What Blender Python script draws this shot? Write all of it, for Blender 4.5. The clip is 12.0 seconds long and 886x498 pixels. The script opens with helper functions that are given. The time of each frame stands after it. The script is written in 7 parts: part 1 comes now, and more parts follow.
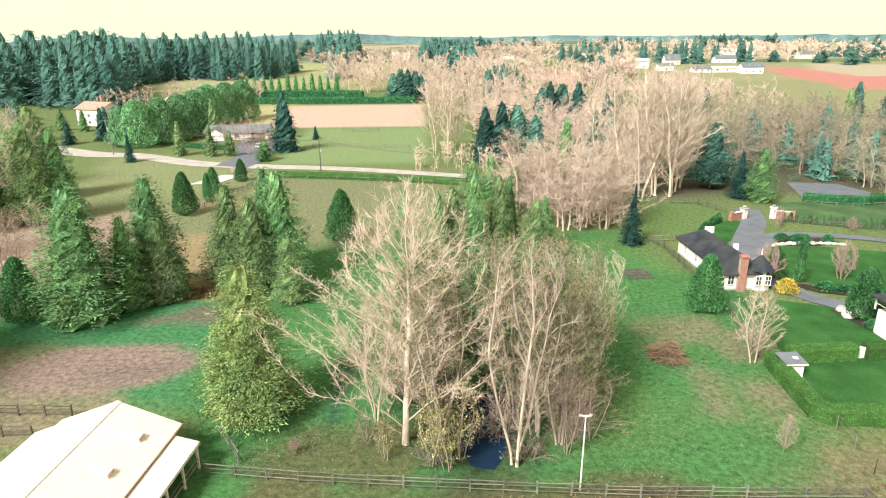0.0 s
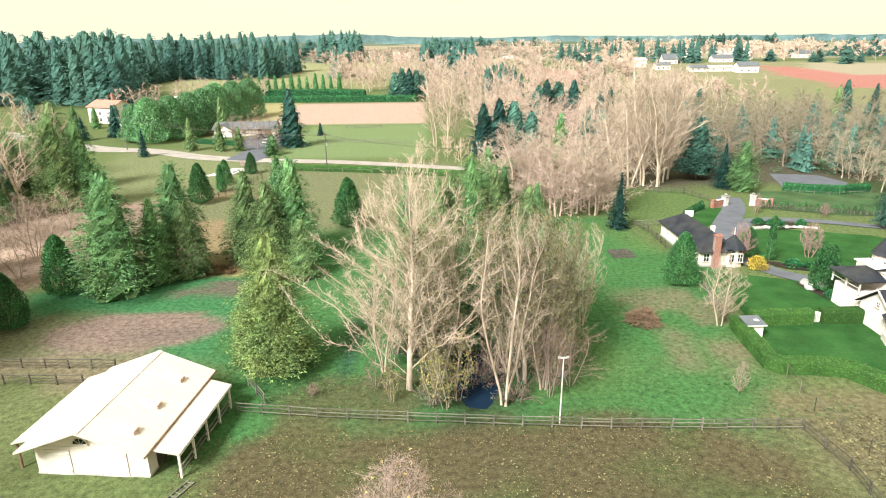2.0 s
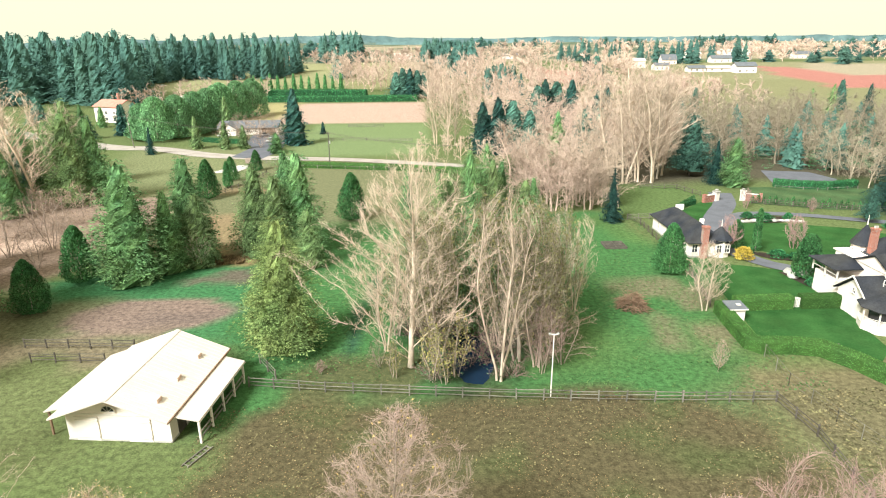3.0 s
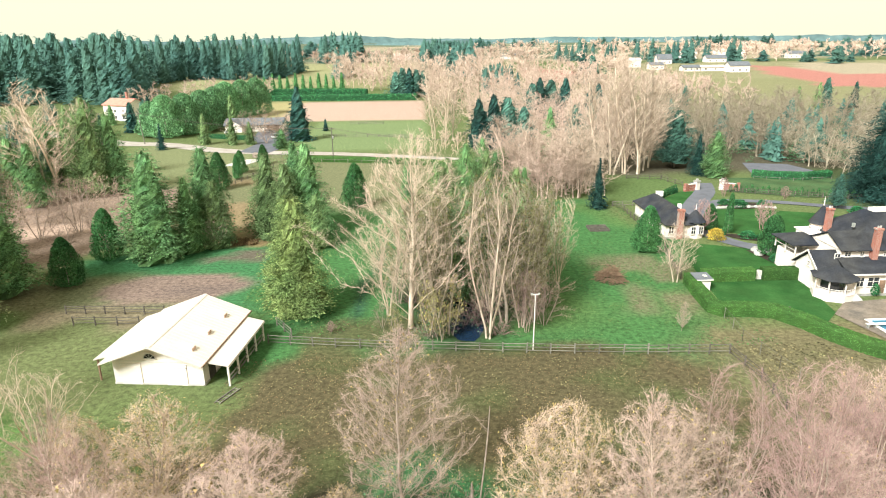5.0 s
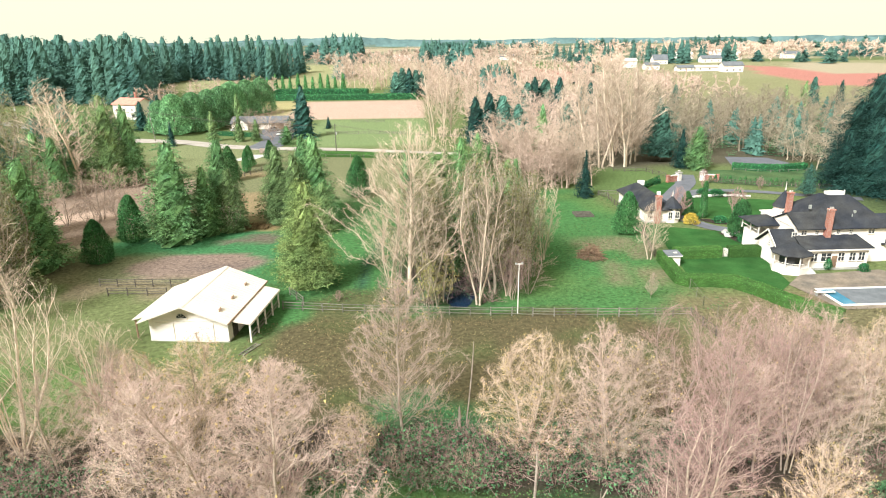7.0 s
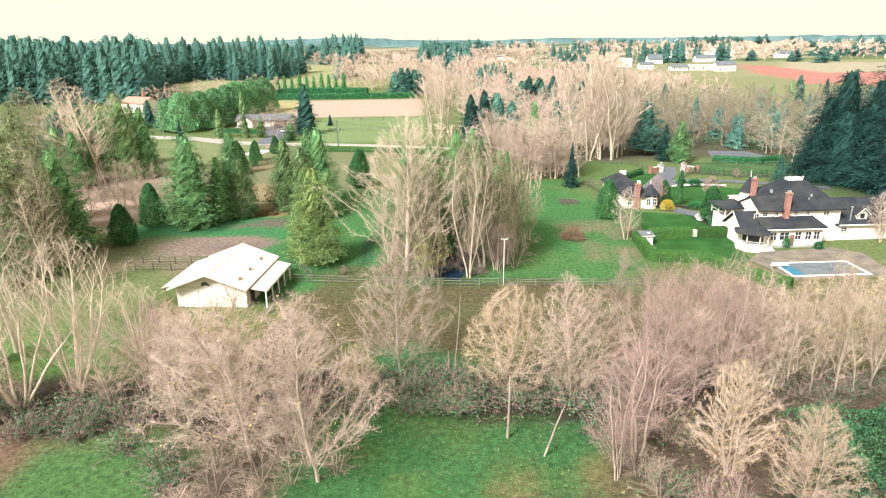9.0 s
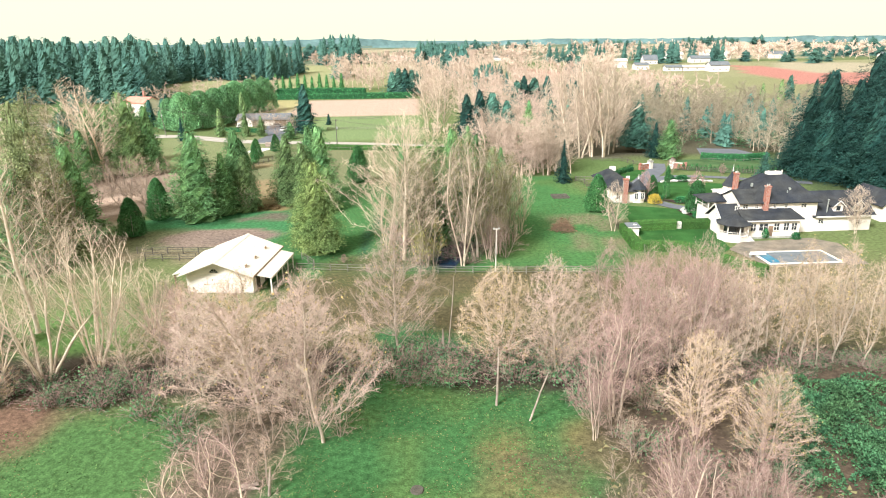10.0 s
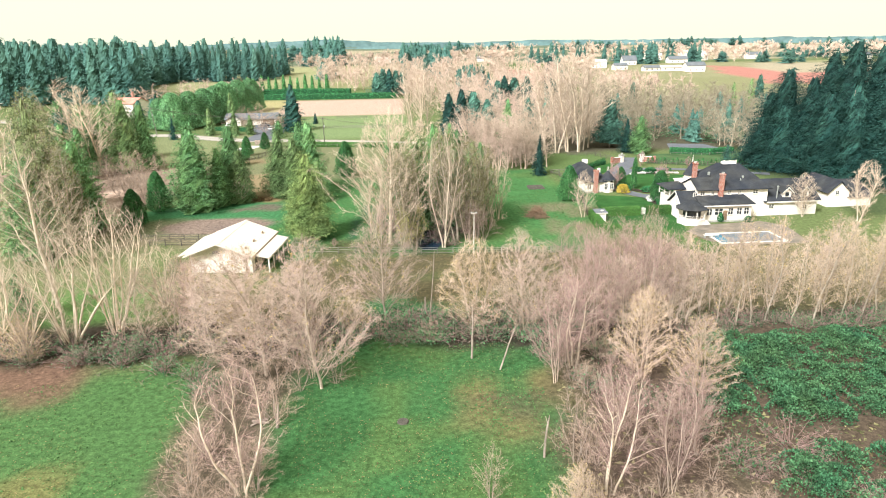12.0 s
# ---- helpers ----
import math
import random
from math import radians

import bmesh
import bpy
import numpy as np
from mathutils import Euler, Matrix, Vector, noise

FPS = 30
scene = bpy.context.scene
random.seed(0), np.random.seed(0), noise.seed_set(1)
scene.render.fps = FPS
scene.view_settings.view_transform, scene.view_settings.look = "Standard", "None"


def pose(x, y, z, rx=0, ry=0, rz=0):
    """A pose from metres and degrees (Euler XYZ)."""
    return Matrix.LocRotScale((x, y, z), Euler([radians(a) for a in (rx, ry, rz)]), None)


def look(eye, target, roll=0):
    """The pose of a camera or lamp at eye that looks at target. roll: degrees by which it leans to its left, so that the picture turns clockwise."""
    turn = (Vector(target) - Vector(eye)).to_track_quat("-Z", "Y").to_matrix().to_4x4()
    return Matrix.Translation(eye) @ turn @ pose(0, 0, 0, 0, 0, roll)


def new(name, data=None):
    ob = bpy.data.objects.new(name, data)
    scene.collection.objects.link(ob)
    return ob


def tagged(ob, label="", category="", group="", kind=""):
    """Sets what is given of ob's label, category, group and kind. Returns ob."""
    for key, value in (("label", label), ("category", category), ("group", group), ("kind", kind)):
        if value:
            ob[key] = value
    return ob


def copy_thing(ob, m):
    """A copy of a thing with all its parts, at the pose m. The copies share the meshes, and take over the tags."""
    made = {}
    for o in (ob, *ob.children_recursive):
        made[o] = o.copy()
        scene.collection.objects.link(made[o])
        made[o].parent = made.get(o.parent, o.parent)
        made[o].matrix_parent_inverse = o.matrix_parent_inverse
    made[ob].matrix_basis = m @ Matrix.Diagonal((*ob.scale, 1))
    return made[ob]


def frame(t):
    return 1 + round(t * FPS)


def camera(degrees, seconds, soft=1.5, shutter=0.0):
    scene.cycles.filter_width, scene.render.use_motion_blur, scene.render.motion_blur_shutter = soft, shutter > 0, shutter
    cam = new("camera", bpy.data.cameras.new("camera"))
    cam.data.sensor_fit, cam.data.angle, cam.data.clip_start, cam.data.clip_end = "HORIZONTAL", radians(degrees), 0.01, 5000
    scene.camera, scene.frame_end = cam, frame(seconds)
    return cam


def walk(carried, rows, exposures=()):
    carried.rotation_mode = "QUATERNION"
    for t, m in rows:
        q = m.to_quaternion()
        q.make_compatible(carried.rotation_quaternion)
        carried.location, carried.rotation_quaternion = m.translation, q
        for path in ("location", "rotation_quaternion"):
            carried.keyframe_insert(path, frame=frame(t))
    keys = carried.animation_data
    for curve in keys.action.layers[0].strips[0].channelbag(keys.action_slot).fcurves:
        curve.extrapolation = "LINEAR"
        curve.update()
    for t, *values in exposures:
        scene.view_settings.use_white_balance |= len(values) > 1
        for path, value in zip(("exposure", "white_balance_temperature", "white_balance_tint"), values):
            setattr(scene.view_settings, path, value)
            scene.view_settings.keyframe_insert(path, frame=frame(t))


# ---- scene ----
cam = camera(70.0, 12.0, soft=1.1)
PATH = [
    (0, (0.718, -10.745, 34.146), (0.79, -8.85, 33.512), -0.5),
    (0.5, (0.698, -12.828, 34.108), (0.769, -10.932, 33.474), -0.5),
    (1, (0.623, -14.998, 34.041), (0.694, -13.103, 33.406), -0.5),
    (1.5, (0.611, -17.264, 33.938), (0.681, -15.368, 33.305), -0.6),
    (2, (0.576, -19.51, 33.853), (0.645, -17.614, 33.22), -0.6),
    (2.5, (0.534, -21.818, 33.784), (0.601, -19.922, 33.152), -0.6),
    (3, (0.533, -24.161, 33.772), (0.6, -22.264, 33.141), -0.6),
    (5, (0.627, -33.665, 33.521), (0.695, -31.768, 32.892), -0.7),
    (5.5, (0.671, -36.039, 33.469), (0.739, -34.142, 32.839), -0.6),
    (6, (0.733, -38.554, 33.417), (0.801, -36.657, 32.789), -0.7),
    (6.5, (0.838, -41.108, 33.4), (0.906, -39.211, 32.772), -0.7),
    (7, (0.937, -43.638, 33.373), (1.004, -41.739, 32.747), -0.8),
    (9, (1.373, -54.018, 33.328), (1.441, -52.119, 32.703), -0.9),
    (9.5, (1.409, -56.681, 33.318), (1.48, -54.782, 32.695), -0.9),
    (10, (1.469, -59.322, 33.29), (1.545, -57.423, 32.667), -0.9),
    (10.5, (1.551, -61.83, 33.256), (1.631, -59.931, 32.634), -1.0),
    (11, (1.581, -64.245, 33.223), (1.668, -62.346, 32.602), -1.0),
    (11.5, (1.538, -66.654, 33.21), (1.636, -64.755, 32.59), -1.0),
    (12, (1.541, -68.934, 33.235), (1.662, -67.036, 32.615), -1.0),
]
walk(cam, [(t, look(eye, target, roll)) for t, eye, target, roll in PATH],
     exposures=[(0, 0.44, 5600, 7), (6, 0.45, 5540, 8), (9, 0.52, 5480, 9), (12, 0.53, 5460, 9)])

# ---- light ----
SUN_EL, SUN_AZ = 42.0, 222.0
world = bpy.data.worlds.new("sky")
scene.world = world
world.use_nodes = True
wn, wl = world.node_tree.nodes, world.node_tree.links
sky = wn.new("ShaderNodeTexSky")
sky.sky_type = 'NISHITA'
sky.sun_disc = False
sky.sun_elevation, sky.sun_rotation = radians(SUN_EL), radians(SUN_AZ)
sky.air_density, sky.dust_density, sky.ozone_density = 1.0, 1.5, 1.0
cloud = wn.new("ShaderNodeMix")  # a bright, even cloud cover over the clear sky
cloud.data_type = 'RGBA'
cloud.inputs["Factor"].default_value = 0.93
wl.new(sky.outputs["Color"], cloud.inputs["A"])
cloud.inputs["B"].default_value = (6.6, 5.9, 3.75, 1)
wl.new(cloud.outputs["Result"], wn["Background"].inputs["Color"])
wn["Background"].inputs["Strength"].default_value = 0.13

sun_data = bpy.data.lights.new("sun", 'SUN')
sun_data.energy, sun_data.angle, sun_data.color = 6.2, radians(16), (1.0, 0.935, 0.79)
sun = new("sun", sun_data)
az, el = radians(SUN_AZ), radians(SUN_EL)
sun_from = Vector((math.sin(az) * math.cos(el), math.cos(az) * math.cos(el), math.sin(el)))
sun.matrix_world = look(sun_from * 200, (0, 0, 0))


# ---- materials ----
def material(name, base, rough=0.8, metal=0.0, vary=0.25, scale=1.0, fine=14.0, bump=0.0, island=0.0, rand=0.0,
             second=None, second_scale=0.25, spec=0.3, attribute="", soft=0.0):
    """A surface with grain at two scales. base, second: linear colours; second shows in large patches."""
    m = bpy.data.materials.new(name)
    m.use_nodes = True
    n, l = m.node_tree.nodes, m.node_tree.links
    b = n["Principled BSDF"]
    b.inputs["Roughness"].default_value, b.inputs["Metallic"].default_value = rough, metal
    b.inputs["Specular IOR Level"].default_value = spec
    geo = n.new("ShaderNodeNewGeometry")
    pos = geo.outputs["Position"]

    def noise_at(s, detail=4.0):
        t = n.new("ShaderNodeTexNoise")
        t.inputs["Scale"].default_value, t.inputs["Detail"].default_value = s, detail
        l.new(pos, t.inputs["Vector"])
        return t.outputs["Fac"]

    def ramp(value, low, high):
        r = n.new("ShaderNodeMapRange")
        r.inputs["From Min"].default_value, r.inputs["From Max"].default_value = 0.3, 0.7
        r.inputs["To Min"].default_value, r.inputs["To Max"].default_value = low, high
        l.new(value, r.inputs["Value"])
        return r.outputs["Result"]

    def times(a, c):
        k = n.new("ShaderNodeMath")
        k.operation = 'MULTIPLY'
        l.new(a, k.inputs[0])
        l.new(c, k.inputs[1])
        return k.outputs[0]

    if attribute:
        at = n.new("ShaderNodeAttribute")
        at.attribute_name = attribute
        colour = at.outputs["Color"]
    else:
        rgb = n.new("ShaderNodeRGB")
        rgb.outputs[0].default_value = (*base, 1)
        colour = rgb.outputs[0]
    if second:
        mix = n.new("ShaderNodeMix")
        mix.data_type = 'RGBA'
        l.new(ramp(noise_at(second_scale, 3.0), 0.0, 1.0), mix.inputs["Factor"])
        l.new(colour, mix.inputs["A"])
        mix.inputs["B"].default_value = (*second, 1)
        colour = mix.outputs["Result"]
    value = times(ramp(noise_at(scale), 1 - vary, 1 + vary), ramp(noise_at(fine, 3.0), 1 - vary * 0.8, 1 + vary * 0.8))
    if island:
        value = times(value, ramp(geo.outputs["Random Per Island"], 1 - island * 0.6, 1 + island * 0.6))
    if rand:
        info = n.new("ShaderNodeObjectInfo")
        value = times(value, ramp(info.outputs["Random"], 1 - rand * 0.5, 1 + rand * 0.5))
    hsv = n.new("ShaderNodeHueSaturation")
    l.new(colour, hsv.inputs["Color"])
    l.new(value, hsv.inputs["Value"])
    l.new(hsv.outputs["Color"], b.inputs["Base Color"])
    if bump:
        k = n.new("ShaderNodeBump")
        k.inputs["Strength"].default_value, k.inputs["Distance"].default_value = 0.8, bump
        l.new(noise_at(fine * 0.6, 6.0), k.inputs["Height"])
        l.new(k.outputs["Normal"], b.inputs["Normal"])
    if soft:  # fine twigs scatter light as a mass, mostly from above
        k = n.new("ShaderNodeMix")
        k.data_type = 'VECTOR'
        k.inputs["Factor"].default_value = soft
        l.new(geo.outputs["Normal"], k.inputs["A"])
        k.inputs["B"].default_value = (-0.2, -0.35, 0.9)
        u = n.new("ShaderNodeVectorMath")
        u.operation = 'NORMALIZE'
        l.new(k.outputs["Result"], u.inputs[0])
        l.new(u.outputs["Vector"], b.inputs["Normal"])
    return m


def leafy(name, base, second, vary=0.35, soft=0.15):
    """Foliage: every leaf spray has its own shade, whole crowns differ a little."""
    m = material(name, base, rough=0.75, vary=vary, scale=0.6, fine=3.0, island=0.75, rand=0.35, second=second, second_scale=0.35, spec=0.12, soft=soft)
    return m


M_GROUND = material("meadow", (0.1, 0.15, 0.05), rough=0.95, vary=0.34, scale=1.7, fine=6.5, bump=0.08, attribute="soil_and_shade", spec=0.05)
M_LAWN = material("mown_lawn", (0.03, 0.085, 0.022), rough=0.95, vary=0.22, scale=0.3, fine=6.0, bump=0.04, second=(0.042, 0.1, 0.027), spec=0.05)
M_LAWN_F = material("dull_lawn", (0.055, 0.1, 0.042), rough=0.95, vary=0.25, scale=0.2, fine=5.0, bump=0.04, second=(0.08, 0.115, 0.05), spec=0.05)
M_ASPHALT = material("asphalt", (0.135, 0.135, 0.155), rough=0.95, spec=0.1, vary=0.15, scale=0.4, fine=8)
M_ROAD = material("worn_road", (0.36, 0.31, 0.28), rough=0.95, vary=0.15, scale=0.3, fine=4)
M_CONCRETE = material("concrete", (0.5, 0.46, 0.42), rough=0.9, vary=0.12, scale=0.6, fine=7)
M_PAVING = material("weathered_paving", (0.16, 0.135, 0.115), rough=0.95, vary=0.25, scale=0.5, fine=5, second=(0.21, 0.165, 0.125))
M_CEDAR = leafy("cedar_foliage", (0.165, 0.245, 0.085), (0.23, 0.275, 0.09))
# cedar_foliage again for farther cedars, with shade put into a darker colour
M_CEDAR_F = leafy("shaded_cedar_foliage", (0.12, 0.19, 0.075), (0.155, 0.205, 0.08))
M_CEDAR_D = leafy("dark_cedar_foliage", (0.095, 0.19, 0.078), (0.13, 0.21, 0.075))
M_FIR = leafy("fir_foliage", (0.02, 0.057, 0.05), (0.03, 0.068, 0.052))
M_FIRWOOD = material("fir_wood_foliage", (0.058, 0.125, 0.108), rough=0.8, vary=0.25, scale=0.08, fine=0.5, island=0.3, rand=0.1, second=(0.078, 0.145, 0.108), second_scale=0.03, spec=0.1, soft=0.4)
M_BLUEFIR = leafy("blue_fir_foliage", (0.068, 0.14, 0.105), (0.058, 0.125, 0.095))
M_CONE = leafy("clipped_conifer_foliage", (0.052, 0.145, 0.05), (0.07, 0.16, 0.05), vary=0.3)
M_HEDGE = leafy("hedge_foliage", (0.08, 0.165, 0.035), (0.064, 0.142, 0.033), vary=0.2)
M_HEDGE_D = leafy("dark_hedge_foliage", (0.035, 0.13, 0.05), (0.045, 0.14, 0.05), vary=0.2)
M_IVY = leafy("bramble_leaves", (0.055, 0.135, 0.065), (0.085, 0.155, 0.065))
M_TUFT = material("grass_blades", (0.06, 0.135, 0.045), rough=0.9, vary=0.2, island=0.3, second=(0.10, 0.15, 0.05), second_scale=0.3, spec=0.05)
M_STRAW = leafy("dry_grass_blades", (0.15, 0.115, 0.06), (0.10, 0.10, 0.045))
M_YELLOW = leafy("yellow_leaves", (0.40, 0.26, 0.10), (0.30, 0.25, 0.09))
M_YGREEN = leafy("yellow_green_leaves", (0.27, 0.26, 0.08), (0.33, 0.27, 0.09))
M_GOLD = leafy("golden_shrub_leaves", (0.55, 0.38, 0.05), (0.45, 0.36, 0.07))
M_CEDAR_O = leafy("old_cedar_foliage", (0.17, 0.205, 0.09), (0.22, 0.225, 0.11))
M_OLIVE = leafy("olive_leaves", (0.14, 0.15, 0.05), (0.18, 0.15, 0.06))
M_BARK = material("pale_bark", (0.66, 0.53, 0.41), rough=0.9, vary=0.25, scale=1.2, fine=9, rand=0.2)
M_BARK_D = material("brown_bark", (0.34, 0.265, 0.22), rough=0.95, vary=0.3, scale=1.2, fine=9)
M_BARK_M = material("grey_brown_bark", (0.40, 0.315, 0.25), rough=0.9, vary=0.3, scale=1.2, fine=9, rand=0.25)
M_BARK_W = material("weathered_pale_bark", (0.40, 0.33, 0.26), rough=0.9, vary=0.3, scale=1.2, fine=9, rand=0.3)
M_TWIG = material("pale_twigs", (0.47, 0.36, 0.275), rough=0.9, vary=0.2, island=0.25, rand=0.25, soft=0.4, spec=0.05)
M_TWIG_P = material("pinkish_twigs", (0.55, 0.395, 0.325), rough=0.9, vary=0.25, island=0.25, rand=0.3, second=(0.46, 0.36, 0.27), second_scale=0.03, soft=0.4, spec=0.05)
M_TWIG_N = material("rosy_brown_twigs", (0.46, 0.32, 0.28), rough=0.9, vary=0.25, island=0.25, rand=0.3, second=(0.37, 0.285, 0.22), second_scale=0.09, soft=0.4, spec=0.05)
M_TWIG_G = material("grey_twigs", (0.30, 0.237, 0.175), rough=0.9, vary=0.3, island=0.3, rand=0.3, second=(0.27, 0.235, 0.165), second_scale=0.04, soft=0.4, spec=0.05)
M_TWIG_O = material("olive_brown_twigs", (0.25, 0.215, 0.15), rough=0.9, vary=0.3, island=0.3, rand=0.3, soft=0.4, spec=0.05)
M_TWIG_R = material("reddish_twigs", (0.30, 0.192, 0.172), rough=0.9, vary=0.2, island=0.25, rand=0.25, soft=0.4, spec=0.05)
M_TWIG_D = material("dark_brush_twigs", (0.25, 0.165, 0.145), rough=0.95, vary=0.3, island=0.3, soft=0.4, spec=0.05)
M_TWIG_S = material("brown_scrub_twigs", (0.30, 0.205, 0.165), rough=0.9, vary=0.3, island=0.3, rand=0.5, second=(0.36, 0.265, 0.19), second_scale=0.12, soft=0.5, spec=0.05)
M_TWIG_Y = material("tawny_twigs", (0.37, 0.28, 0.185), rough=0.9, vary=0.25, island=0.3, rand=0.3, second=(0.52, 0.37, 0.31), second_scale=0.09, soft=0.4, spec=0.05)
M_LITTER = material("fallen_leaves", (0.17, 0.1, 0.05), rough=0.9, vary=0.2, island=0.9, second=(0.22, 0.16, 0.075), second_scale=2.0)
M_WHITE = material("white_painted_wall", (0.84, 0.735, 0.66), rough=0.7, vary=0.05, scale=0.5, fine=5)
M_TRIM = material("white_trim", (0.78, 0.70, 0.63), rough=0.5, vary=0.04)
M_METAL_ROOF = material("cream_metal_roof", (0.66, 0.57, 0.50), rough=0.5, vary=0.06, scale=0.35, fine=3, spec=0.4)
M_SHINGLE = material("charcoal_shingles", (0.028, 0.031, 0.042), rough=0.95, spec=0.12, vary=0.25, scale=0.7, fine=7, bump=0.02, second=(0.055, 0.053, 0.053))
M_SHINGLE_G = material("grey_shingles", (0.14, 0.145, 0.16), rough=0.9, vary=0.2, scale=0.7, fine=7)
M_TILE_O = material("orange_roof_tiles", (0.55, 0.225, 0.17), rough=0.8, vary=0.2, scale=0.8, fine=6)
M_GLASS = material("dark_window_glass", (0.03, 0.035, 0.04), rough=0.08, vary=0.1, spec=0.6)
M_RUST = material("faded_rust_paint", (0.60, 0.42, 0.33), rough=0.8, vary=0.2, scale=1.5, fine=10)
M_WOOD_G = material("weathered_grey_wood", (0.17, 0.155, 0.125), rough=0.9, vary=0.3, scale=1.5, fine=12, rand=0.5)
M_WOOD_D = material("dark_weathered_wood", (0.10, 0.085, 0.07), rough=0.9, vary=0.3, scale=1.5, fine=12, rand=0.4)
M_WOOD_BR = material("brown_wood", (0.22, 0.14, 0.09), rough=0.9, vary=0.3, scale=1.5, fine=12)
M_STEEL = material("galvanised_steel", (0.55, 0.55, 0.53), rough=0.45, metal=0.6, vary=0.1)
M_STONE = material("pale_stone", (0.45, 0.42, 0.38), rough=0.9, vary=0.25, scale=1.0, fine=6, rand=0.4)
M_SOIL = material("dark_garden_soil", (0.05, 0.038, 0.03), rough=1.0, vary=0.3, scale=0.8, fine=6, spec=0.05)
M_CAR_W = material("pale_car_paint", (0.6, 0.6, 0.6), rough=0.25, vary=0.02, spec=0.5)
M_CAR_G = material("grey_car_paint", (0.25, 0.26, 0.28), rough=0.25, vary=0.02, spec=0.5)
M_RUBBER = material("black_rubber", (0.02, 0.02, 0.02), rough=0.8)
M_WATER = material("pool_water", (0.07, 0.20, 0.30), rough=0.06, vary=0.1, spec=0.5)
M_POND = material("dark_pond_water", (0.012, 0.025, 0.05), rough=0.12, vary=0.1, spec=0.25)


def brick_material():
    m = bpy.data.materials.new("red_brick")
    m.use_nodes = True
    n, l = m.node_tree.nodes, m.node_tree.links
    b = n["Principled BSDF"]
    b.inputs["Roughness"].default_value = 0.9
    tc, br = n.new("ShaderNodeTexCoord"), n.new("ShaderNodeTexBrick")
    br.inputs["Color1"].default_value, br.inputs["Color2"].default_value = (0.36, 0.12, 0.075, 1), (0.28, 0.10, 0.07, 1)
    br.inputs["Mortar"].default_value = (0.45, 0.38, 0.33, 1)
    br.inputs["Scale"].default_value, br.inputs["Mortar Size"].default_value = 4.0, 0.02
    mp = n.new("ShaderNodeMapping")
    mp.inputs["Rotation"].default_value = (radians(90), 0, 0)
    l.new(tc.outputs["Object"], mp.inputs["Vector"])
    l.new(mp.outputs["Vector"], br.inputs["Vector"])
    l.new(br.outputs["Color"], b.inputs["Base Color"])
    return m


M_BRICK = brick_material()


# ---- mesh tools ----
def mesh_from(name, verts, faces, mat):
    """verts (n, 3) and faces (m, 3 or 4) as arrays."""
    verts, faces = np.asarray(verts, np.float32), np.asarray(faces, np.int32)
    me = bpy.data.meshes.new(name)
    k = faces.shape[1]
    me.vertices.add(len(verts))
    me.vertices.foreach_set("co", verts.ravel())
    me.loops.add(faces.size)
    me.loops.foreach_set("vertex_index", faces.ravel())
    me.polygons.add(len(faces))
    me.polygons.foreach_set("loop_start", np.arange(0, faces.size, k, dtype=np.int32))
    me.update(calc_edges=True)
    me.materials.append(mat)
    return me


def part(name, data, mat=None, parent=None, label=""):
    """data: a bmesh or a mesh. One mesh object, under parent where one is given."""
    if isinstance(data, bmesh.types.BMesh):
        me = bpy.data.meshes.new(name)
        data.to_mesh(me)
        data.free()
        me.materials.append(mat)
    else:
        me = data
    ob = new(name, me)
    if parent:
        ob.parent = parent
    return tagged(ob, label)


def thing(name, x, y, z, label, category, group="", turn=0.0, kind=""):
    ob = new(name)
    ob.matrix_basis = pose(x, y, z, 0, 0, turn)
    return tagged(ob, label, category, group, kind)


def box(bm, x0, x1, y0, y1, z0, z1, bevel=0.0):
    m = Matrix.LocRotScale(((x0 + x1) / 2, (y0 + y1) / 2, (z0 + z1) / 2), None, (x1 - x0, y1 - y0, z1 - z0))
    r = bmesh.ops.create_cube(bm, size=1, matrix=m)
    if bevel:
        edges = list({e for v in r["verts"] for e in v.link_edges})
        bmesh.ops.bevel(bm, geom=edges, offset=bevel, segments=1, affect='EDGES')
    return bm


def boxed(*a, **k):
    return box(bmesh.new(), *a, **k)


def tube(bm, a, b, r0, r1=None, sides=8):
    a, b = Vector(a), Vector(b)
    d = b - a
    m = Matrix.Translation((a + b) / 2) @ d.to_track_quat('Z', 'Y').to_matrix().to_4x4()
    bmesh.ops.create_cone(bm, cap_ends=True, segments=sides, radius1=r0, radius2=r0 if r1 is None else r1, depth=d.length, matrix=m)
    return bm


def solid(verts, faces, thick=0.0):
    """A bmesh from a few corners; thick: shell thickness."""
    bm = bmesh.new()
    vs = [bm.verts.new(v) for v in verts]
    for f in faces:
        bm.faces.new([vs[i] for i in f])
    bmesh.ops.recalc_face_normals(bm, faces=bm.faces)
    if thick:
        bmesh.ops.solidify(bm, geom=bm.faces[:], thickness=thick)
    return bm


def gable(x0, x1, y0, y1, z, zr, along='y', thick=0.16):
    """Two roof slopes; the ridge runs along x or y."""
    if along == 'y':
        xm = (x0 + x1) / 2
        v = [(x0, y0, z), (xm, y0, zr), (x1, y0, z), (x0, y1, z), (xm, y1, zr), (x1, y1, z)]
    else:
        ym = (y0 + y1) / 2
        v = [(x0, y0, z), (x0, ym, zr), (x0, y1, z), (x1, y0, z), (x1, ym, zr), (x1, y1, z)]
    return solid(v, [(0, 1, 4, 3), (1, 2, 5, 4)], thick)


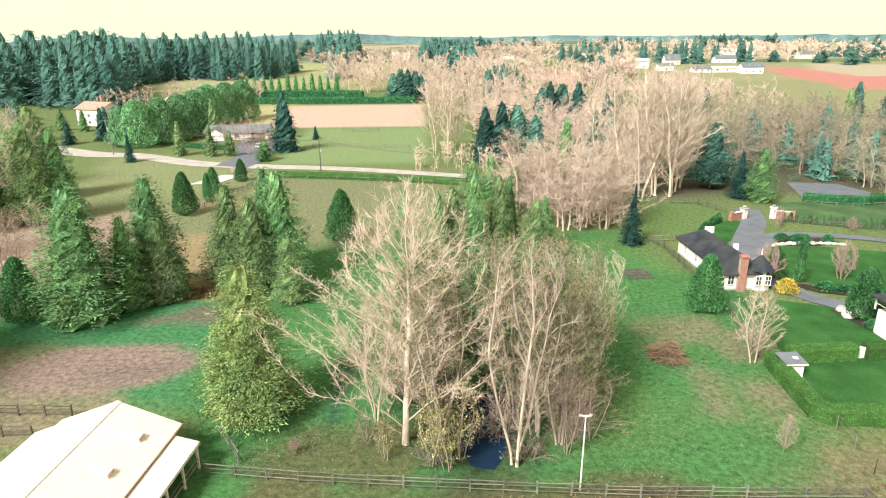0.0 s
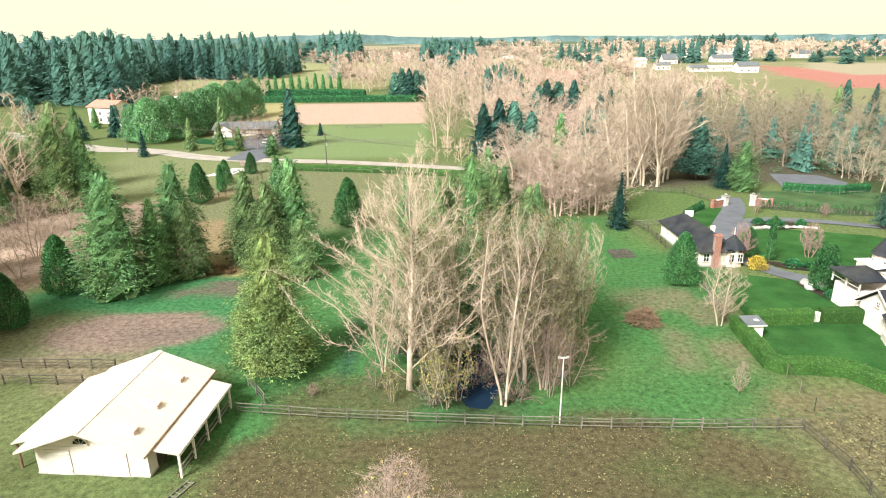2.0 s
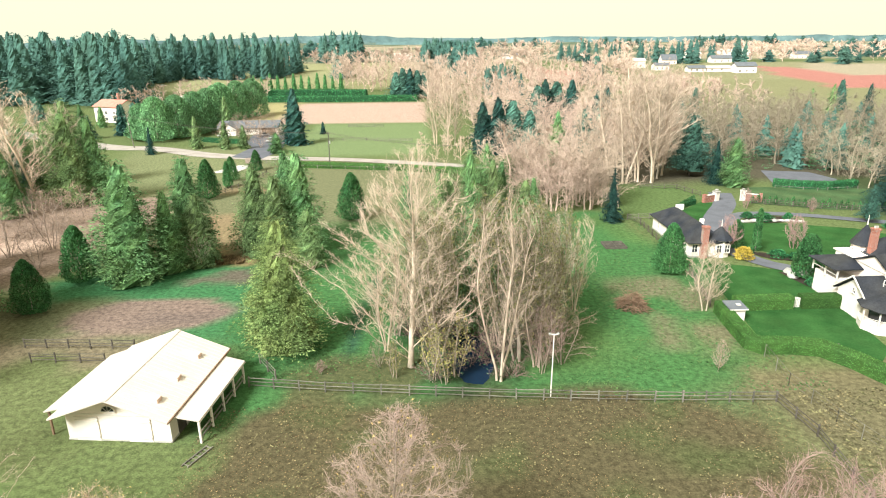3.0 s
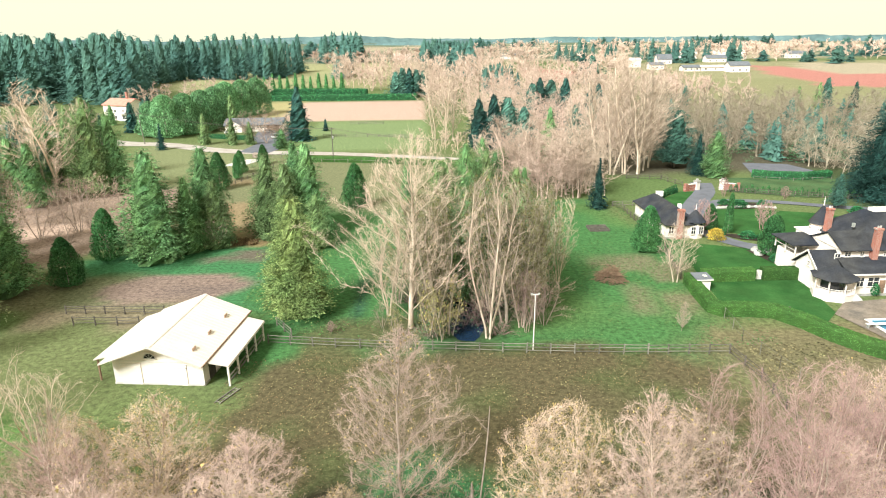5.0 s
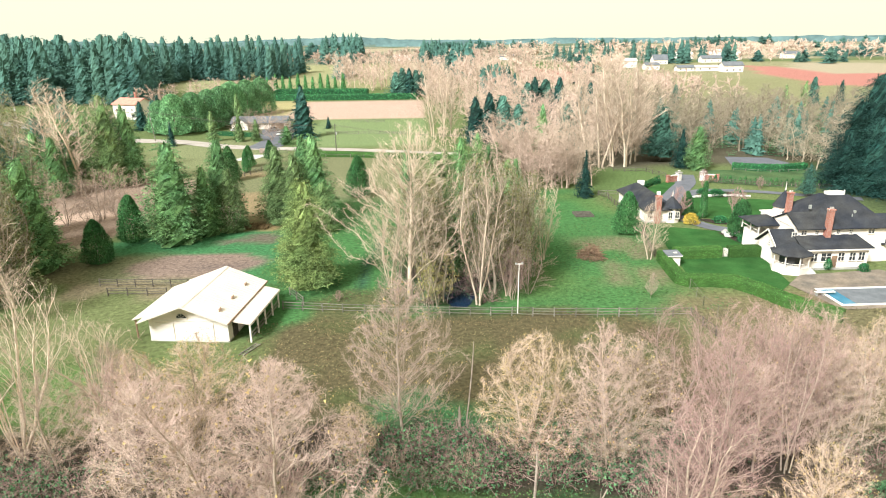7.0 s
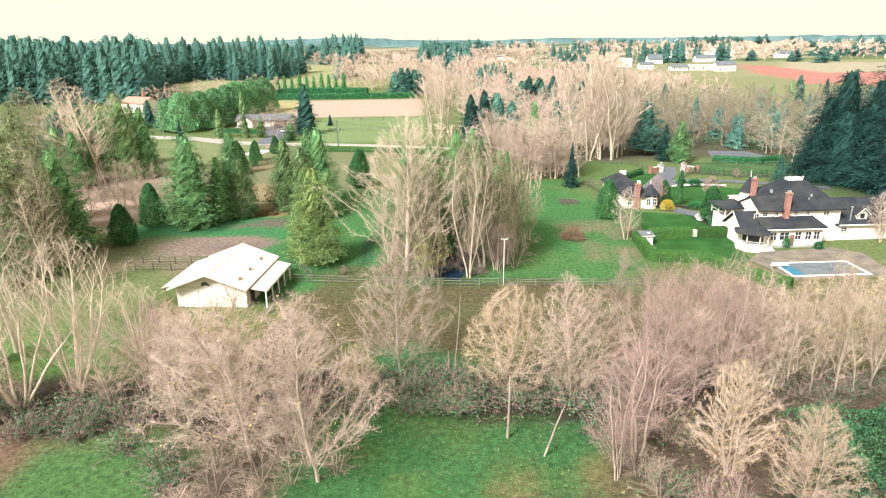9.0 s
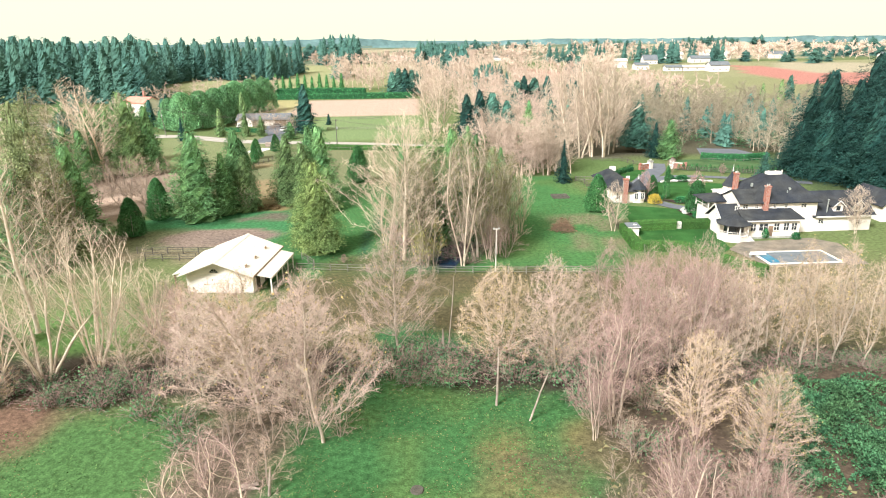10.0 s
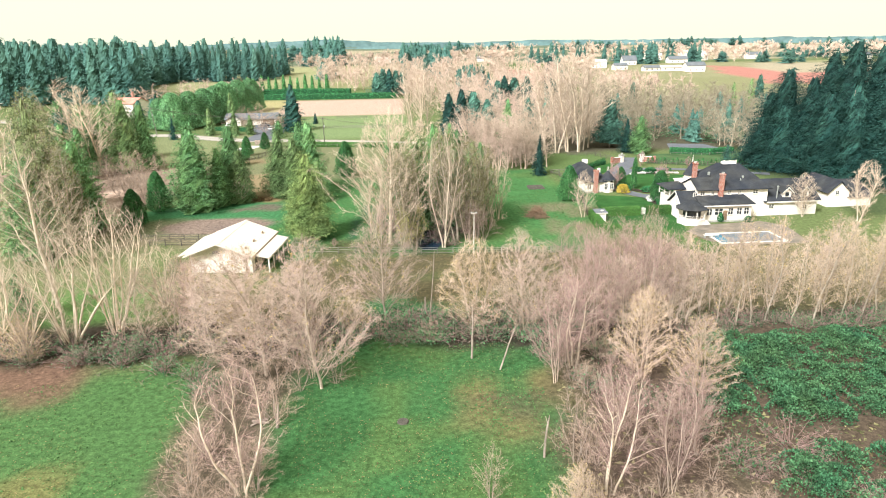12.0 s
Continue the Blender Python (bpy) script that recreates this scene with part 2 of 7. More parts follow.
def hip(x0, x1, y0, y1, z, zr, rx0, rx1, ry0, ry1, thick=0.16):
    """A hipped roof with a flat or a ridge on top."""
    v = [(x0, y0, z), (x1, y0, z), (x1, y1, z), (x0, y1, z), (rx0, ry0, zr), (rx1, ry0, zr), (rx1, ry1, zr), (rx0, ry1, zr)]
    return solid(v, [(0, 1, 5, 4), (1, 2, 6, 5), (2, 3, 7, 6), (3, 0, 4, 7), (4, 5, 6, 7)], thick)


def gable_body(x0, x1, y0, y1, z0, z, zr, along='y'):
    """Walls with pointed ends under a gable."""
    if along == 'y':
        xm = (x0 + x1) / 2
        ring = [(x0, z0), (x1, z0), (x1, z), (xm, zr), (x0, z)]
        a, b = [(p, y0, q) for p, q in ring], [(p, y1, q) for p, q in ring]
    else:
        ym = (y0 + y1) / 2
        ring = [(y0, z0), (y1, z0), (y1, z), (ym, zr), (y0, z)]
        a, b = [(x0, p, q) for p, q in ring], [(x1, p, q) for p, q in ring]
    n = 5
    return solid(a + b, [tuple(range(n)), tuple(range(2 * n - 1, n - 1, -1))] + [(i, (i + 1) % n, (i + 1) % n + n, i + n) for i in range(n)])


def window(parent, x, y, z, w, h, facing='s', panes=2):
    """A framed window set into a wall that faces south, west or east; its frame stands proud of the wall, the panes lie back."""
    win = thing("window", x, y, z, "", "", turn={'s': 0, 'w': -90, 'e': 90, 'n': 180}[facing])
    win.parent = parent
    for key in list(win.keys()):
        del win[key]
    bm = bmesh.new()
    t = 0.09
    box(bm, -w / 2 - t, w / 2 + t, -0.09, 0.0, h, h + t)
    box(bm, -w / 2 - t, -w / 2, -0.09, 0.0, 0, h)
    box(bm, w / 2, w / 2 + t, -0.09, 0.0, 0, h)
    for i in range(1, panes):
        px = -w / 2 + w * i / panes
        box(bm, px - 0.03, px + 0.03, -0.08, 0.0, 0, h)
    box(bm, -w / 2, w / 2, -0.075, 0.0, h * 0.52, h * 0.52 + 0.05)
    part("frame", bm, M_TRIM, win)
    part("sill", boxed(-w / 2 - 0.14, w / 2 + 0.14, -0.16, 0.0, -0.08, 0), M_TRIM, win)
    part("pane", boxed(-w / 2, w / 2, -0.03, 0.0, 0, h), M_GLASS, win, "dark glass pane")
    return win


# ---- terrain ----
def smooth(a, b, t):
    k = np.clip((t - a) / (b - a), 0, 1)
    return k * k * (3 - 2 * k)


def lattice(x, y, size, seed):
    """Smooth random values from 0 to 1."""
    x, y = np.asarray(x, float) / size, np.asarray(y, float) / size
    i, j = np.floor(x).astype(int), np.floor(y).astype(int)
    u, v = x - i, y - j
    u, v = u * u * (3 - 2 * u), v * v * (3 - 2 * v)

    def at(a, b):
        s = np.sin(a * 127.1 + b * 311.7 + seed * 74.7) * 43758.5453
        return s - np.floor(s)
    return (at(i, j) * (1 - u) + at(i + 1, j) * u) * (1 - v) + (at(i, j + 1) * (1 - u) + at(i + 1, j + 1) * u) * v


def height(x, y):
    x, y = np.asarray(x, float), np.asarray(y, float)
    far = 9 * smooth(220, 650, y) + 6 * smooth(650, 1800, y)
    roll = (lattice(x, y, 25, 3) - 0.5) * 0.12 + (lattice(x, y, 300, 5) - 0.5) * 8 * smooth(400, 1200, y)
    pond = -1.1 * np.exp(-(((x - 6.0) / 2.5) ** 2 + ((y - 41.5) / 8.0) ** 2) ** 2)
    return far + roll * (1 - 0.8 * np.exp(-((x - 62) / 22) ** 2 - ((y - 48) / 20) ** 2)) + pond


def gz(x, y):
    return float(height(x, y))


def inside(x, y, x0, x1, y0, y1, soft=2.0):
    return smooth(x0 - soft, x0 + soft, x) * (1 - smooth(x1 - soft, x1 + soft, x)) * smooth(y0 - soft, y0 + soft, y) * (1 - smooth(y1 - soft, y1 + soft, y))


def oval(x, y, cx, cy, rx, ry, soft=0.25):
    d = np.sqrt(((x - cx) / rx) ** 2 + ((y - cy) / ry) ** 2)
    return 1 - smooth(1 - soft, 1 + soft, d)


def area(x, y, corners):
    """1 inside an outline, else 0."""
    hit = np.zeros(np.shape(x), bool)
    for (x0, y0), (x1, y1) in zip(corners, corners[1:] + corners[:1]):
        cross = ((y0 > y) != (y1 > y)) & (x < (x1 - x0) * (y - y0) / ((y1 - y0) or 1e-9) + x0)
        hit ^= cross
    return hit.astype(float)


def grow(start, stop, step, factor):
    out = [start]
    while abs(out[-1]) < stop:
        out.append(out[-1] + step)
        step *= factor
    return out


def build_ground():
    xs = np.array([-v for v in reversed(grow(75 + 1.6, 3600, 2.2, 1.06))] + list(np.arange(-75, 100.1, 1.6)) + grow(102.0, 3600, 2.2, 1.06))
    ys = np.array([-v for v in reversed(grow(50 + 1.6, 900, 2.5, 1.12))] + list(np.arange(-50, 110.1, 1.6)) + grow(112, 4500, 2.2, 1.028))
    X, Y = np.meshgrid(xs, ys)
    wob = (lattice(X, Y, 22, 10) - 0.5) * 9 + (lattice(X, Y, 8, 11) - 0.5) * 7 + (lattice(X, Y, 3, 12) - 0.5) * 4
    x, y = X + wob, Y + (lattice(X, Y, 18, 14) - 0.5) * 6 + (lattice(X, Y, 6, 15) - 0.5) * 5 + (lattice(X, Y, 2.5, 16) - 0.5) * 2
    col = np.zeros(X.shape + (3,))
    col[:] = (0.115, 0.14, 0.055)

    def lay(mask, rgb, k=1.0):
        m = np.clip(mask * k, 0, 1)[..., None]
        col[:] = col * (1 - m) + np.array(rgb) * m
    patch = lattice(X, Y, 14, 21)
    fine = lattice(X, Y, 4, 22)
    # meadow east and west of the grove
    lay(inside(x, y, -24, 42, 26, 100), (0.06, 0.138, 0.046))
    lay(inside(x, y, 12, 42, 26, 95) * smooth(0.5, 0.8, patch), (0.10, 0.155, 0.05), 0.7)
    lay(inside(x, y, 30, 42, 40, 62) * smooth(0.4, 0.7, fine), (0.17, 0.14, 0.09), 0.8)
    lay(inside(x, y, -52, -22, 44, 70), (0.056, 0.148, 0.06))
    lay(inside(x, y, -75, -34, -2, 46), (0.125, 0.14, 0.06))
    lay(inside(x, y, -75, -34, -2, 46) * smooth(0.45, 0.7, patch), (0.08, 0.16, 0.04), 0.7)
    lay(inside(x, y, -62, -40, 44, 58, 2), (0.15, 0.13, 0.075), 0.8)
    lay(oval(x * 0.35 + X * 0.65, y * 0.3 + Y * 0.7, -35, 52.3, 10.6, 5.8, 0.1), (0.20, 0.145, 0.12))
    lay(oval(x, y, -31, 51, 6, 3), (0.13, 0.10, 0.09), 0.5)
    lay(inside(x, y, -52, -30, 41, 47, 1.5), (0.19, 0.15, 0.10), 0.85)
    # north pasture, olive
    lay(inside(x, y, -52, 14, 92, 160, 6), (0.15, 0.15, 0.08))
    lay(inside(x, y, -90, -48, 100, 190, 6), (0.17, 0.18, 0.09))
    lay(inside(x, y, -50, -26, 76, 130, 3) * smooth(0.4, 0.65, patch), (0.24, 0.17, 0.10), 0.8)
    lay(inside(x, y, -29.5, -25, 62, 68, 0.8), (0.13, 0.10, 0.08), 0.9)
    lay(np.exp(-((X + 8.5 - (Y - 41) * 0.1 + np.sin(Y * 0.4) * 0.4) / 0.7) ** 2) * inside(X, Y, -20, 0, 36, 66, 2), (0.035, 0.075, 0.05), 0.8)
    # brown leaf-strewn paddock
    lay(inside(x, y, -21, 33, 7, 29.5, 1.5), (0.092, 0.077, 0.042))
    lay(inside(x, y, -21, 33, 7, 29.5, 1.5) * smooth(0.55, 0.8, fine), (0.075, 0.09, 0.035), 0.7)
    lay(inside(x, y, -14, -1, 28, 40, 2), (0.095, 0.085, 0.042), 0.8)
    lay(inside(x, y, 36, 66, 4, 36, 3), (0.15, 0.128, 0.07))
    lay(inside(x, y, 34, 100, 0, 30, 4), (0.135, 0.118, 0.066), 0.85)
    lay(inside(x, y, 32, 90, -4.5, 2, 1.5), (0.06, 0.052, 0.036), 0.9)
    # brush strip
    lay(inside(x, y, -60, 34, -6, 6, 2), (0.045, 0.036, 0.027))
    lay(inside(x, y, -2, 8, 4, 9, 2), (0.045, 0.13, 0.05))
    # foreground lawns
    lay(inside(x, y, -9, 15, -46, -2.5, 1.5), (0.047, 0.11, 0.038))
    lay(inside(x, y, -9, 15, -46, -2.5, 1.5) * smooth(0.55, 0.8, fine), (0.085, 0.125, 0.04), 0.6)
    lay(inside(x, y, 9, 16, -20, -6, 2) * smooth(0.35, 0.7, fine), (0.22, 0.125, 0.07), 0.45)
    lay(inside(x, y, -60, -17, -60, -8, 2), (0.066, 0.122, 0.042))
    lay(inside(x, y, -60, -31, -11, -5, 2), (0.14, 0.085, 0.06))
    lay(inside(x, y, -40, -17, -40, -22, 3) * smooth(0.4, 0.7, fine), (0.2, 0.14, 0.06), 0.5)
    lay(inside(x, y, -18, -8, -50, -6, 1.5), (0.09, 0.065, 0.05), 0.9)
    lay(inside(x, y, 14.5, 28, -50, -5, 2), (0.085, 0.06, 0.045))
    lay(inside(x, y, 27, 90, -60, -3, 2), (0.085, 0.062, 0.045))
    lay(oval(X, Y, 3.9, -15.6, 1.3, 0.7), (0.22, 0.10, 0.06))
    # scrub west
    lay(inside(x, y, -130, -54, 62, 118, 3), (0.25, 0.18, 0.14))
    lay(oval(x, y, -72, 84, 9, 5) + oval(x, y, -86, 106, 9, 5), (0.42, 0.30, 0.235))
    # grove floor, dark leaf mould with tree shade put into its colour; banks
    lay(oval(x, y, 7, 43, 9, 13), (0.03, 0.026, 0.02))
    lay(inside(x, y, -38, -28, 70.5, 75, 1), (0.30, 0.19, 0.10), 0.8)
    # east woods floor, its brown darkened to hold the shadow of the woods
    lay(inside(x, y, 40, 260, 124, 240, 5), (0.085, 0.075, 0.05))
    lay(inside(x, y, 40, 66, 96, 124, 3), (0.1, 0.14, 0.05))
    lay(inside(x, y, 92, 150, 40, 124, 4), (0.07, 0.09, 0.04))
    # far fields
    lay(inside(X, Y, -70, 4, 250, 325, 1.5), (0.40, 0.28, 0.225))
    lay(inside(X, Y, -42, 4, 170, 246, 2), (0.16, 0.20, 0.09))
    lay(inside(X, Y, -140, 0, 340, 352, 2), (0.17, 0.24, 0.09))
    lay(inside(X, Y, -90, -62, 240, 330, 4), (0.30, 0.26, 0.13))
    lay(inside(X, Y, -180, 10, 400, 700, 6), (0.26, 0.25, 0.13))
    lay(inside(X, Y, 120, 420, 230, 420, 10), (0.2, 0.19, 0.1))
    lay(inside(X, Y, 150, 520, 420, 620, 10), (0.22, 0.205, 0.115))
    lay(area(X, Y, [(304, 559), (325, 521), (320, 462), (420, 440), (420, 300), (262, 370), (272, 458)]), (0.34, 0.15, 0.125))
    lay(area(X, Y, [(330, 521), (367, 583), (520, 537), (520, 440), (330, 455)]), (0.31, 0.26, 0.185))
    lay(area(X, Y, [(95, 583), (129, 512), (144, 499), (126, 433), (99, 417), (80, 458)]), (0.34, 0.17, 0.135))
    lay(smooth(650, 800, Y), (0.11, 0.13, 0.085))
    lay(smooth(650, 800, Y) * smooth(0.5, 0.7, lattice(X, Y, 140, 31)), (0.3, 0.25, 0.17))
    Z = height(X, Y)
    ny, nx = X.shape
    idx = np.arange(nx * ny).reshape(ny, nx)
    faces = np.stack([idx[:-1, :-1], idx[:-1, 1:], idx[1:, 1:], idx[1:, :-1]], -1).reshape(-1, 4)
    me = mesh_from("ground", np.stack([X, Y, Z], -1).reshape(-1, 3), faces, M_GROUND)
    at = me.attributes.new("soil_and_shade", 'FLOAT_COLOR', 'POINT')
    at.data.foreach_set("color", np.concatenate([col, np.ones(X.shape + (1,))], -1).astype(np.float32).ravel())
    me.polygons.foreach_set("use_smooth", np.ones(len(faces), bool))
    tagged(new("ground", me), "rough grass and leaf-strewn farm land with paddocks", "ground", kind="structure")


build_ground()


def sheet(name, outline, mat, lift, label, category, rows=0):
    """A flat area of ground with a slight thickness, following the terrain; outline: corners, in turn."""
    bm = bmesh.new()
    f = bm.faces.new([bm.verts.new((x, y, 0)) for x, y in outline])
    bmesh.ops.triangulate(bm, faces=[f])
    bmesh.ops.subdivide_edges(bm, edges=[e for e in bm.edges if e.calc_length() > 8], cuts=4, use_grid_fill=True)
    for v in bm.verts:
        v.co.z = gz(v.co.x, v.co.y) + lift
    bmesh.ops.recalc_face_normals(bm, faces=bm.faces)
    if bm.faces[:][0].normal.z < 0:
        bmesh.ops.reverse_faces(bm, faces=bm.faces[:])
    ob = part(name, bm, mat)
    return tagged(ob, label, category, kind="structure")


def ribbon(name, line, widths, mat, lift, label, category, step=2.5):
    """A road along a line of places, smoothed."""
    pts = [Vector((x, y, 0)) for x, y in line]
    path, w = [], []
    for i in range(len(pts) - 1):
        p0, p1, p2, p3 = pts[max(i - 1, 0)], pts[i], pts[i + 1], pts[min(i + 2, len(pts) - 1)]
        n = max(2, int((p2 - p1).length / step))
        for k in range(n):
            t = k / n
            path.append(0.5 * ((2 * p1) + (p2 - p0) * t + (2 * p0 - 5 * p1 + 4 * p2 - p3) * t * t + (3 * p1 - p0 - 3 * p2 + p3) * t ** 3))
            w.append(widths[i] * (1 - t) + widths[i + 1] * t)
    path.append(pts[-1])
    w.append(widths[-1])
    v, f = [], []
    for i, p in enumerate(path):
        d = (path[min(i + 1, len(path) - 1)] - path[max(i - 1, 0)]).normalized()
        s = Vector((-d.y, d.x, 0)) * w[i] / 2
        for k in (-1, -0.33, 0.33, 1):
            q = p + s * k
            v.append((q.x, q.y, gz(q.x, q.y) + lift))
        if i:
            b = 4 * i
            f += [(b - 4 + j, b - 3 + j, b + 1 + j, b + j) for j in range(3)]
    return tagged(new(name, mesh_from(name, v, [tuple(reversed(q)) for q in f], mat)), label, category, kind="structure")


ribbon("road", [(-330, 330), (-200, 262), (-113, 199), (-87, 189), (-64, 174), (-41, 167), (-25, 164), (-8, 158.5), (12, 150.5), (28, 143), (46, 136)], [7, 7, 9, 7, 7, 6, 5, 5, 4.5, 4, 4], M_ROAD, 0.09,
       "worn pale country road beside a clipped hedge", "road")
sheet("lawn", [(39.5, 39), (45, 38.2), (49, 34), (53, 38), (55, 50), (57, 58), (56, 63), (50, 66), (44, 68), (42.6, 60), (41, 49)], M_LAWN, 0.07, "bright mown garden lawn inside a clipped hedge", "lawn")
sheet("lawn", [(55, 74), (60, 69), (64, 66), (75, 66), (88, 74), (80, 84), (68, 88.5), (60, 89), (56, 82)], M_LAWN, 0.07, "bright mown front lawn beside a curved driveway", "lawn")
sheet("lawn", [(51, 88), (57, 95), (62.5, 104), (60.5, 105.5), (53, 98), (48.5, 90)], M_LAWN, 0.07, "narrow mown verge along the driveway", "lawn")
sheet("lawn", [(70, 104), (84, 97), (104, 95), (110, 112), (96, 117), (76, 118)], M_LAWN_F, 0.06, "mown lawn below a hedged hard court", "lawn")
ribbon("driveway", [(68, 113), (65, 104), (60, 96), (55.5, 88), (52.5, 80), (51.6, 73), (54.5, 66), (59, 62.5), (64, 60), (72, 60)], [5, 4.5, 4.5, 5, 4, 3.2, 3.2, 3.6, 6, 8], M_ASPHALT, 0.11, "curved dark asphalt driveway through the garden", "driveway")
ribbon("driveway", [(57, 88.5), (62, 93.5), (67, 95.5), (76, 93.5), (84, 89.5), (95, 84)], [4, 3, 2.6, 2.6, 2.6, 3], M_ASPHALT, 0.12, "narrow asphalt branch of the driveway along a low hedge", "driveway")
sheet("hard_court", [(85, 121.5), (97, 118.5), (103, 125), (101, 134), (90, 137)], M_ASPHALT, 0.1, "grey asphalt hard court behind a low hedge", "court")
sheet("driveway", [(-57, 170), (-47, 166), (-44, 180), (-46, 200), (-48, 216), (-62, 218), (-60, 200), (-55, 188)], M_ASPHALT, 0.1, "asphalt forecourt of a low house with parked cars", "driveway")
sheet("concrete_slab", [(-57, 145), (-49, 148), (-46, 156), (-51, 157)], M_CONCRETE, 0.09, "pale concrete slab at the edge of the pasture", "slab")


# ---- plants ----
def tri_fans(c, d, length, width, rng, droop=0.0, flat=0.0, ref=(0.0, 0.0, 1.0), loose=0.35):
    """One slim triangle for each centre c (n, 3), pointing along d, with random roll."""
    n = len(c)
    d = d + rng.normal(0, loose, (n, 3))
    d[:, 2] -= droop
    d /= np.linalg.norm(d, axis=1)[:, None]
    s = np.cross(d, rng.normal(0, 1, (n, 3)) * (1 - flat) + np.asarray(ref) * flat)
    s /= np.linalg.norm(s, axis=1)[:, None] + 1e-9
    length, width = np.asarray(length).reshape(-1, 1), np.asarray(width).reshape(-1, 1)
    v = np.stack([c - s * width / 2 - d * length * 0.3, c + s * width / 2 - d * length * 0.3, c + d * length * 0.7], 1)
    return v.reshape(-1, 3)


def leaf_mesh(name, v, mat):
    return mesh_from(name, v, np.arange(len(v)).reshape(-1, 3), mat)


class Wood:
    """Collects tapered limbs (closed tubes) and fine twigs (slim blades)."""

    def __init__(self):
        self.v, self.f, self.n = [], [], 0
        self.t = []

    def limb(self, pts, radii, sides=5):
        pts, ring = np.asarray(pts, float), []
        a = np.linspace(0, 2 * np.pi, sides, endpoint=False)
        for i, p in enumerate(pts):
            d = pts[min(i + 1, len(pts) - 1)] - pts[max(i - 1, 0)]
            d = d / (np.linalg.norm(d) + 1e-9)
            u = np.cross(d, (0.31, 0.95, 0.1))
            u /= np.linalg.norm(u) + 1e-9
            w = np.cross(d, u)
            ring.append(p + radii[i] * (np.cos(a)[:, None] * u + np.sin(a)[:, None] * w))
        self.v.append(np.concatenate(ring))
        k = np.arange(sides)
        for i in range(len(pts) - 1):
            b = self.n + i * sides
            self.f.append(np.stack([b + k, b + (k + 1) % sides, b + sides + (k + 1) % sides, b + sides + k], 1))
        self.n += sides * len(pts)

    def blade(self, a, b, w, rng):
        d = b - a
        s = np.cross(d, rng.normal(0, 1, 3))
        s *= w / 2 / (np.linalg.norm(s) + 1e-9)
        self.t.append((a - s, a + s, b))

    def limbs_mesh(self, name, mat):
        return mesh_from(name, np.concatenate(self.v), np.concatenate(self.f), mat)

    def twigs_mesh(self, name, mat):
        t = np.array(self.t).reshape(-1, 3)
        return mesh_from(name, t, np.arange(len(t)).reshape(-1, 3), mat)


def wander(rng, start, way, length, n, bend, lift):
    pts, d = [np.array(start, float)], np.array(way, float)
    for _ in range(n):
        d = d + rng.normal(0, bend, 3)
        d[2] += lift
        d /= np.linalg.norm(d)
        pts.append(pts[-1] + d * length / n)
    return pts, d


def crown_profile(t, peak, low, high):
    """Outline of a crown from its foot (t = 0) to its top (t = 1); 1 at the widest place."""
    t = np.asarray(t, float)
    return np.where(t < peak, np.clip(t / peak, 0, 1) ** low, np.clip((1 - t) / (1 - peak), 0, 1) ** high)


def colonise(rng, starts, goals, step, kill, slope, up, rounds=70, wild=0.16):
    """Branches grow from the stems towards free places of the crown until each is reached. Returns places and parents."""
    pts, par = [np.array(p, float) for p, _ in starts], [q for _, q in starts]
    goals = np.array(goals, float)

    def cost(node):
        d = goals - node
        flat = np.hypot(d[:, 0], d[:, 1])
        return np.sqrt(flat ** 2 + (d[:, 2] - slope * flat) ** 2), np.linalg.norm(d, axis=1)
    best, who, near = np.full(len(goals), 1e9), np.zeros(len(goals), int), np.full(len(goals), 1e9)

    def note(k):
        nonlocal best, who, near
        c, d = cost(pts[k])
        hit = c < best
        best, who = np.where(hit, c, best), np.where(hit, k, who)
        near = np.minimum(near, d)
    for k in range(len(pts)):
        note(k)
    stall, before = np.zeros(len(goals), int), np.full(len(goals), 1e9)
    for _ in range(rounds):
        stall = np.where(near < before - 0.05 * step, 0, stall + 1)
        live = (near > kill) & (stall < 4)
        goals, best, who, near, stall = goals[live], best[live], who[live], near[live], stall[live]
        before = near.copy()
        if not len(goals):
            break
        fresh = []
        for k in np.unique(who):
            d = goals[who == k] - pts[k]
            d = (d / (np.linalg.norm(d, axis=1)[:, None] + 1e-9)).mean(0)
            d = d + rng.normal(0, wild, 3) + (0.45 * (pts[k] - pts[par[k]]) / step if par[k] >= 0 else 0)
            d[2] += up
            n = np.linalg.norm(d)
            if n > 1e-6:
                fresh.append((pts[k] + d / n * step, k))
        for p, k in fresh:
            pts.append(p)
            par.append(k)
            note(len(pts) - 1)
    return np.array(pts), np.array(par)


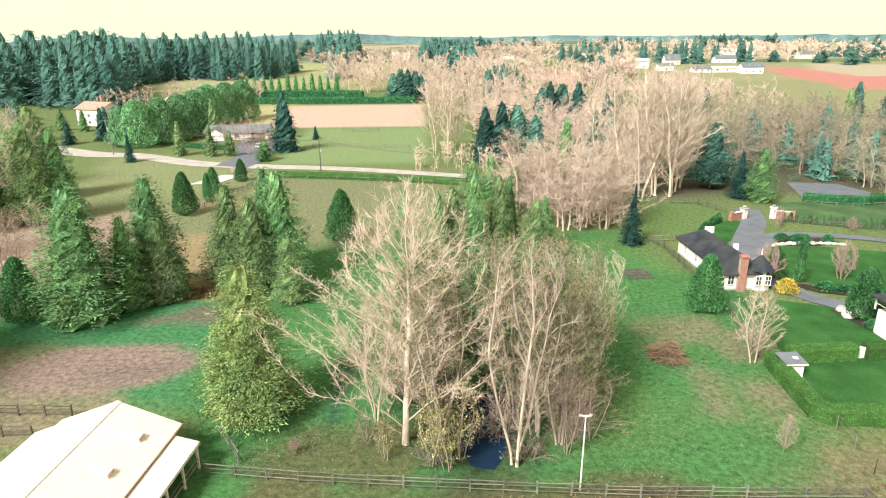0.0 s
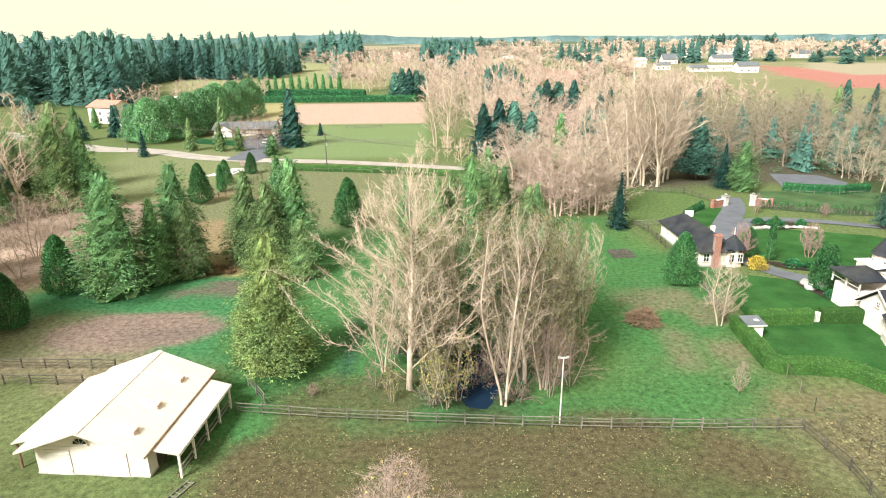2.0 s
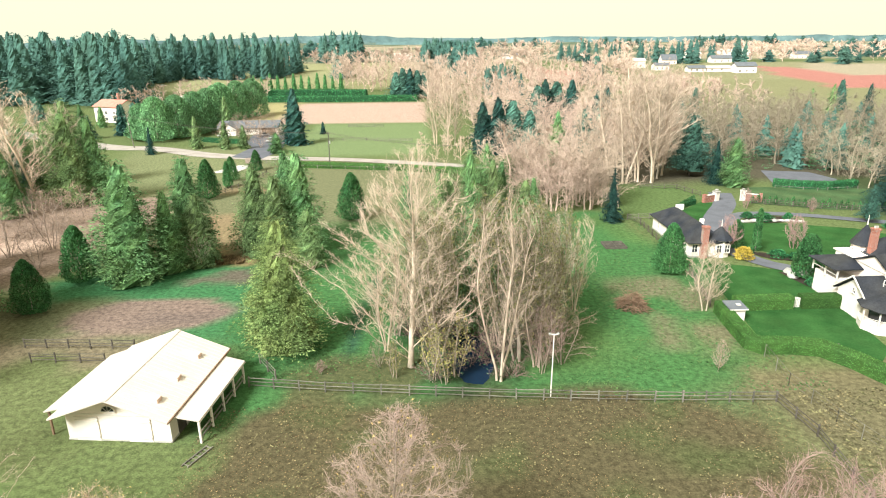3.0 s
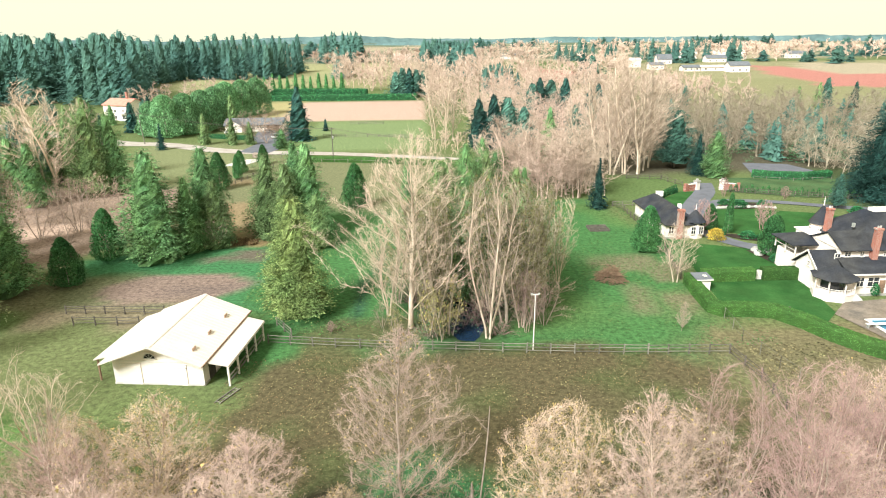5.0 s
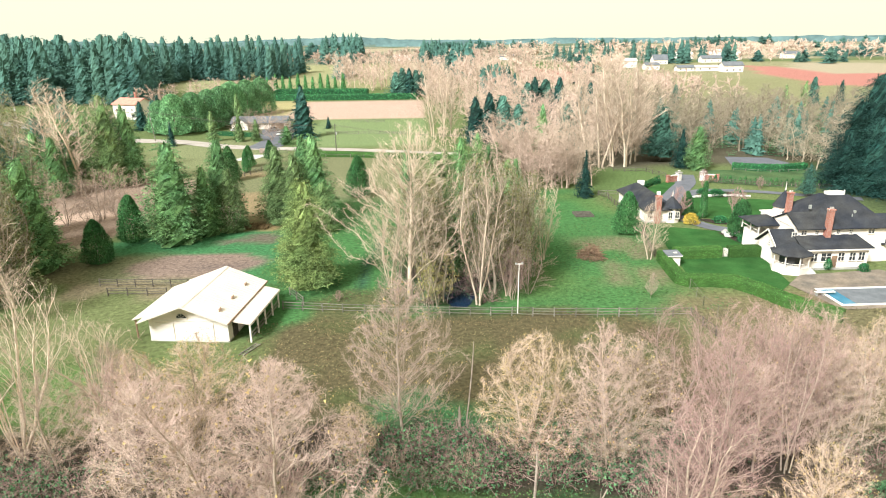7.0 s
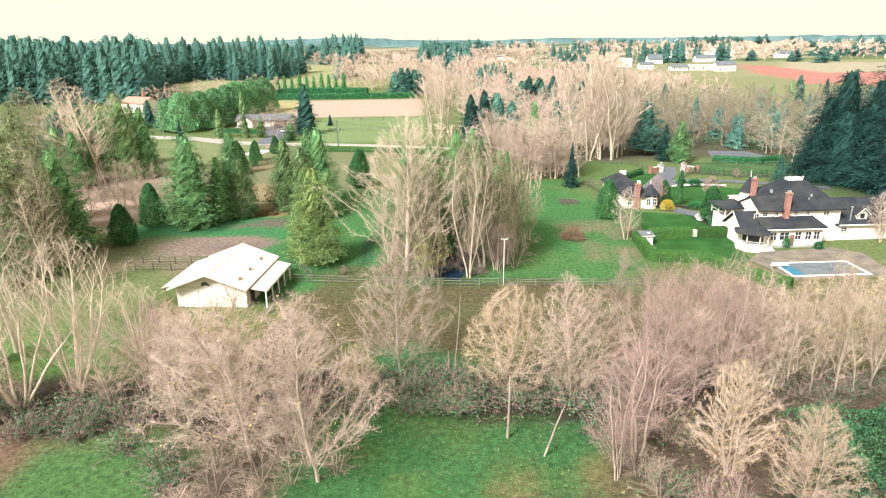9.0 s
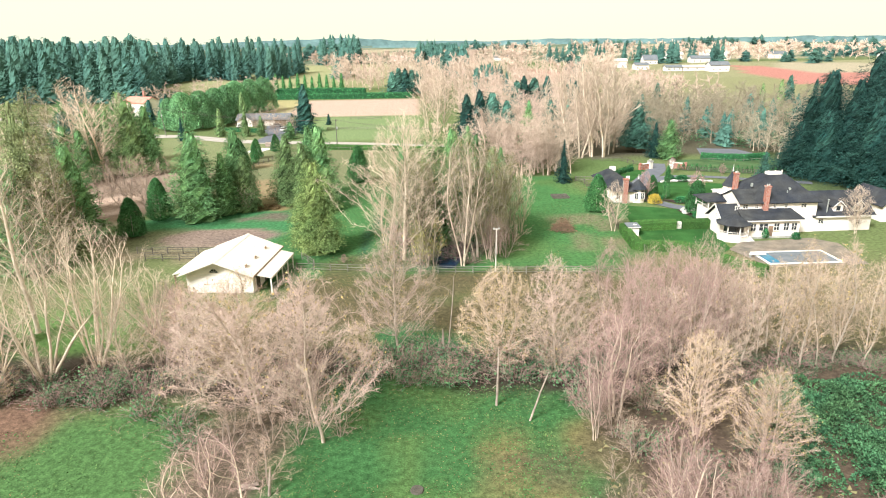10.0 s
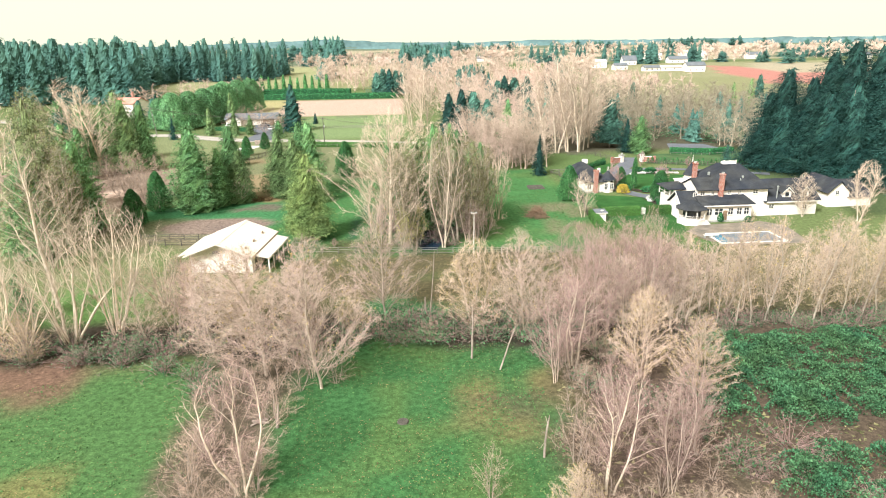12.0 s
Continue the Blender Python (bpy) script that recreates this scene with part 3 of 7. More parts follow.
def grow_bare(seed, H=15.0, stems=1, lean=(0.05, 0.2), base=0.15, R=0.28, peak=0.4, low=0.6, high=0.7, pulls=420, slope=0.7, up=0.25, top=0.8,
              thick=0.011, tip=0.011, twigs=5, fine=2, spray=0.8, bw=0.02, droop=0.0, lump=0.18, extra=(), wild=0.1, hollow=0.5, step=0.028):
    """A leafless tree: stems, limbs that reach into the whole crown, twigs and fine twig ends. Returns its wood and the twig ends."""
    rng = np.random.default_rng(seed)
    D = H * step
    starts, heads = [], []
    for s in range(stems):
        a = 6.283 * (s + rng.uniform(-0.3, 0.3)) / stems
        tilt = 0.02 if stems == 1 else rng.uniform(*lean)
        h = H * top * (1 if s == 0 else rng.uniform(0.7, 1))
        start = np.array((0.3 * math.cos(a) * (stems > 1), 0.3 * math.sin(a) * (stems > 1), -0.15))
        run, _ = wander(rng, start, (tilt * math.cos(a), tilt * math.sin(a), 1), h, max(6, int(h / D)), 0.05, 0.04 if tilt < 0.3 else 0.015)
        first = len(starts)
        starts += [(p, first + i - 1 if i else -1) for i, p in enumerate(run)]
        heads.append(run[-1])
    n = pulls
    t, a = rng.uniform(0, 1, n) ** 0.85, rng.uniform(0, 6.283, n)
    ph = rng.uniform(0, 6.28, 4)
    ball = 1 + lump * (np.sin(2 * a + ph[0] + 4 * t) + np.sin(3 * a + ph[1] - 7 * t) + 0.7 * np.sin(5 * a + ph[2] + 11 * t)) / 1.6
    r = H * R * crown_profile(t, peak, low, high) * ball * rng.uniform(0, 1, n) ** hollow
    mid = np.mean(heads, 0) * (1, 1, 0)
    goals = np.stack([r * np.cos(a) + mid[0] * t, r * np.sin(a) + mid[1] * t, H * (base + (1 - base) * t)], 1)
    for x, y, z, spread, m in extra:
        goals = np.concatenate([goals, rng.normal(0, spread, (m, 3)) * (1, 1, 0.7) + (x, y, z)])
    pts, par = colonise(rng, starts, goals, D, D * 1.25, slope, up, wild=wild)
    # the thickness of each branch follows from the twigs it carries
    N = len(pts)
    load, kids = np.zeros(N), [[] for _ in range(N)]
    for k in range(N - 1, -1, -1):
        load[k] += tip ** 1.85 if not kids[k] else 0
        if par[k] >= 0:
            load[par[k]] += load[k]
            kids[par[k]].append(k)
    rad = load ** (1 / 1.85)
    rad = tip + (rad - tip) * thick * H / rad[0]
    rad = np.maximum(rad, tip)
    w = Wood()
    heads = [k for k in range(N) if par[k] < 0]
    while heads:
        k = heads.pop()
        chain = ([par[k]] if par[k] >= 0 else []) + [k]
        while kids[chain[-1]]:
            c = sorted(kids[chain[-1]], key=lambda i: -rad[i])
            heads += c[1:]
            chain.append(c[0])
        rr = rad[chain].copy()
        if par[k] >= 0:
            rr[0] = rr[1]
        elif rr[0] > 3 * tip:
            rr[0] *= 1.3
        w.limb(pts[chain], rr, 7 if rr[0] > 0.12 else 4 if rr[0] > 0.04 else 3)
    # twigs along the thin branches
    way = pts - pts[np.maximum(par, 0)]
    way /= np.linalg.norm(way, axis=1)[:, None] + 1e-9
    thin = np.where((rad < max(2.6 * tip, thick * H * 0.16)) & (par >= 0))[0]
    src = np.repeat(thin, twigs)
    q = pts[src] - way[src] * D * rng.uniform(0, 1, (len(src), 1))
    d = way[src] * 0.8 + rng.normal(0, 0.5, (len(src), 3)) + (0, 0, 0.3 - droop)
    d /= np.linalg.norm(d, axis=1)[:, None]
    L = spray * rng.uniform(0.5, 1.3, (len(src), 1))
    e = q + d * L
    A, B, Wd = [q], [e], [np.full(len(q), bw)]
    if fine:
        f = np.repeat(np.arange(len(q)), fine)
        q2 = q[f] + (e - q)[f] * rng.uniform(0.15, 0.9, (len(f), 1))
        d2 = d[f] + rng.normal(0, 0.55, (len(f), 3)) - (0, 0, droop)
        d2 /= np.linalg.norm(d2, axis=1)[:, None]
        e2 = q2 + d2 * spray * rng.uniform(0.3, 0.65, (len(f), 1))
        A.append(q2)
        B.append(e2)
        Wd.append(np.full(len(f), bw * 0.8))
    A, B, Wd = np.concatenate(A), np.concatenate(B), np.concatenate(Wd)[:, None]
    s = np.cross(B - A, rng.normal(0, 1, A.shape))
    s *= Wd / 2 / (np.linalg.norm(s, axis=1)[:, None] + 1e-9)
    w.t = np.stack([A - s, A + s, B], 1)
    return w, B[len(q):] if fine else B


def lumpy_heart(rng, H, R, power, base, drop):
    """The dense inner foliage of a conifer, a ragged cone of triangles."""
    rings, sides = (14, 14) if H > 2 else (7, 7)
    t = np.linspace(0, 0.96, rings)[:, None]
    a = np.linspace(0, 2 * np.pi, sides, endpoint=False)[None] + t * 5
    r = R * (1 - t) ** (power + 0.06) * rng.uniform(0.7, 1.1, (rings, sides))
    z = H * (base + (1 - base) * t) - drop * (1 - t) + rng.normal(0, H * 0.012, (rings, sides))
    p = np.stack([r * np.cos(a), r * np.sin(a), z], -1)
    q = np.roll(p, -1, 1)
    lo = np.stack([p[:-1], q[:-1], q[1:]], 2)
    hi = np.stack([p[:-1], q[1:], p[1:]], 2)
    return np.concatenate([lo.reshape(-1, 3), hi.reshape(-1, 3)])


def grow_conifer(seed, H=16.0, R=4.2, boughs=330, leaves=60, size=0.3, power=0.85, base=0.03, droop=0.35, rise=0.25, hang=0.5, rag=0.2, tiers=0, heart=0.0, broad=0.3, slim=0.42, fray=1.0):
    """Foliage of a conifer: flat fronds along radiating boughs, over a dense heart. Returns triangles."""
    rng = np.random.default_rng(seed)
    ph = rng.uniform(0, 6.28, 4)
    t = (np.arange(boughs) + rng.uniform(0, 1, boughs)) / boughs
    t = 1 - (1 - t) ** 0.62
    if tiers:
        t = (np.floor(t * tiers) + rng.uniform(0.0, 0.4, boughs)) / tiers
    a = rng.uniform(0, 6.283, boughs)
    lump = 1 + rag * (0.5 * np.sin(3 * a + ph[0] + 5 * t) + 0.5 * np.sin(2 * a + ph[1] - 9 * t)) + rng.normal(0, rag * 0.6, boughs)
    r = np.maximum(0.15, R * np.clip(1 - t, 0, 1) ** power * lump)
    z = H * (base + (1 - base) * t)
    k = np.repeat(np.arange(boughs), leaves)
    n = len(k)
    s = rng.uniform(0.12, 1, n) ** 0.7
    side = rng.uniform(-1, 1, n)
    rho, wide = r[k] * s, r[k] * broad * (1.05 - 0.75 * s) * side + 0.12 * side
    ca, sa = np.cos(a[k]), np.sin(a[k])
    c = np.stack([rho * ca - wide * sa, rho * sa + wide * ca, z[k] + r[k] * (rise * s - droop * s * s) - np.abs(side) * hang * 0.12 * r[k]], 1)
    c += rng.normal(0, 1, (n, 3)) * (0.03 + 0.018 * r[k] * fray)[:, None]
    d = np.stack([ca * 0.9 - sa * np.sign(side) * 0.6, sa * 0.9 + ca * np.sign(side) * 0.6, -hang + rise - droop * s], 1)
    L = size * (0.48 + 0.52 * (1 - t[k])) * rng.uniform(0.6, 1.35, n)
    v = tri_fans(c, d, L, L * slim, rng, 0.0, 0.6, np.stack([ca * 0.5, sa * 0.5, np.ones(n)], 1), loose=0.3)
    if heart:
        v = np.concatenate([v, lumpy_heart(rng, H, R * heart, power, base, droop * R * 0.2)])
    v[:, 2] = np.maximum(v[:, 2], 0.03)
    return v


def grow_blob(seed, H, R, n=2600, size=0.3, shape=1.0, power=0.55):
    """A dense clipped or rounded crown: leaves over an egg-shaped body."""
    rng = np.random.default_rng(seed)
    t = rng.uniform(0, 1, n) ** 0.9
    a = rng.uniform(0, 6.28, n)
    prof = np.minimum(1, (t / 0.12) ** 0.5) * (1 - t) ** power
    lump = 1 + 0.11 * np.sin(3 * a + 6 * t + seed) + 0.08 * np.sin(5 * a - 11 * t)
    r = R * prof * lump * rng.uniform(0.68, 1.1, n)
    c = np.stack([r * np.cos(a), r * np.sin(a), 0.12 + t * H * 0.98], 1)
    out = np.stack([np.cos(a), np.sin(a), np.full(n, 0.25)], 1)
    d = out * 0.45 + np.array((0, 0, 0.9))
    L = size * rng.uniform(0.6, 1.3, n)
    v = tri_fans(c, d, L, L * 0.65, rng, 0, 0.65, out)
    v[:, 2] = np.maximum(v[:, 2], 0.02)
    return v


def trunk_mesh(name, H, r, mat, seed=0):
    rng = np.random.default_rng(seed)
    w = Wood()
    pts, _ = wander(rng, (0, 0, -0.15), (0, 0, 1), H, 6, 0.015, 0.1)
    w.limb(pts, [r * (1 - 0.9 * i / 6) for i in range(7)], 7)
    return w.limbs_mesh(name, mat)


PROTO = {}


def plant(kind, variant, x, y, h, wide=1.0, turn=None, label="", group="", z=None):
    """Sets a tree of that kind on the ground, h metres tall. The first of a variant is built, the others are copies."""
    if y > 60 or x < -52 or (h < 10 and "cedar" in kind):
        kind = {"cedar": "cedar_far", "cedar_dark": "cedar_far_dark", "cottonwood": "cottonwood_far", "alder": "alder_far"}.get(kind, kind)
    if y > 140:
        kind = {"cedar_far": "cedar_small", "cedar_far_dark": "cedar_small_dark"}.get(kind, kind)
    if y > 160:
        kind = {"fir": "fir_small", "bluefir": "bluefir_small"}.get(kind, kind)
    make, tall, name, text, category = KINDS[kind]
    key = (kind, variant)
    k = h / tall
    if turn is None:
        turn = (x * 37.7 + y * 91.3) % 360
    m = pose(x, y, gz(x, y) if z is None else z, 0, 0, turn)
    if key in PROTO:
        ob, s0 = PROTO[key]
        ob = copy_thing(ob, m @ Matrix.Diagonal((k * wide / s0[0], k * wide / s0[1], k / s0[2], 1)))
    else:
        ob = new(name)
        ob.matrix_basis = m @ Matrix.Diagonal((k * wide, k * wide, k, 1))
        make(ob, variant)
        PROTO[key] = (ob, (k * wide, k * wide, k))
    tagged(ob, label or text, category, group)
    if not group and "group" in ob:
        del ob["group"]
    return ob


def conifer_kind(mat, bark=M_BARK_D, trunk=0.24, **k):
    def make(root, variant):
        part("trunk", trunk_mesh("trunk", k["H"] * 0.93, trunk, bark, variant), parent=root, label="brown trunk")
        part("crown", leaf_mesh("crown", grow_conifer(variant * 7 + 1, **k), mat), parent=root)
    return make


def blob_kind(mat, bark=M_BARK_D, **k):
    def make(root, variant):
        part("trunk", trunk_mesh("trunk", k["H"] * 0.8, 0.09, bark, variant), parent=root, label="short brown trunk")
        part("crown", leaf_mesh("crown", grow_blob(variant * 5 + 2, **k), mat), parent=root)
    return make


def bare_kind(bark, twig, leaves=None, leaf_share=0.0, leaf_size=0.16, **k):
    def make(root, variant):
        w, ends = grow_bare(variant * 13 + 5, **k)
        part("trunk", w.limbs_mesh("trunk", bark), parent=root, label="bare trunk and limbs")
        crown = part("crown", w.twigs_mesh("crown", twig), parent=root, label="leafless twigs")
        if leaves:
            rng = np.random.default_rng(variant + 99)
            pick = ends[rng.uniform(0, 1, len(ends)) < leaf_share]
            L = leaf_size * rng.uniform(0.6, 1.4, len(pick))
            part("foliage", leaf_mesh("foliage", tri_fans(pick, np.tile((0, 0, -0.5), (len(pick), 1)), L, L * 0.9, rng), leaves), parent=crown, label="last yellowed leaves")
    return make


def brush_kind():
    def make(root, variant):
        rng = np.random.default_rng(variant + 300)
        w, tips = Wood(), []
        for _ in range(46):
            a, r = rng.uniform(0, 6.28), rng.uniform(0, 0.9)
            p = np.array((r * math.cos(a), r * math.sin(a), -0.05))
            out = rng.uniform(0.1, 0.9)
            pts, d = wander(rng, p, (out * math.cos(a), out * math.sin(a), 1), rng.uniform(1.6, 3.4), 3, 0.25, -0.12)
            w.limb(pts, [0.026, 0.02, 0.016, 0.008], 3)
            for _ in range(12):
                u = rng.uniform(0.25, 1) * 3
                i = min(int(u), 2)
                q = pts[i] + (pts[i + 1] - pts[i]) * (u - i)
                e = q + rng.normal(0, 0.33, 3)
                w.blade(q, e, 0.03, rng)
                tips.append(e)
        part("cane_tangle", w.limbs_mesh("cane_tangle", M_TWIG_D), parent=root, label="arching bare canes")
        tagged(part("twig_tangle", w.twigs_mesh("twig_tangle", M_TWIG_D), parent=root), kind="stuff")
        tips = np.array(tips)[::4 if variant == 1 else 1]
        L = rng.uniform(0.13, 0.24, len(tips))
        part("foliage", leaf_mesh("foliage", tri_fans(tips, np.tile((0, 0, 0.3), (len(tips), 1)), L, L * 0.8, rng, 0, 0.5), M_IVY), parent=root, label="scattered green leaves")
    return make


KINDS = {
    "cedar": (conifer_kind(M_CEDAR, H=16.0, fray=1.5, broad=0.4, R=5.3, boughs=760, leaves=50, size=0.36, power=0.46, droop=0.4, rise=0.5, hang=0.25, rag=0.2, heart=0.62), 16.0, "cedar_tree", "tall conical cedar with drooping olive-green foliage", "tree"),
    "old_cedar": (conifer_kind(M_CEDAR_O, H=26.0, R=6.2, boughs=520, leaves=60, size=0.45, power=0.5, droop=0.45, rise=0.35, hang=0.35, rag=0.38, broad=0.34, heart=0.25, fray=1.4), 26.0, "cedar_tree", "tall airy old cedar with olive drooping foliage", "tree"),
    "cedar_dark": (conifer_kind(M_CEDAR_D, H=17.0, fray=1.5, broad=0.4, R=5.3, boughs=760, leaves=50, size=0.36, power=0.46, droop=0.4, rise=0.5, hang=0.25, rag=0.2, heart=0.62), 17.0, "cedar_tree", "dense conical cedar with deep green foliage", "tree"),
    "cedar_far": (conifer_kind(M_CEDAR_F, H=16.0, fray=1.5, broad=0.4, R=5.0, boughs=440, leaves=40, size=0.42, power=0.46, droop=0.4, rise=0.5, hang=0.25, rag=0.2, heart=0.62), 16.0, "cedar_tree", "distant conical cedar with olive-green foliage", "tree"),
    "cedar_far_dark": (conifer_kind(M_CEDAR_D, H=17.0, fray=1.5, broad=0.4, R=5.0, boughs=440, leaves=40, size=0.42, power=0.46, droop=0.4, rise=0.5, hang=0.25, rag=0.2, heart=0.62), 17.0, "cedar_tree", "distant dense cedar with deep green foliage", "tree"),
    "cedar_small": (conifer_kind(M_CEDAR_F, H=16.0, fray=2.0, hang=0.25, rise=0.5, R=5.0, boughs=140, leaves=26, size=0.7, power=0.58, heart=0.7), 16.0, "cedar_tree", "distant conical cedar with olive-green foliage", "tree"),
    "cedar_small_dark": (conifer_kind(M_CEDAR_D, H=17.0, fray=2.0, hang=0.25, rise=0.5, R=5.0, boughs=140, leaves=26, size=0.7, power=0.58, heart=0.7), 17.0, "cedar_tree", "distant dense cedar with deep green foliage", "tree"),
    "fir": (conifer_kind(M_FIR, H=22.0, fray=1.6, R=5.8, boughs=520, leaves=44, size=0.42, power=0.5, tiers=0, droop=0.36, rise=0.18, hang=0.12, rag=0.3, broad=0.5, heart=0.5), 22.0, "fir_tree", "dark green fir with layered boughs", "tree"),
    "fir_small": (conifer_kind(M_FIR, H=22.0, R=5.6, boughs=150, leaves=16, size=1.0, power=0.6, droop=0.3, rise=0.1, hang=0.12, rag=0.3, broad=0.55, heart=0.75), 22.0, "fir_tree", "distant dark green fir with layered boughs", "tree"),
    "bluefir_small": (conifer_kind(M_BLUEFIR, H=15.5, R=6.0, boughs=130, leaves=16, size=0.9, power=0.5, droop=0.3, rise=0.3, hang=0.2, base=0.1, rag=0.34, broad=0.5, heart=0.74), 15.5, "pine_tree", "distant blue-green pine with a rounded crown", "tree"),
    "spruce": (conifer_kind(M_FIR, H=11.0, R=2.3, boughs=190, leaves=40, size=0.32, power=0.85, tiers=20, droop=0.4, rise=0.15, hang=0.3, rag=0.2, broad=0.4, heart=0.5), 11.0, "spruce_tree", "slim dark spruce with layered branches", "tree"),
    "bluefir": (conifer_kind(M_BLUEFIR, H=15.5, fray=1.6, R=6.0, boughs=300, leaves=44, size=0.5, power=0.5, droop=0.3, rise=0.3, hang=0.2, base=0.12, rag=0.34, broad=0.5, heart=0.55), 15.5, "pine_tree", "broad blue-green pine with a rounded crown", "tree"),
    "cone": (blob_kind(M_CONE, H=8.0, R=2.6, n=9000, size=0.26, power=0.52), 8.0, "conical_cypress", "clipped conical evergreen with dense green foliage", "tree"),
    "column": (blob_kind(M_CONE, H=7.4, R=0.75, n=3000, size=0.22, power=0.35), 7.4, "columnar_cypress", "narrow columnar evergreen on the lawn's edge", "tree"),
    "round": (blob_kind(M_CONE, H=6.5, R=2.3, n=6000, size=0.3, power=0.42), 6.5, "round_evergreen", "rounded evergreen tree beside the lawn", "tree"),
    "bush": (blob_kind(M_HEDGE_D, H=1.2, R=1.0, n=700, size=0.22, power=0.35), 1.2, "garden_shrub", "low clipped green shrub in a planting bed", "shrub"),
    "sapling": (blob_kind(M_CONE, H=1.6, R=0.5, n=220, size=0.2, power=0.5), 1.6, "young_cypress", "small young conifer planted along a fence", "shrub"),
    "goldbush": (blob_kind(M_GOLD, H=1.8, R=1.5, n=1100, size=0.26, power=0.35), 1.8, "golden_shrub", "golden yellow rounded shrub beside the driveway", "shrub"),
    "cottonwood": (bare_kind(M_BARK, M_TWIG, H=24.0, hollow=0.42, base=0.2, R=0.36, peak=0.5, low=0.45, high=0.6, pulls=950, slope=0.7, up=0.2, top=0.72, thick=0.0135, tip=0.011, twigs=7, fine=1, spray=1.0, bw=0.026, lump=0.32, wild=0.14,
                             extra=[(-9.5, -1, 12.0, 0.8, 14), (-6.5, -0.6, 10.0, 0.9, 14), (-11.2, -1.4, 12.8, 0.6, 8), (-5, -2, 7.0, 1.0, 12), (4.5, -1, 6.5, 1.0, 14), (6.5, -1.5, 9.5, 1.2, 14), (-7, 1, 15, 1.2, 12)]), 24.0, "bare_cottonwood", "tall leafless cottonwood with pale bark and wide limbs", "tree"),
    "cottonwood_far": (bare_kind(M_BARK_W, M_TWIG, H=24.0, base=0.1, R=0.32, peak=0.5, pulls=260, slope=0.8, up=0.2, thick=0.008, tip=0.02, twigs=7, fine=1, spray=1.2, bw=0.04, lump=0.3), 24.0, "bare_cottonwood", "distant tall leafless cottonwood with pale bark", "tree"),
    "white_poplar": (bare_kind(M_BARK, M_TWIG, H=24.0, base=0.12, R=0.27, peak=0.45, pulls=520, slope=0.6, up=0.2, top=0.9, thick=0.0135, tip=0.012, twigs=4, fine=1, spray=0.9, bw=0.026, lump=0.3, wild=0.22), 24.0, "bare_cottonwood", "tall open leafless cottonwood with whitish limbs", "tree"),
    "alder": (bare_kind(M_BARK, M_TWIG, H=20.0, stems=3, lean=(0.02, 0.12), base=0.1, R=0.21, peak=0.45, low=0.5, high=0.65, pulls=480, slope=0.9, up=0.25, top=0.92, thick=0.007, tip=0.01, twigs=7, fine=1, spray=0.85, bw=0.026), 20.0, "bare_alder", "slender leafless alder with upright pale branches", "tree"),
    "alder_leaf": (bare_kind(M_BARK_M, M_TWIG_O, M_OLIVE, 0.45, 0.2, H=19.0, stems=3, lean=(0.02, 0.12), base=0.08, R=0.23, peak=0.45, low=0.5, high=0.65, pulls=440, slope=0.9, up=0.25, top=0.92, thick=0.007, tip=0.01, twigs=6, fine=1, spray=0.85, bw=0.026), 19.0, "thinning_alder", "slender alder with thin olive foliage remaining", "tree"),
    "alder_far": (bare_kind(M_BARK, M_TWIG, H=20.0, stems=2, lean=(0.02, 0.1), base=0.1, R=0.27, peak=0.5, pulls=220, slope=0.9, up=0.25, top=0.92, thick=0.008, tip=0.018, twigs=5, fine=0, spray=1.1, bw=0.05), 20.0, "bare_alder", "distant tall leafless tree with bright pale limbs", "tree"),
    "maple": (bare_kind(M_BARK_M, M_TWIG_N, M_YELLOW, 0.05, 0.13, H=13.0, base=0.12, R=0.42, peak=0.38, low=0.5, high=0.72, pulls=820, slope=0.5, up=0.2, top=0.92, thick=0.0095, tip=0.008, twigs=8, fine=1, spray=0.68, bw=0.017, hollow=0.42), 13.0, "bare_maple", "leafless tree with a fine pinkish crown of twigs", "tree"),
    "yellow": (bare_kind(M_BARK_M, M_TWIG_Y, M_YELLOW, 0.3, 0.1, H=11.0, hollow=0.5, stems=3, lean=(0.02, 0.1), base=0.05, R=0.4, peak=0.42, low=0.45, high=0.62, pulls=700, slope=0.6, up=0.2, top=0.85, thick=0.0085, tip=0.008, twigs=8, fine=1, spray=0.64, bw=0.017), 11.0, "thinning_tree", "tree with sparse yellow leaves over bare twigs", "tree"),
    "leafling": (bare_kind(M_BARK_M, M_TWIG_O, M_YGREEN, 0.5, 0.16, H=7.0, stems=3, lean=(0.05, 0.2), base=0.08, R=0.24, peak=0.45, low=0.5, high=0.6, pulls=200, slope=0.9, up=0.25, thick=0.008, tip=0.008, twigs=3, fine=1, spray=0.5, bw=0.016), 7.0, "yellowing_sapling", "slim sapling with thin yellow-green leaves", "tree"),
    "birch": (bare_kind(M_BARK_M, M_TWIG_R, H=12.0, hollow=0.45, stems=4, lean=(0.02, 0.12), base=0.12, R=0.36, peak=0.55, low=0.5, high=0.6, pulls=560, slope=0.9, up=0.25, top=0.95, thick=0.0058, tip=0.007, twigs=4, fine=1, spray=0.7, bw=0.016, droop=0.15), 12.0, "bare_birch", "leafless birch with pale stems and reddish twigs", "tree"),
    "birch_thin": (bare_kind(M_BARK, M_TWIG_R, H=12.0, hollow=0.45, stems=3, lean=(0.05, 0.2), base=0.2, R=0.36, peak=0.5, low=0.5, high=0.6, pulls=330, slope=0.8, up=0.2, top=0.95, thick=0.0085, tip=0.008, twigs=5, fine=1, spray=0.7, bw=0.017, droop=0.3), 12.0, "bare_birch", "open leafless birch with forked white stems", "tree"),
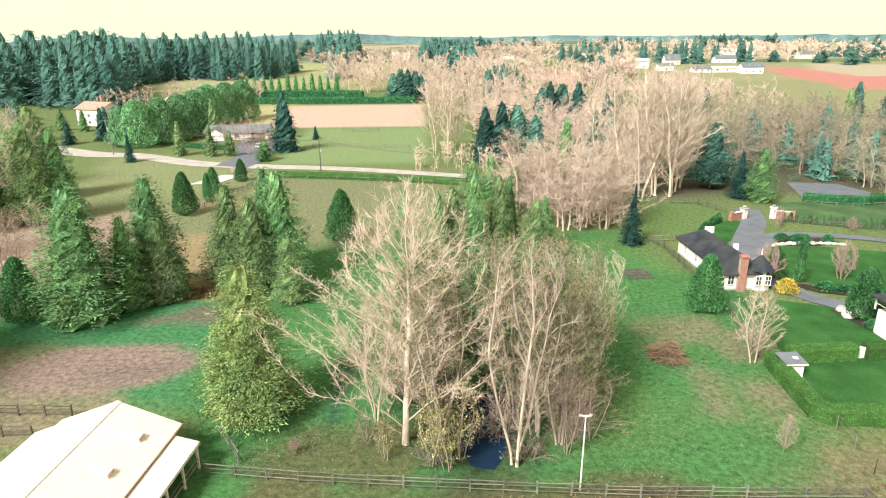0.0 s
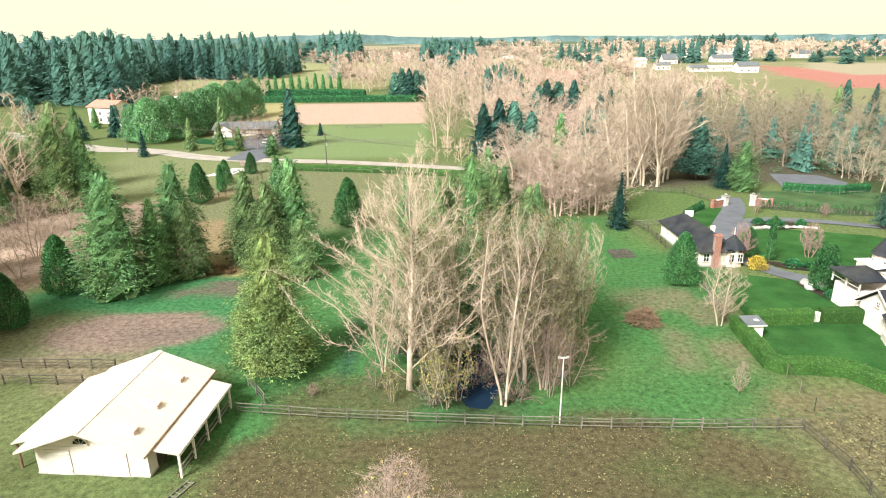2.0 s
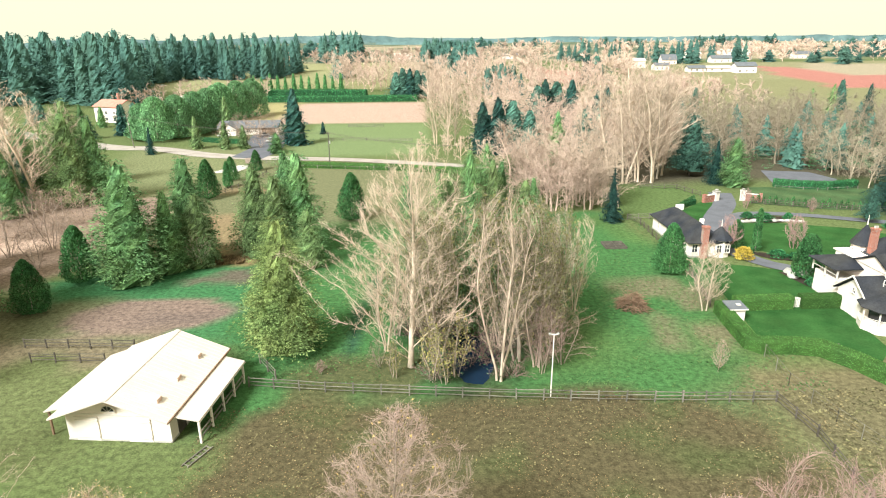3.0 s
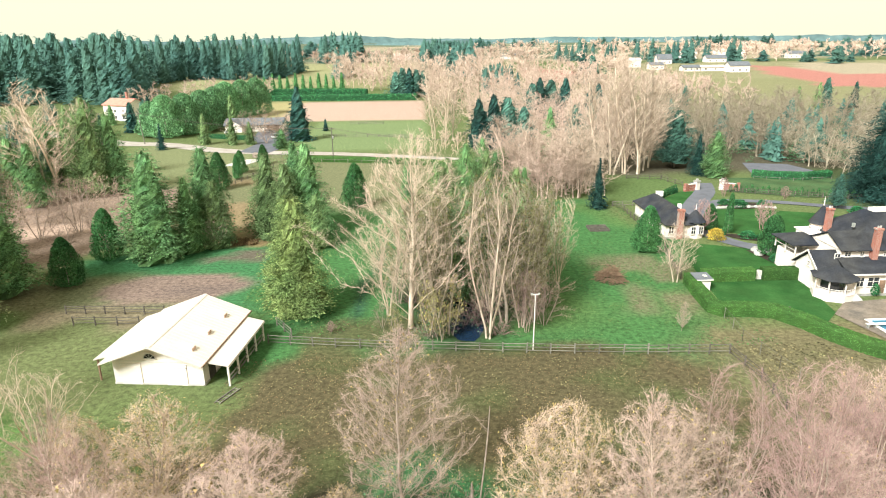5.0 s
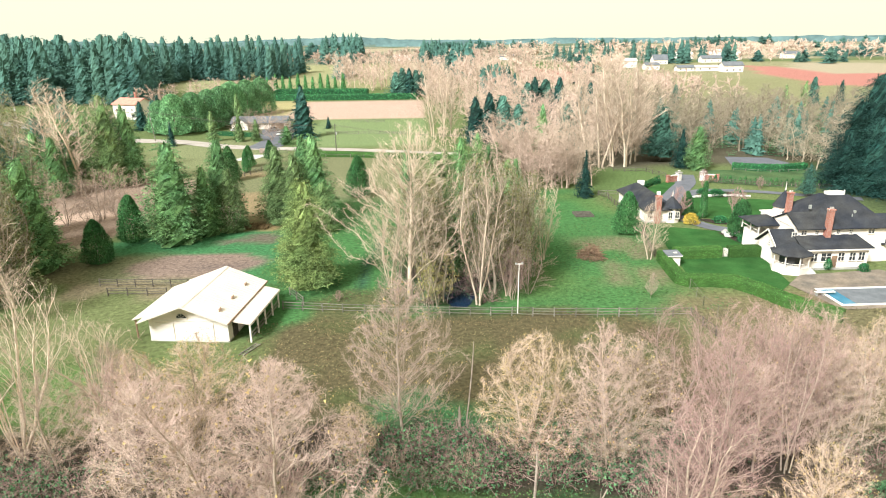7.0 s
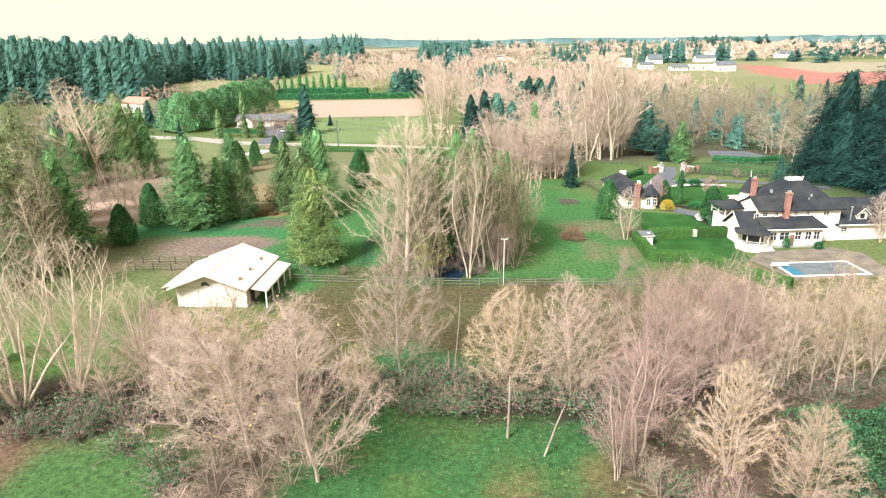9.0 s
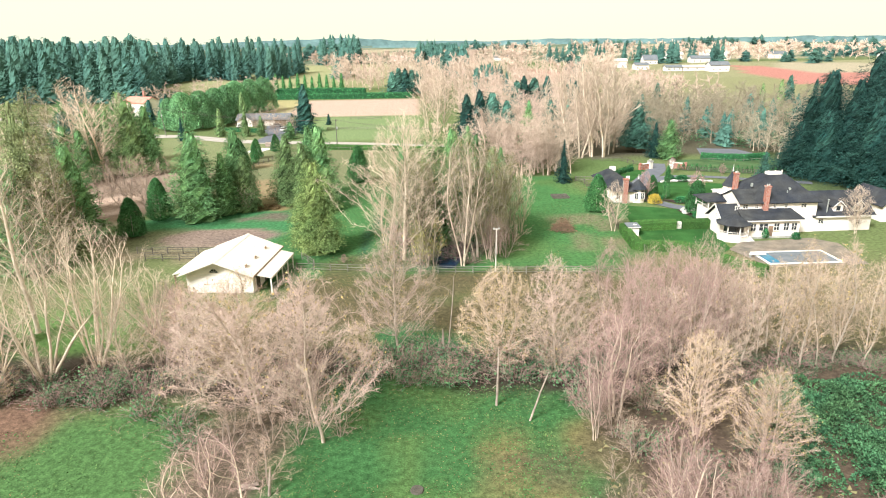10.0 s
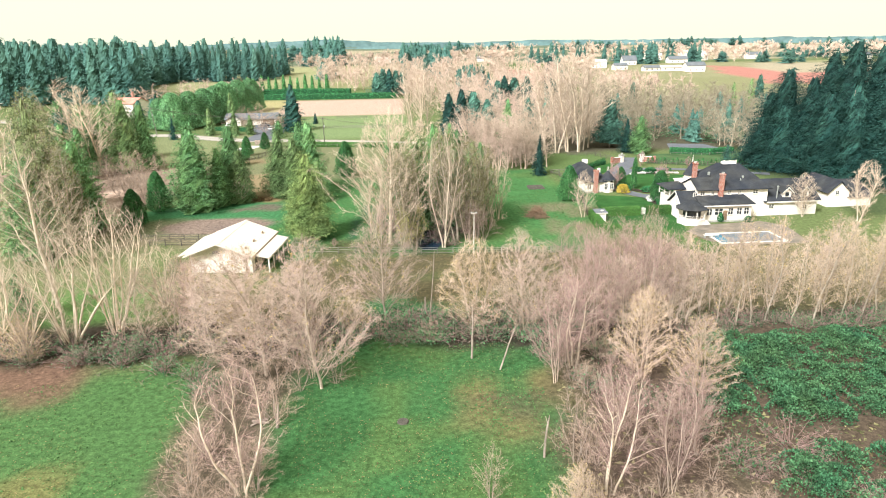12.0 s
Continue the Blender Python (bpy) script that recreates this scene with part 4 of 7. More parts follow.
    "willow": (bare_kind(M_BARK, M_TWIG, H=10.0, stems=9, lean=(0.15, 0.62), base=0.1, R=0.52, peak=0.72, low=0.7, high=0.5, pulls=420, slope=1.1, up=0.2, top=0.9, thick=0.0095, tip=0.009, twigs=3, fine=1, spray=0.7, bw=0.015, wild=0.2), 10.0, "bare_willow", "many-stemmed leafless willow with pale spreading branches", "tree"),
    "crab": (bare_kind(M_BARK, M_TWIG, H=9.0, stems=2, lean=(0.05, 0.15), base=0.14, R=0.36, peak=0.5, low=0.5, high=0.55, pulls=460, slope=0.7, up=0.2, top=0.85, thick=0.01, tip=0.008, twigs=5, fine=1, spray=0.55, bw=0.02), 9.0, "bare_garden_tree", "leafless round garden tree with fine pale branches", "tree"),
    "poplar": (bare_kind(M_BARK_W, M_TWIG_Y, M_YELLOW, 0.1, 0.14, H=14.0, base=0.1, R=0.2, peak=0.4, low=0.5, high=0.6, pulls=230, slope=0.8, up=0.2, top=0.97, thick=0.007, tip=0.008, twigs=4, fine=1, spray=0.75, bw=0.022, wild=0.22), 14.0, "young_poplar", "slim nearly leafless poplar with a pale trunk in a row", "tree"),
    "scrub": (bare_kind(M_BARK_D, M_TWIG_S, H=9.0, stems=4, lean=(0.1, 0.35), base=0.04, R=0.55, peak=0.45, low=0.4, high=0.55, pulls=120, slope=0.7, up=0.15, top=0.8, thick=0.008, tip=0.01, twigs=4, fine=1, spray=0.75, bw=0.026, step=0.04), 9.0, "bare_shrub_tree", "leafless pinkish thicket tree", "tree"),
    "brush": (brush_kind(), 2.8, "bramble_bush", "tangled dark bramble bush with a few green leaves", "shrub"),
    "rosebush": (bare_kind(M_TWIG_R, M_TWIG_R, H=4.5, stems=4, lean=(0.1, 0.4), base=0.15, R=0.42, peak=0.5, low=0.5, high=0.5, pulls=240, slope=0.9, up=0.2, thick=0.009, tip=0.008, twigs=4, fine=2, spray=0.35, bw=0.016, step=0.035), 4.5, "bare_ornamental_tree", "small round leafless ornamental tree with pinkish twigs", "tree"),
}

# grove round the pond
plant("cottonwood", 1, -0.9, 37.2, 24.0, 1.05, turn=0, label="huge leafless cottonwood with cream bark beside the pond")
GROVE = [("alder", 1, 8.3, 33.8, 21.0, 0.85), ("alder_leaf", 1, 2.2, 38.5, 17.5, 1.0), ("alder_leaf", 2, 10.8, 38.0, 19.5, 1.2), ("alder_leaf", 2, 9.4, 42.0, 18.0, 1.1), ("alder_leaf", 1, 13.2, 41.5, 17.5, 1.2),
         ("alder_leaf", 2, 12.2, 47.0, 16.5, 1.3), ("alder_leaf", 1, 6.4, 48.0, 15.5, 1.2), ("alder_leaf", 1, 2.0, 46.5, 15.5, 1.3), ("alder_leaf", 2, -2.6, 45.0, 15, 1.2), ("alder_leaf", 2, 15.6, 45.5, 16, 1.1), ("alder_leaf", 1, 8.4, 52.5, 14.5, 1.4),
         ("alder", 3, -3.8, 41.0, 14.5, 1.1), ("alder_leaf", 2, 16.0, 51.5, 14.5, 1.3), ("alder_leaf", 1, 2.8, 53, 13.5, 1.4)]
for kind, v, x, y, h, w in GROVE:
    plant(kind, v, x, y, h, w, group="trees of the grove")
plant("alder", 3, 20.2, 51, 13.2, 0.9, group="trees of the grove")
plant("alder", 1, 19.0, 55, 12.5, 0.9, group="trees of the grove")
plant("leafling", 1, 1.4, 34.0, 7.0, 1.0, label="young yellow-leaved sapling clump at the pond's edge")
plant("leafling", 2, 2.6, 33.4, 6.2, 1.0, label="young yellow-leaved sapling at the pond's edge")
for kind, v, x, y, h, w in [("alder_leaf", 1, 1.2, 41.0, 15.5, 1.1), ("alder_leaf", 1, 12.6, 36.4, 15.5, 1.0), ("alder_leaf", 2, 14.6, 39, 15, 1.1), ("birch", 1, 13.0, 35.0, 8.0, 1.0), ("scrub", 1, 15.5, 37.0, 6.5, 1.1), ("scrub", 1, -4.4, 37.2, 3.5, 0.9), ("leafling", 1, -2.6, 35.0, 4.5, 1.0), ("leafling", 2, 3.9, 35.2, 7.5, 0.9), ("scrub", 2, 17.2, 43.5, 6.0, 1.1)]:
    plant(kind, v, x, y, h, w, group="trees of the grove")
for i in range(14):
    t = i * 2.399
    plant("brush", 1 + i % 2, 5.2 + 7.5 * math.cos(t) * (0.6 + (i % 3) * 0.2), 46 + 8 * math.sin(t) * (0.5 + (i % 4) * 0.16), 2.6, 1.2, group="undergrowth of the grove")
for i, (x, y, h) in enumerate([(7.0, 47.5, 14.5), (11, 46.5, 15), (1.0, 51, 11.5), (14.2, 48.5, 14), (4.0, 54.5, 12.5), (9.5, 53.5, 14), (14.8, 54, 12)]):
    plant("cedar_far_dark", 1 + i % 2, x, y, h, 0.85, group="evergreens in the grove", label="dark young cedar shaded in the bare grove")

for i, (x, y) in enumerate([(8.6, 40.5), (2.4, 41.5), (7.9, 44), (3.2, 45), (5.6, 47.4), (1.6, 34.6), (9.6, 34.8)]):
    plant("brush", 1 + i % 2, x, y, 2.4, 1.1, group="undergrowth of the grove")

# cedars west of the grove
for kind, v, x, y, h, w in [("cedar", 1, -15.5, 42.5, 15.8, 0.88), ("cedar_dark", 1, -42.3, 65.5, 18.2, 1.12), ("cedar_dark", 2, -38.0, 69.0, 13.1, 0.8), ("cedar_dark", 2, -36.5, 74.5, 17.2, 0.95), ("cedar", 2, -34.2, 71.2, 12.0, 0.85),
                            ("cedar", 2, -26.4, 76.5, 15.4, 0.9), ("cedar", 1, -22.8, 74.5, 14.2, 0.9), ("cedar_dark", 1, -19.5, 77.5, 17.2, 0.95), ("cedar_dark", 2, -22.5, 82.5, 16.5, 0.8), ("cedar", 1, -17.0, 70, 9.5, 0.9),
                            ("cedar", 2, 12.7, 128, 8.4, 1.3), ("cedar_dark", 2, 16.6, 126, 10.2, 0.9), ("cedar", 1, 25.6, 126, 7.8, 1.3), ("cedar", 2, 20.6, 118, 8.8, 1.2), ("cedar_dark", 1, 30.5, 121, 8.0, 1.1), ("cedar_dark", 2, 9.4, 86, 15.0, 0.62), ("cedar", 1, 6.0, 86, 12.6, 0.8), ("cedar", 2, 13.6, 88, 13.6, 0.75), ("cedar", 1, 18.6, 82, 11.0, 0.9), ("cedar_dark", 1, 15.8, 92, 12.5, 0.7), ("cedar", 2, 3.6, 84, 12.2, 0.7), ("cedar_dark", 1, -2.0, 88, 12.0, 0.5), ("cedar_dark", 2, 21.5, 90, 9.5, 0.8)]:
    plant(kind, v, x, y, h, w)
plant("maple", 3, -34.0, 70.0, 7.5, 0.7, label="small leafless tree in front of tall cedars")
for v, x, y, h, w in [(1, -50.1, 65.8, 8.6, 1.0), (2, -50.9, 54.5, 7.4, 1.1), (1, -13.0, 97.0, 9.4, 1.0), (2, -47.2, 117, 8.9, 0.95), (1, -47.4, 136.5, 6.1, 1.0), (2, -44.2, 149, 5.7, 1.0), (2, 37.7, 63.8, 7.7, 1.05), (1, 52.9, 74.6, 5.0, 1.0), (2, -46.0, 128, 6.5, 0.6)]:
    plant("cone", v, x, y, h, w)
plant("column", 1, 55.4, 72.6, 7.4)
plant("round", 1, 56.6, 60.4, 6.6, 0.95)
plant("spruce", 1, 37.2, 92.0, 10.8)
plant("bluefir", 1, 69.1, 132.5, 15.8, 1.05)
plant("cedar_dark", 1, 74.1, 119.6, 11.6, 1.1, label="dark green cedar beside the gateway")
plant("fir", 2, 71.0, 122.5, 10.5, 0.9, label="very dark fir behind the gateway")
plant("bluefir", 2, 85.2, 88, 7.4, 0.62, label="blue-green conifer at the lawn's far edge")
plant("goldbush", 1, 51.6, 69.0, 1.9)

# dark firs in the east
for i, (x, y, h) in enumerate([(112, 84, 30), (104, 96, 26), (120, 94, 33), (128, 82, 31), (118, 74, 30), (132, 96, 33), (140, 86, 32), (110, 106, 25), (124, 108, 30), (138, 106, 31), (126, 68, 30), (148, 74, 32), (104, 78, 21), (99, 88, 17), (112, 66, 24), (150, 96, 32), (107, 90, 24), (101, 98, 20), (116, 88, 29), (97, 94, 13), (109, 76, 23), (123, 88, 32), (105, 70, 17)]):
    plant("fir", 1 + i % 3, x, y, h, 1.4, group="dark firs behind the big house")

# evergreens and bare trees in the west
for kind, v, x, y, h, w in [("cedar_dark", 2, -83, 104, 14, 1.1), ("cedar_dark", 1, -88, 106, 15, 1.0), ("bluefir", 1, -93, 100, 14, 0.8), ("cedar_dark", 2, -100, 112, 15, 1.1), ("cedar", 1, -74.8, 113.5, 20.7, 0.85), ("cedar_dark", 1, -71.0, 116, 19, 0.8), ("alder", 2, -81.5, 108.5, 24.5, 1.5), ("cottonwood", 1, -78, 118, 22, 1.0), ("bluefir", 1, -95, 120, 17, 0.9), ("cedar_dark", 2, -100, 130, 19, 0.9), ("alder", 3, -90, 112, 21, 1.4), ("alder_leaf", 1, -106, 126, 23, 1.4), ("cedar", 2, -84.6, 132.8, 21.5, 0.9), ("alder", 3, -98.9, 142, 25, 1.8), ("cedar_dark", 1, -92, 126, 16, 1.2), ("cedar", 2, -87, 128, 17, 0.8), ("alder_leaf", 2, -96, 108, 20, 1.3), ("alder", 1, -112, 118, 22, 1.4),
                            ("cedar_dark", 1, -59, 52, 18, 1.0), ("old_cedar", 1, -60.5, 42, 26.5, 1.0), ("alder_leaf", 2, -57, 40, 19, 1.2), ("old_cedar", 2, -69, 60, 25, 0.9), ("old_cedar", 1, -76, 66, 23, 0.9), ("alder_leaf", 1, -58, 44, 18, 1.4), ("alder", 2, -54, 37, 15, 1.3), ("alder_leaf", 2, -54, 30, 17.5, 1.3), ("cedar_dark", 1, -60, 37, 17, 1.1), ("alder", 1, -62, 46, 19, 1.3), ("alder_leaf", 1, -66, 56, 20, 1.3), ("cedar", 1, -66, 62, 15, 0.9), ("bluefir", 2, -120, 146, 13, 1.0), ("cedar_dark", 1, -112, 148, 11, 1.0), ("alder_leaf", 2, -70, 70, 17, 1.3)]:
    plant(kind, v, x, y, h, w)
for i, (x, y, h) in enumerate([(-63, 82, 10.5), (-58, 78, 8), (-68, 78, 9), (-64, 88, 9.5), (-72, 94, 8.5), (-58, 90, 9), (-76, 86, 8), (-66, 98, 8.5), (-60, 72, 7.5), (-82, 96, 8)]):
    plant("scrub", 1 + i % 2, x, y, h, 1.0, group="thicket in the western scrub")

# foreground belt of trees
for kind, v, x, y, h, w in [("maple", 2, -1.2, 5.2, 15.0, 0.95), ("yellow", 1, 9.2, 1.2, 11.6, 1.15), ("maple", 2, 16.9, 0.6, 11.2, 1.2), ("birch", 1, 22.5, 3.6, 12.5, 1.2), ("birch", 2, 26.5, 1.6, 13.5, 1.1), ("birch", 1, 29.8, -1.8, 15.2, 0.75), ("yellow", 2, -19.0, 5.0, 10.5, 1.1), ("yellow", 2, -17.2, -1.0, 9.0, 1.1), ("maple", 3, -13.6, -8.0, 15.2, 1.15), ("maple", 2, -7.4, -11.3, 16.2, 1.0), ("scrub", 1, -10.5, -7.0, 7.0, 1.1), ("birch", 1, -8.6, -9.0, 9.0, 0.9), ("scrub", 2, -15.8, -9.6, 4.5, 1.3), ("scrub", 1, -12.0, -11.0, 4.0, 1.4), ("scrub", 2, -6.0, -10.4, 4.0, 1.3),
                            ("willow", 1, -37.7, 0.8, 13.4, 1.05), ("willow", 2, -34.1, 4.4, 16.5, 0.75), ("willow", 1, -31.0, 12.2, 8.6, 0.95), ("white_poplar", 2, -45.5, 13.5, 25.5, 0.85), ("willow", 2, -43, 1.0, 10, 1.0), ("maple", 1, -29.5, 1.5, 9.5, 1.0), ("yellow", 2, -40.5, -3.0, 6.5, 1.1), ("willow", 2, -48.5, 5.5, 12.5, 0.9), ("cedar_dark", 2, -47.5, 9.0, 7.0, 0.9), ("maple", 2, -27.0, 7.0, 9.0, 1.0), ("scrub", 1, -26, 2.0, 8, 1.0), ("yellow", 1, -24, 6.0, 9.0, 1.0),
                            ("maple", 2, 31.5, 2.4, 11.5, 1.0), ("birch", 2, 34.5, 1.8, 11.5, 1.0), ("birch", 1, 30.0, 4.5, 12.0, 1.0), ("birch", 1, -22.5, 0.2, 11, 1.1), ("maple", 3, -12.2, 4.0, 9.5, 1.1), ("maple", 1, -20.5, -2.6, 9.5, 1.1), ("yellow", 2, -4.6, 1.0, 6.0, 1.0), ("maple", 3, 15.2, -1.6, 13.0, 0.75), ("birch", 2, 22.1, -5.6, 14.5, 0.95), ("birch_thin", 1, 19.0, -9.4, 11, 1.2), ("birch", 2, 16.4, -12.4, 11.5, 0.85), ("maple", 1, 27.2, -1.6, 10, 0.9), ("maple", 2, 33, -1.5, 10.5, 0.9), ("yellow", 2, 29.4, -16.4, 9.0, 1.05), ("yellow", 1, 25.4, -12.5, 10.0, 0.9),
                            ("birch", 1, 21.4, -29.6, 9.8, 0.9), ("birch_thin", 2, 16.6, -29.4, 10.3, 1.1), ("birch", 1, 24.5, -25, 8.5, 0.95), ("birch", 2, 19.0, -23.0, 9.0, 0.9), ("birch_thin", 1, -11.7, -27.0, 11.6, 1.1), ("scrub", 2, 7.4, -29.4, 5.2, 0.6), ("scrub", 2, -14.0, -30, 5.0, 0.9), ("scrub", 1, 15.0, -25.5, 6.5, 0.8), ("yellow", 2, 13.0, -33, 6.0, 0.9)]:
    plant(kind, v, x, y, h, w)
for i, (x, y, h) in enumerate([(39.3, -0.6, 10.2), (41.4, -1.2, 10.6), (43.3, -1.0, 11.0), (45.6, -0.2, 11.4), (48.3, -1.2, 12.3), (50.4, -2.2, 12.6), (52.4, -0.9, 11.6), (55.0, -0.7, 11.2), (57.3, -1.2, 10.8), (59.7, -0.5, 10.4), (62.5, -1.0, 11), (37.5, 0.4, 10), (35.4, -0.4, 9.6), (47.0, 1.5, 11), (53.6, 1.5, 11), (65.2, 0.2, 11), (68, -0.6, 11.4), (71, 0.4, 10.8), (58.5, 1.8, 11), (41.8, 1.8, 10.4), (40.3, 3.5, 9.5), (44.6, 3.2, 10), (49.2, 4.0, 10.5), (51.3, 2.6, 10.2), (55.8, 3.8, 10), (61.0, 2.4, 10.5), (63.8, 3.0, 10), (38.6, 3.0, 9.8), (66.6, 2.5, 10.6), (36.4, 2.5, 9)]):
    plant("poplar", 1 + i % 3, x, y, h * (1.12 + 0.16 * math.sin(i * 2.7)), 1.0, group="row of young poplars")
rb = random.Random(4)
for i in range(58):
    x = -44 + i * 1.34 + rb.uniform(-0.6, 0.6)
    y = 1.2 + rb.uniform(-3.4, 2.8) - (1.5 if x < -12 else 0)
    if i % 4 == 0:
        plant("scrub", 1 + i % 2, x, y, rb.uniform(2.4, 4.6), rb.uniform(0.9, 1.3), group="scrub along the belt of trees", label="low leafless pinkish scrub under the trees")
    else:
        plant("brush", 1 + i % 2, x, y, rb.uniform(1.2, 2.8), rb.uniform(1.0, 1.6), group="brambles along the belt of trees")
for i in range(26):
    plant("brush", 1 + i % 2, 35 + i * 1.6 + rb.uniform(-0.6, 0.6), rb.uniform(-3.2, 0.6), rb.uniform(1.2, 2.4), rb.uniform(1.0, 1.7), group="brambles below the poplar row", label="dark bramble bush below the row of poplars")
for x, y in [(-30, -4), (-25, -6), (-21, -8), (-19, -11), (-34, -3), (17, -7), (20, -14), (24, -18), (23, -7), (27, -22)]:
    plant("brush", 2, x, y, 2.4, 1.2, group="brambles along the belt of trees")

for i in range(26):
    plant("brush", 2, -4 + i * 0.95 + rb.uniform(-0.5, 0.5), rb.uniform(-2.2, 3.2), rb.uniform(1.6, 3.0), rb.uniform(1.1, 1.6), group="green brambles behind the lawn", label="dense green bramble bush behind the lawn")
for i in range(24):
    plant("brush", 1 + (i % 3 == 0), rb.uniform(28, 56), rb.uniform(-44, -24), rb.uniform(1.0, 2.2), rb.uniform(1.2, 1.9), group="brown thicket among the brambles", label="low brown leafless thicket among brambles")

rp = random.Random(12)
for i in range(22):
    plant("poplar", 1 + i % 3, 34 + i * 1.75 + rp.uniform(-0.7, 0.7), rp.uniform(4.5, 12), rp.uniform(7.5, 10.5), 1.35, group="young trees behind the poplar row", label="slim leafless young tree in rough pasture")
rs = random.Random(9)
for i in range(58):
    west = i % 5 < 2
    x, y = (rs.uniform(-16.5, -9.0), rs.uniform(-36, -11)) if west else (rs.uniform(15.5, 27), rs.uniform(-36, -7))
    plant("scrub", 1 + i % 2, x, y, rs.uniform(2.2, 4.4), rs.uniform(1.1, 1.6), group="scrub beside the lawn", label="low leafless pinkish scrub beside the lawn")

# garden trees
for i in range(30):
    t = i / 29
    if 9 < i < 12:
        continue
    plant("sapling", 1, 71.0 + 30 * t, 104.2 - 11.2 * t, 1.5 + 0.3 * math.sin(i * 2.1), 1.1, group="young conifers along the fence")
for i in range(9):
    plant("sapling", 1, 51.8 + i * 0.85, 97.4 + i * 0.95, 1.6, 1.1, group="young conifers by the driveway")
plant("rosebush", 2, -10.5, 36.2, 1.6, 1.1, label="small dark leafless shrub in fallen leaves")
plant("crab", 1, 36.9, 49.6, 9.2, 0.9, label="leafless spreading tree in front of the guest house")
plant("maple", 2, 31.6, 34.2, 3.8, 0.6, label="tiny leafless sapling in the meadow")
plant("rosebush", 1, 62.4, 73.6, 5.8, 0.95)
plant("rosebush", 2, 50.3, 72.0, 6.5, 0.8, label="leafless ornamental tree in front of the guest house")
plant("rosebush", 1, 67.4, 99.8, 4.2, 0.8)
plant("rosebush", 2, 79, 96.0, 3.0, 1.0)
for x, y, h, w in [(53.6, 71.6, 1.0, 1.2), (57.5, 69.6, 1.1, 1.7), (60, 68.4, 1.0, 1.8), (62, 67.2, 1.0, 1.4), (64, 92.5, 1.1, 1.3), (67, 92, 1.0, 2.2), (71, 90.5, 1.3, 0.9), (66, 90.2, 1.1, 1.8), (55.6, 57.2, 1.1, 1.1), (57.2, 56.4, 1.2, 1.2), (56.2, 62.6, 0.7, 1.2), (86, 83, 1.4, 1.3), (61.4, 43.0, 1.6, 0.5), (66.2, 41.8, 1.2, 0.8)]:
    plant("bush", 1, x, y, h, w, group="shrubs in the garden beds")
plant("crab", 2, 78.5, 44.6, 8.5, 1.0, label="large leafless tree beside the big house")
plant("crab", 1, 86.5, 40.0, 11.5, 0.9, label="pale leafless tree beside the garage")

# tall pale trees farther north
for kind, v, x, y, h, w in [("alder", 1, 9.6, 186, 26, 1.0), ("cottonwood", 1, 12.4, 188, 24, 0.8), ("alder", 2, 6.0, 190, 25, 1.0), ("alder", 1, 50, 125, 28, 1.1), ("alder", 2, 53.5, 126.5, 30, 1.1), ("alder", 3, 57, 125, 29, 1.2), ("cottonwood", 1, 59.5, 129, 29, 0.9), ("alder", 2, 47, 129, 26, 1.1), ("alder", 3, 62, 133, 27, 1.2), ("cottonwood", 1, 55, 135, 28, 0.8), ("alder", 1, 44, 133, 25, 1.1)]:
    plant(kind, v, x, y, h, w, group="tall pale trees beyond the lane")
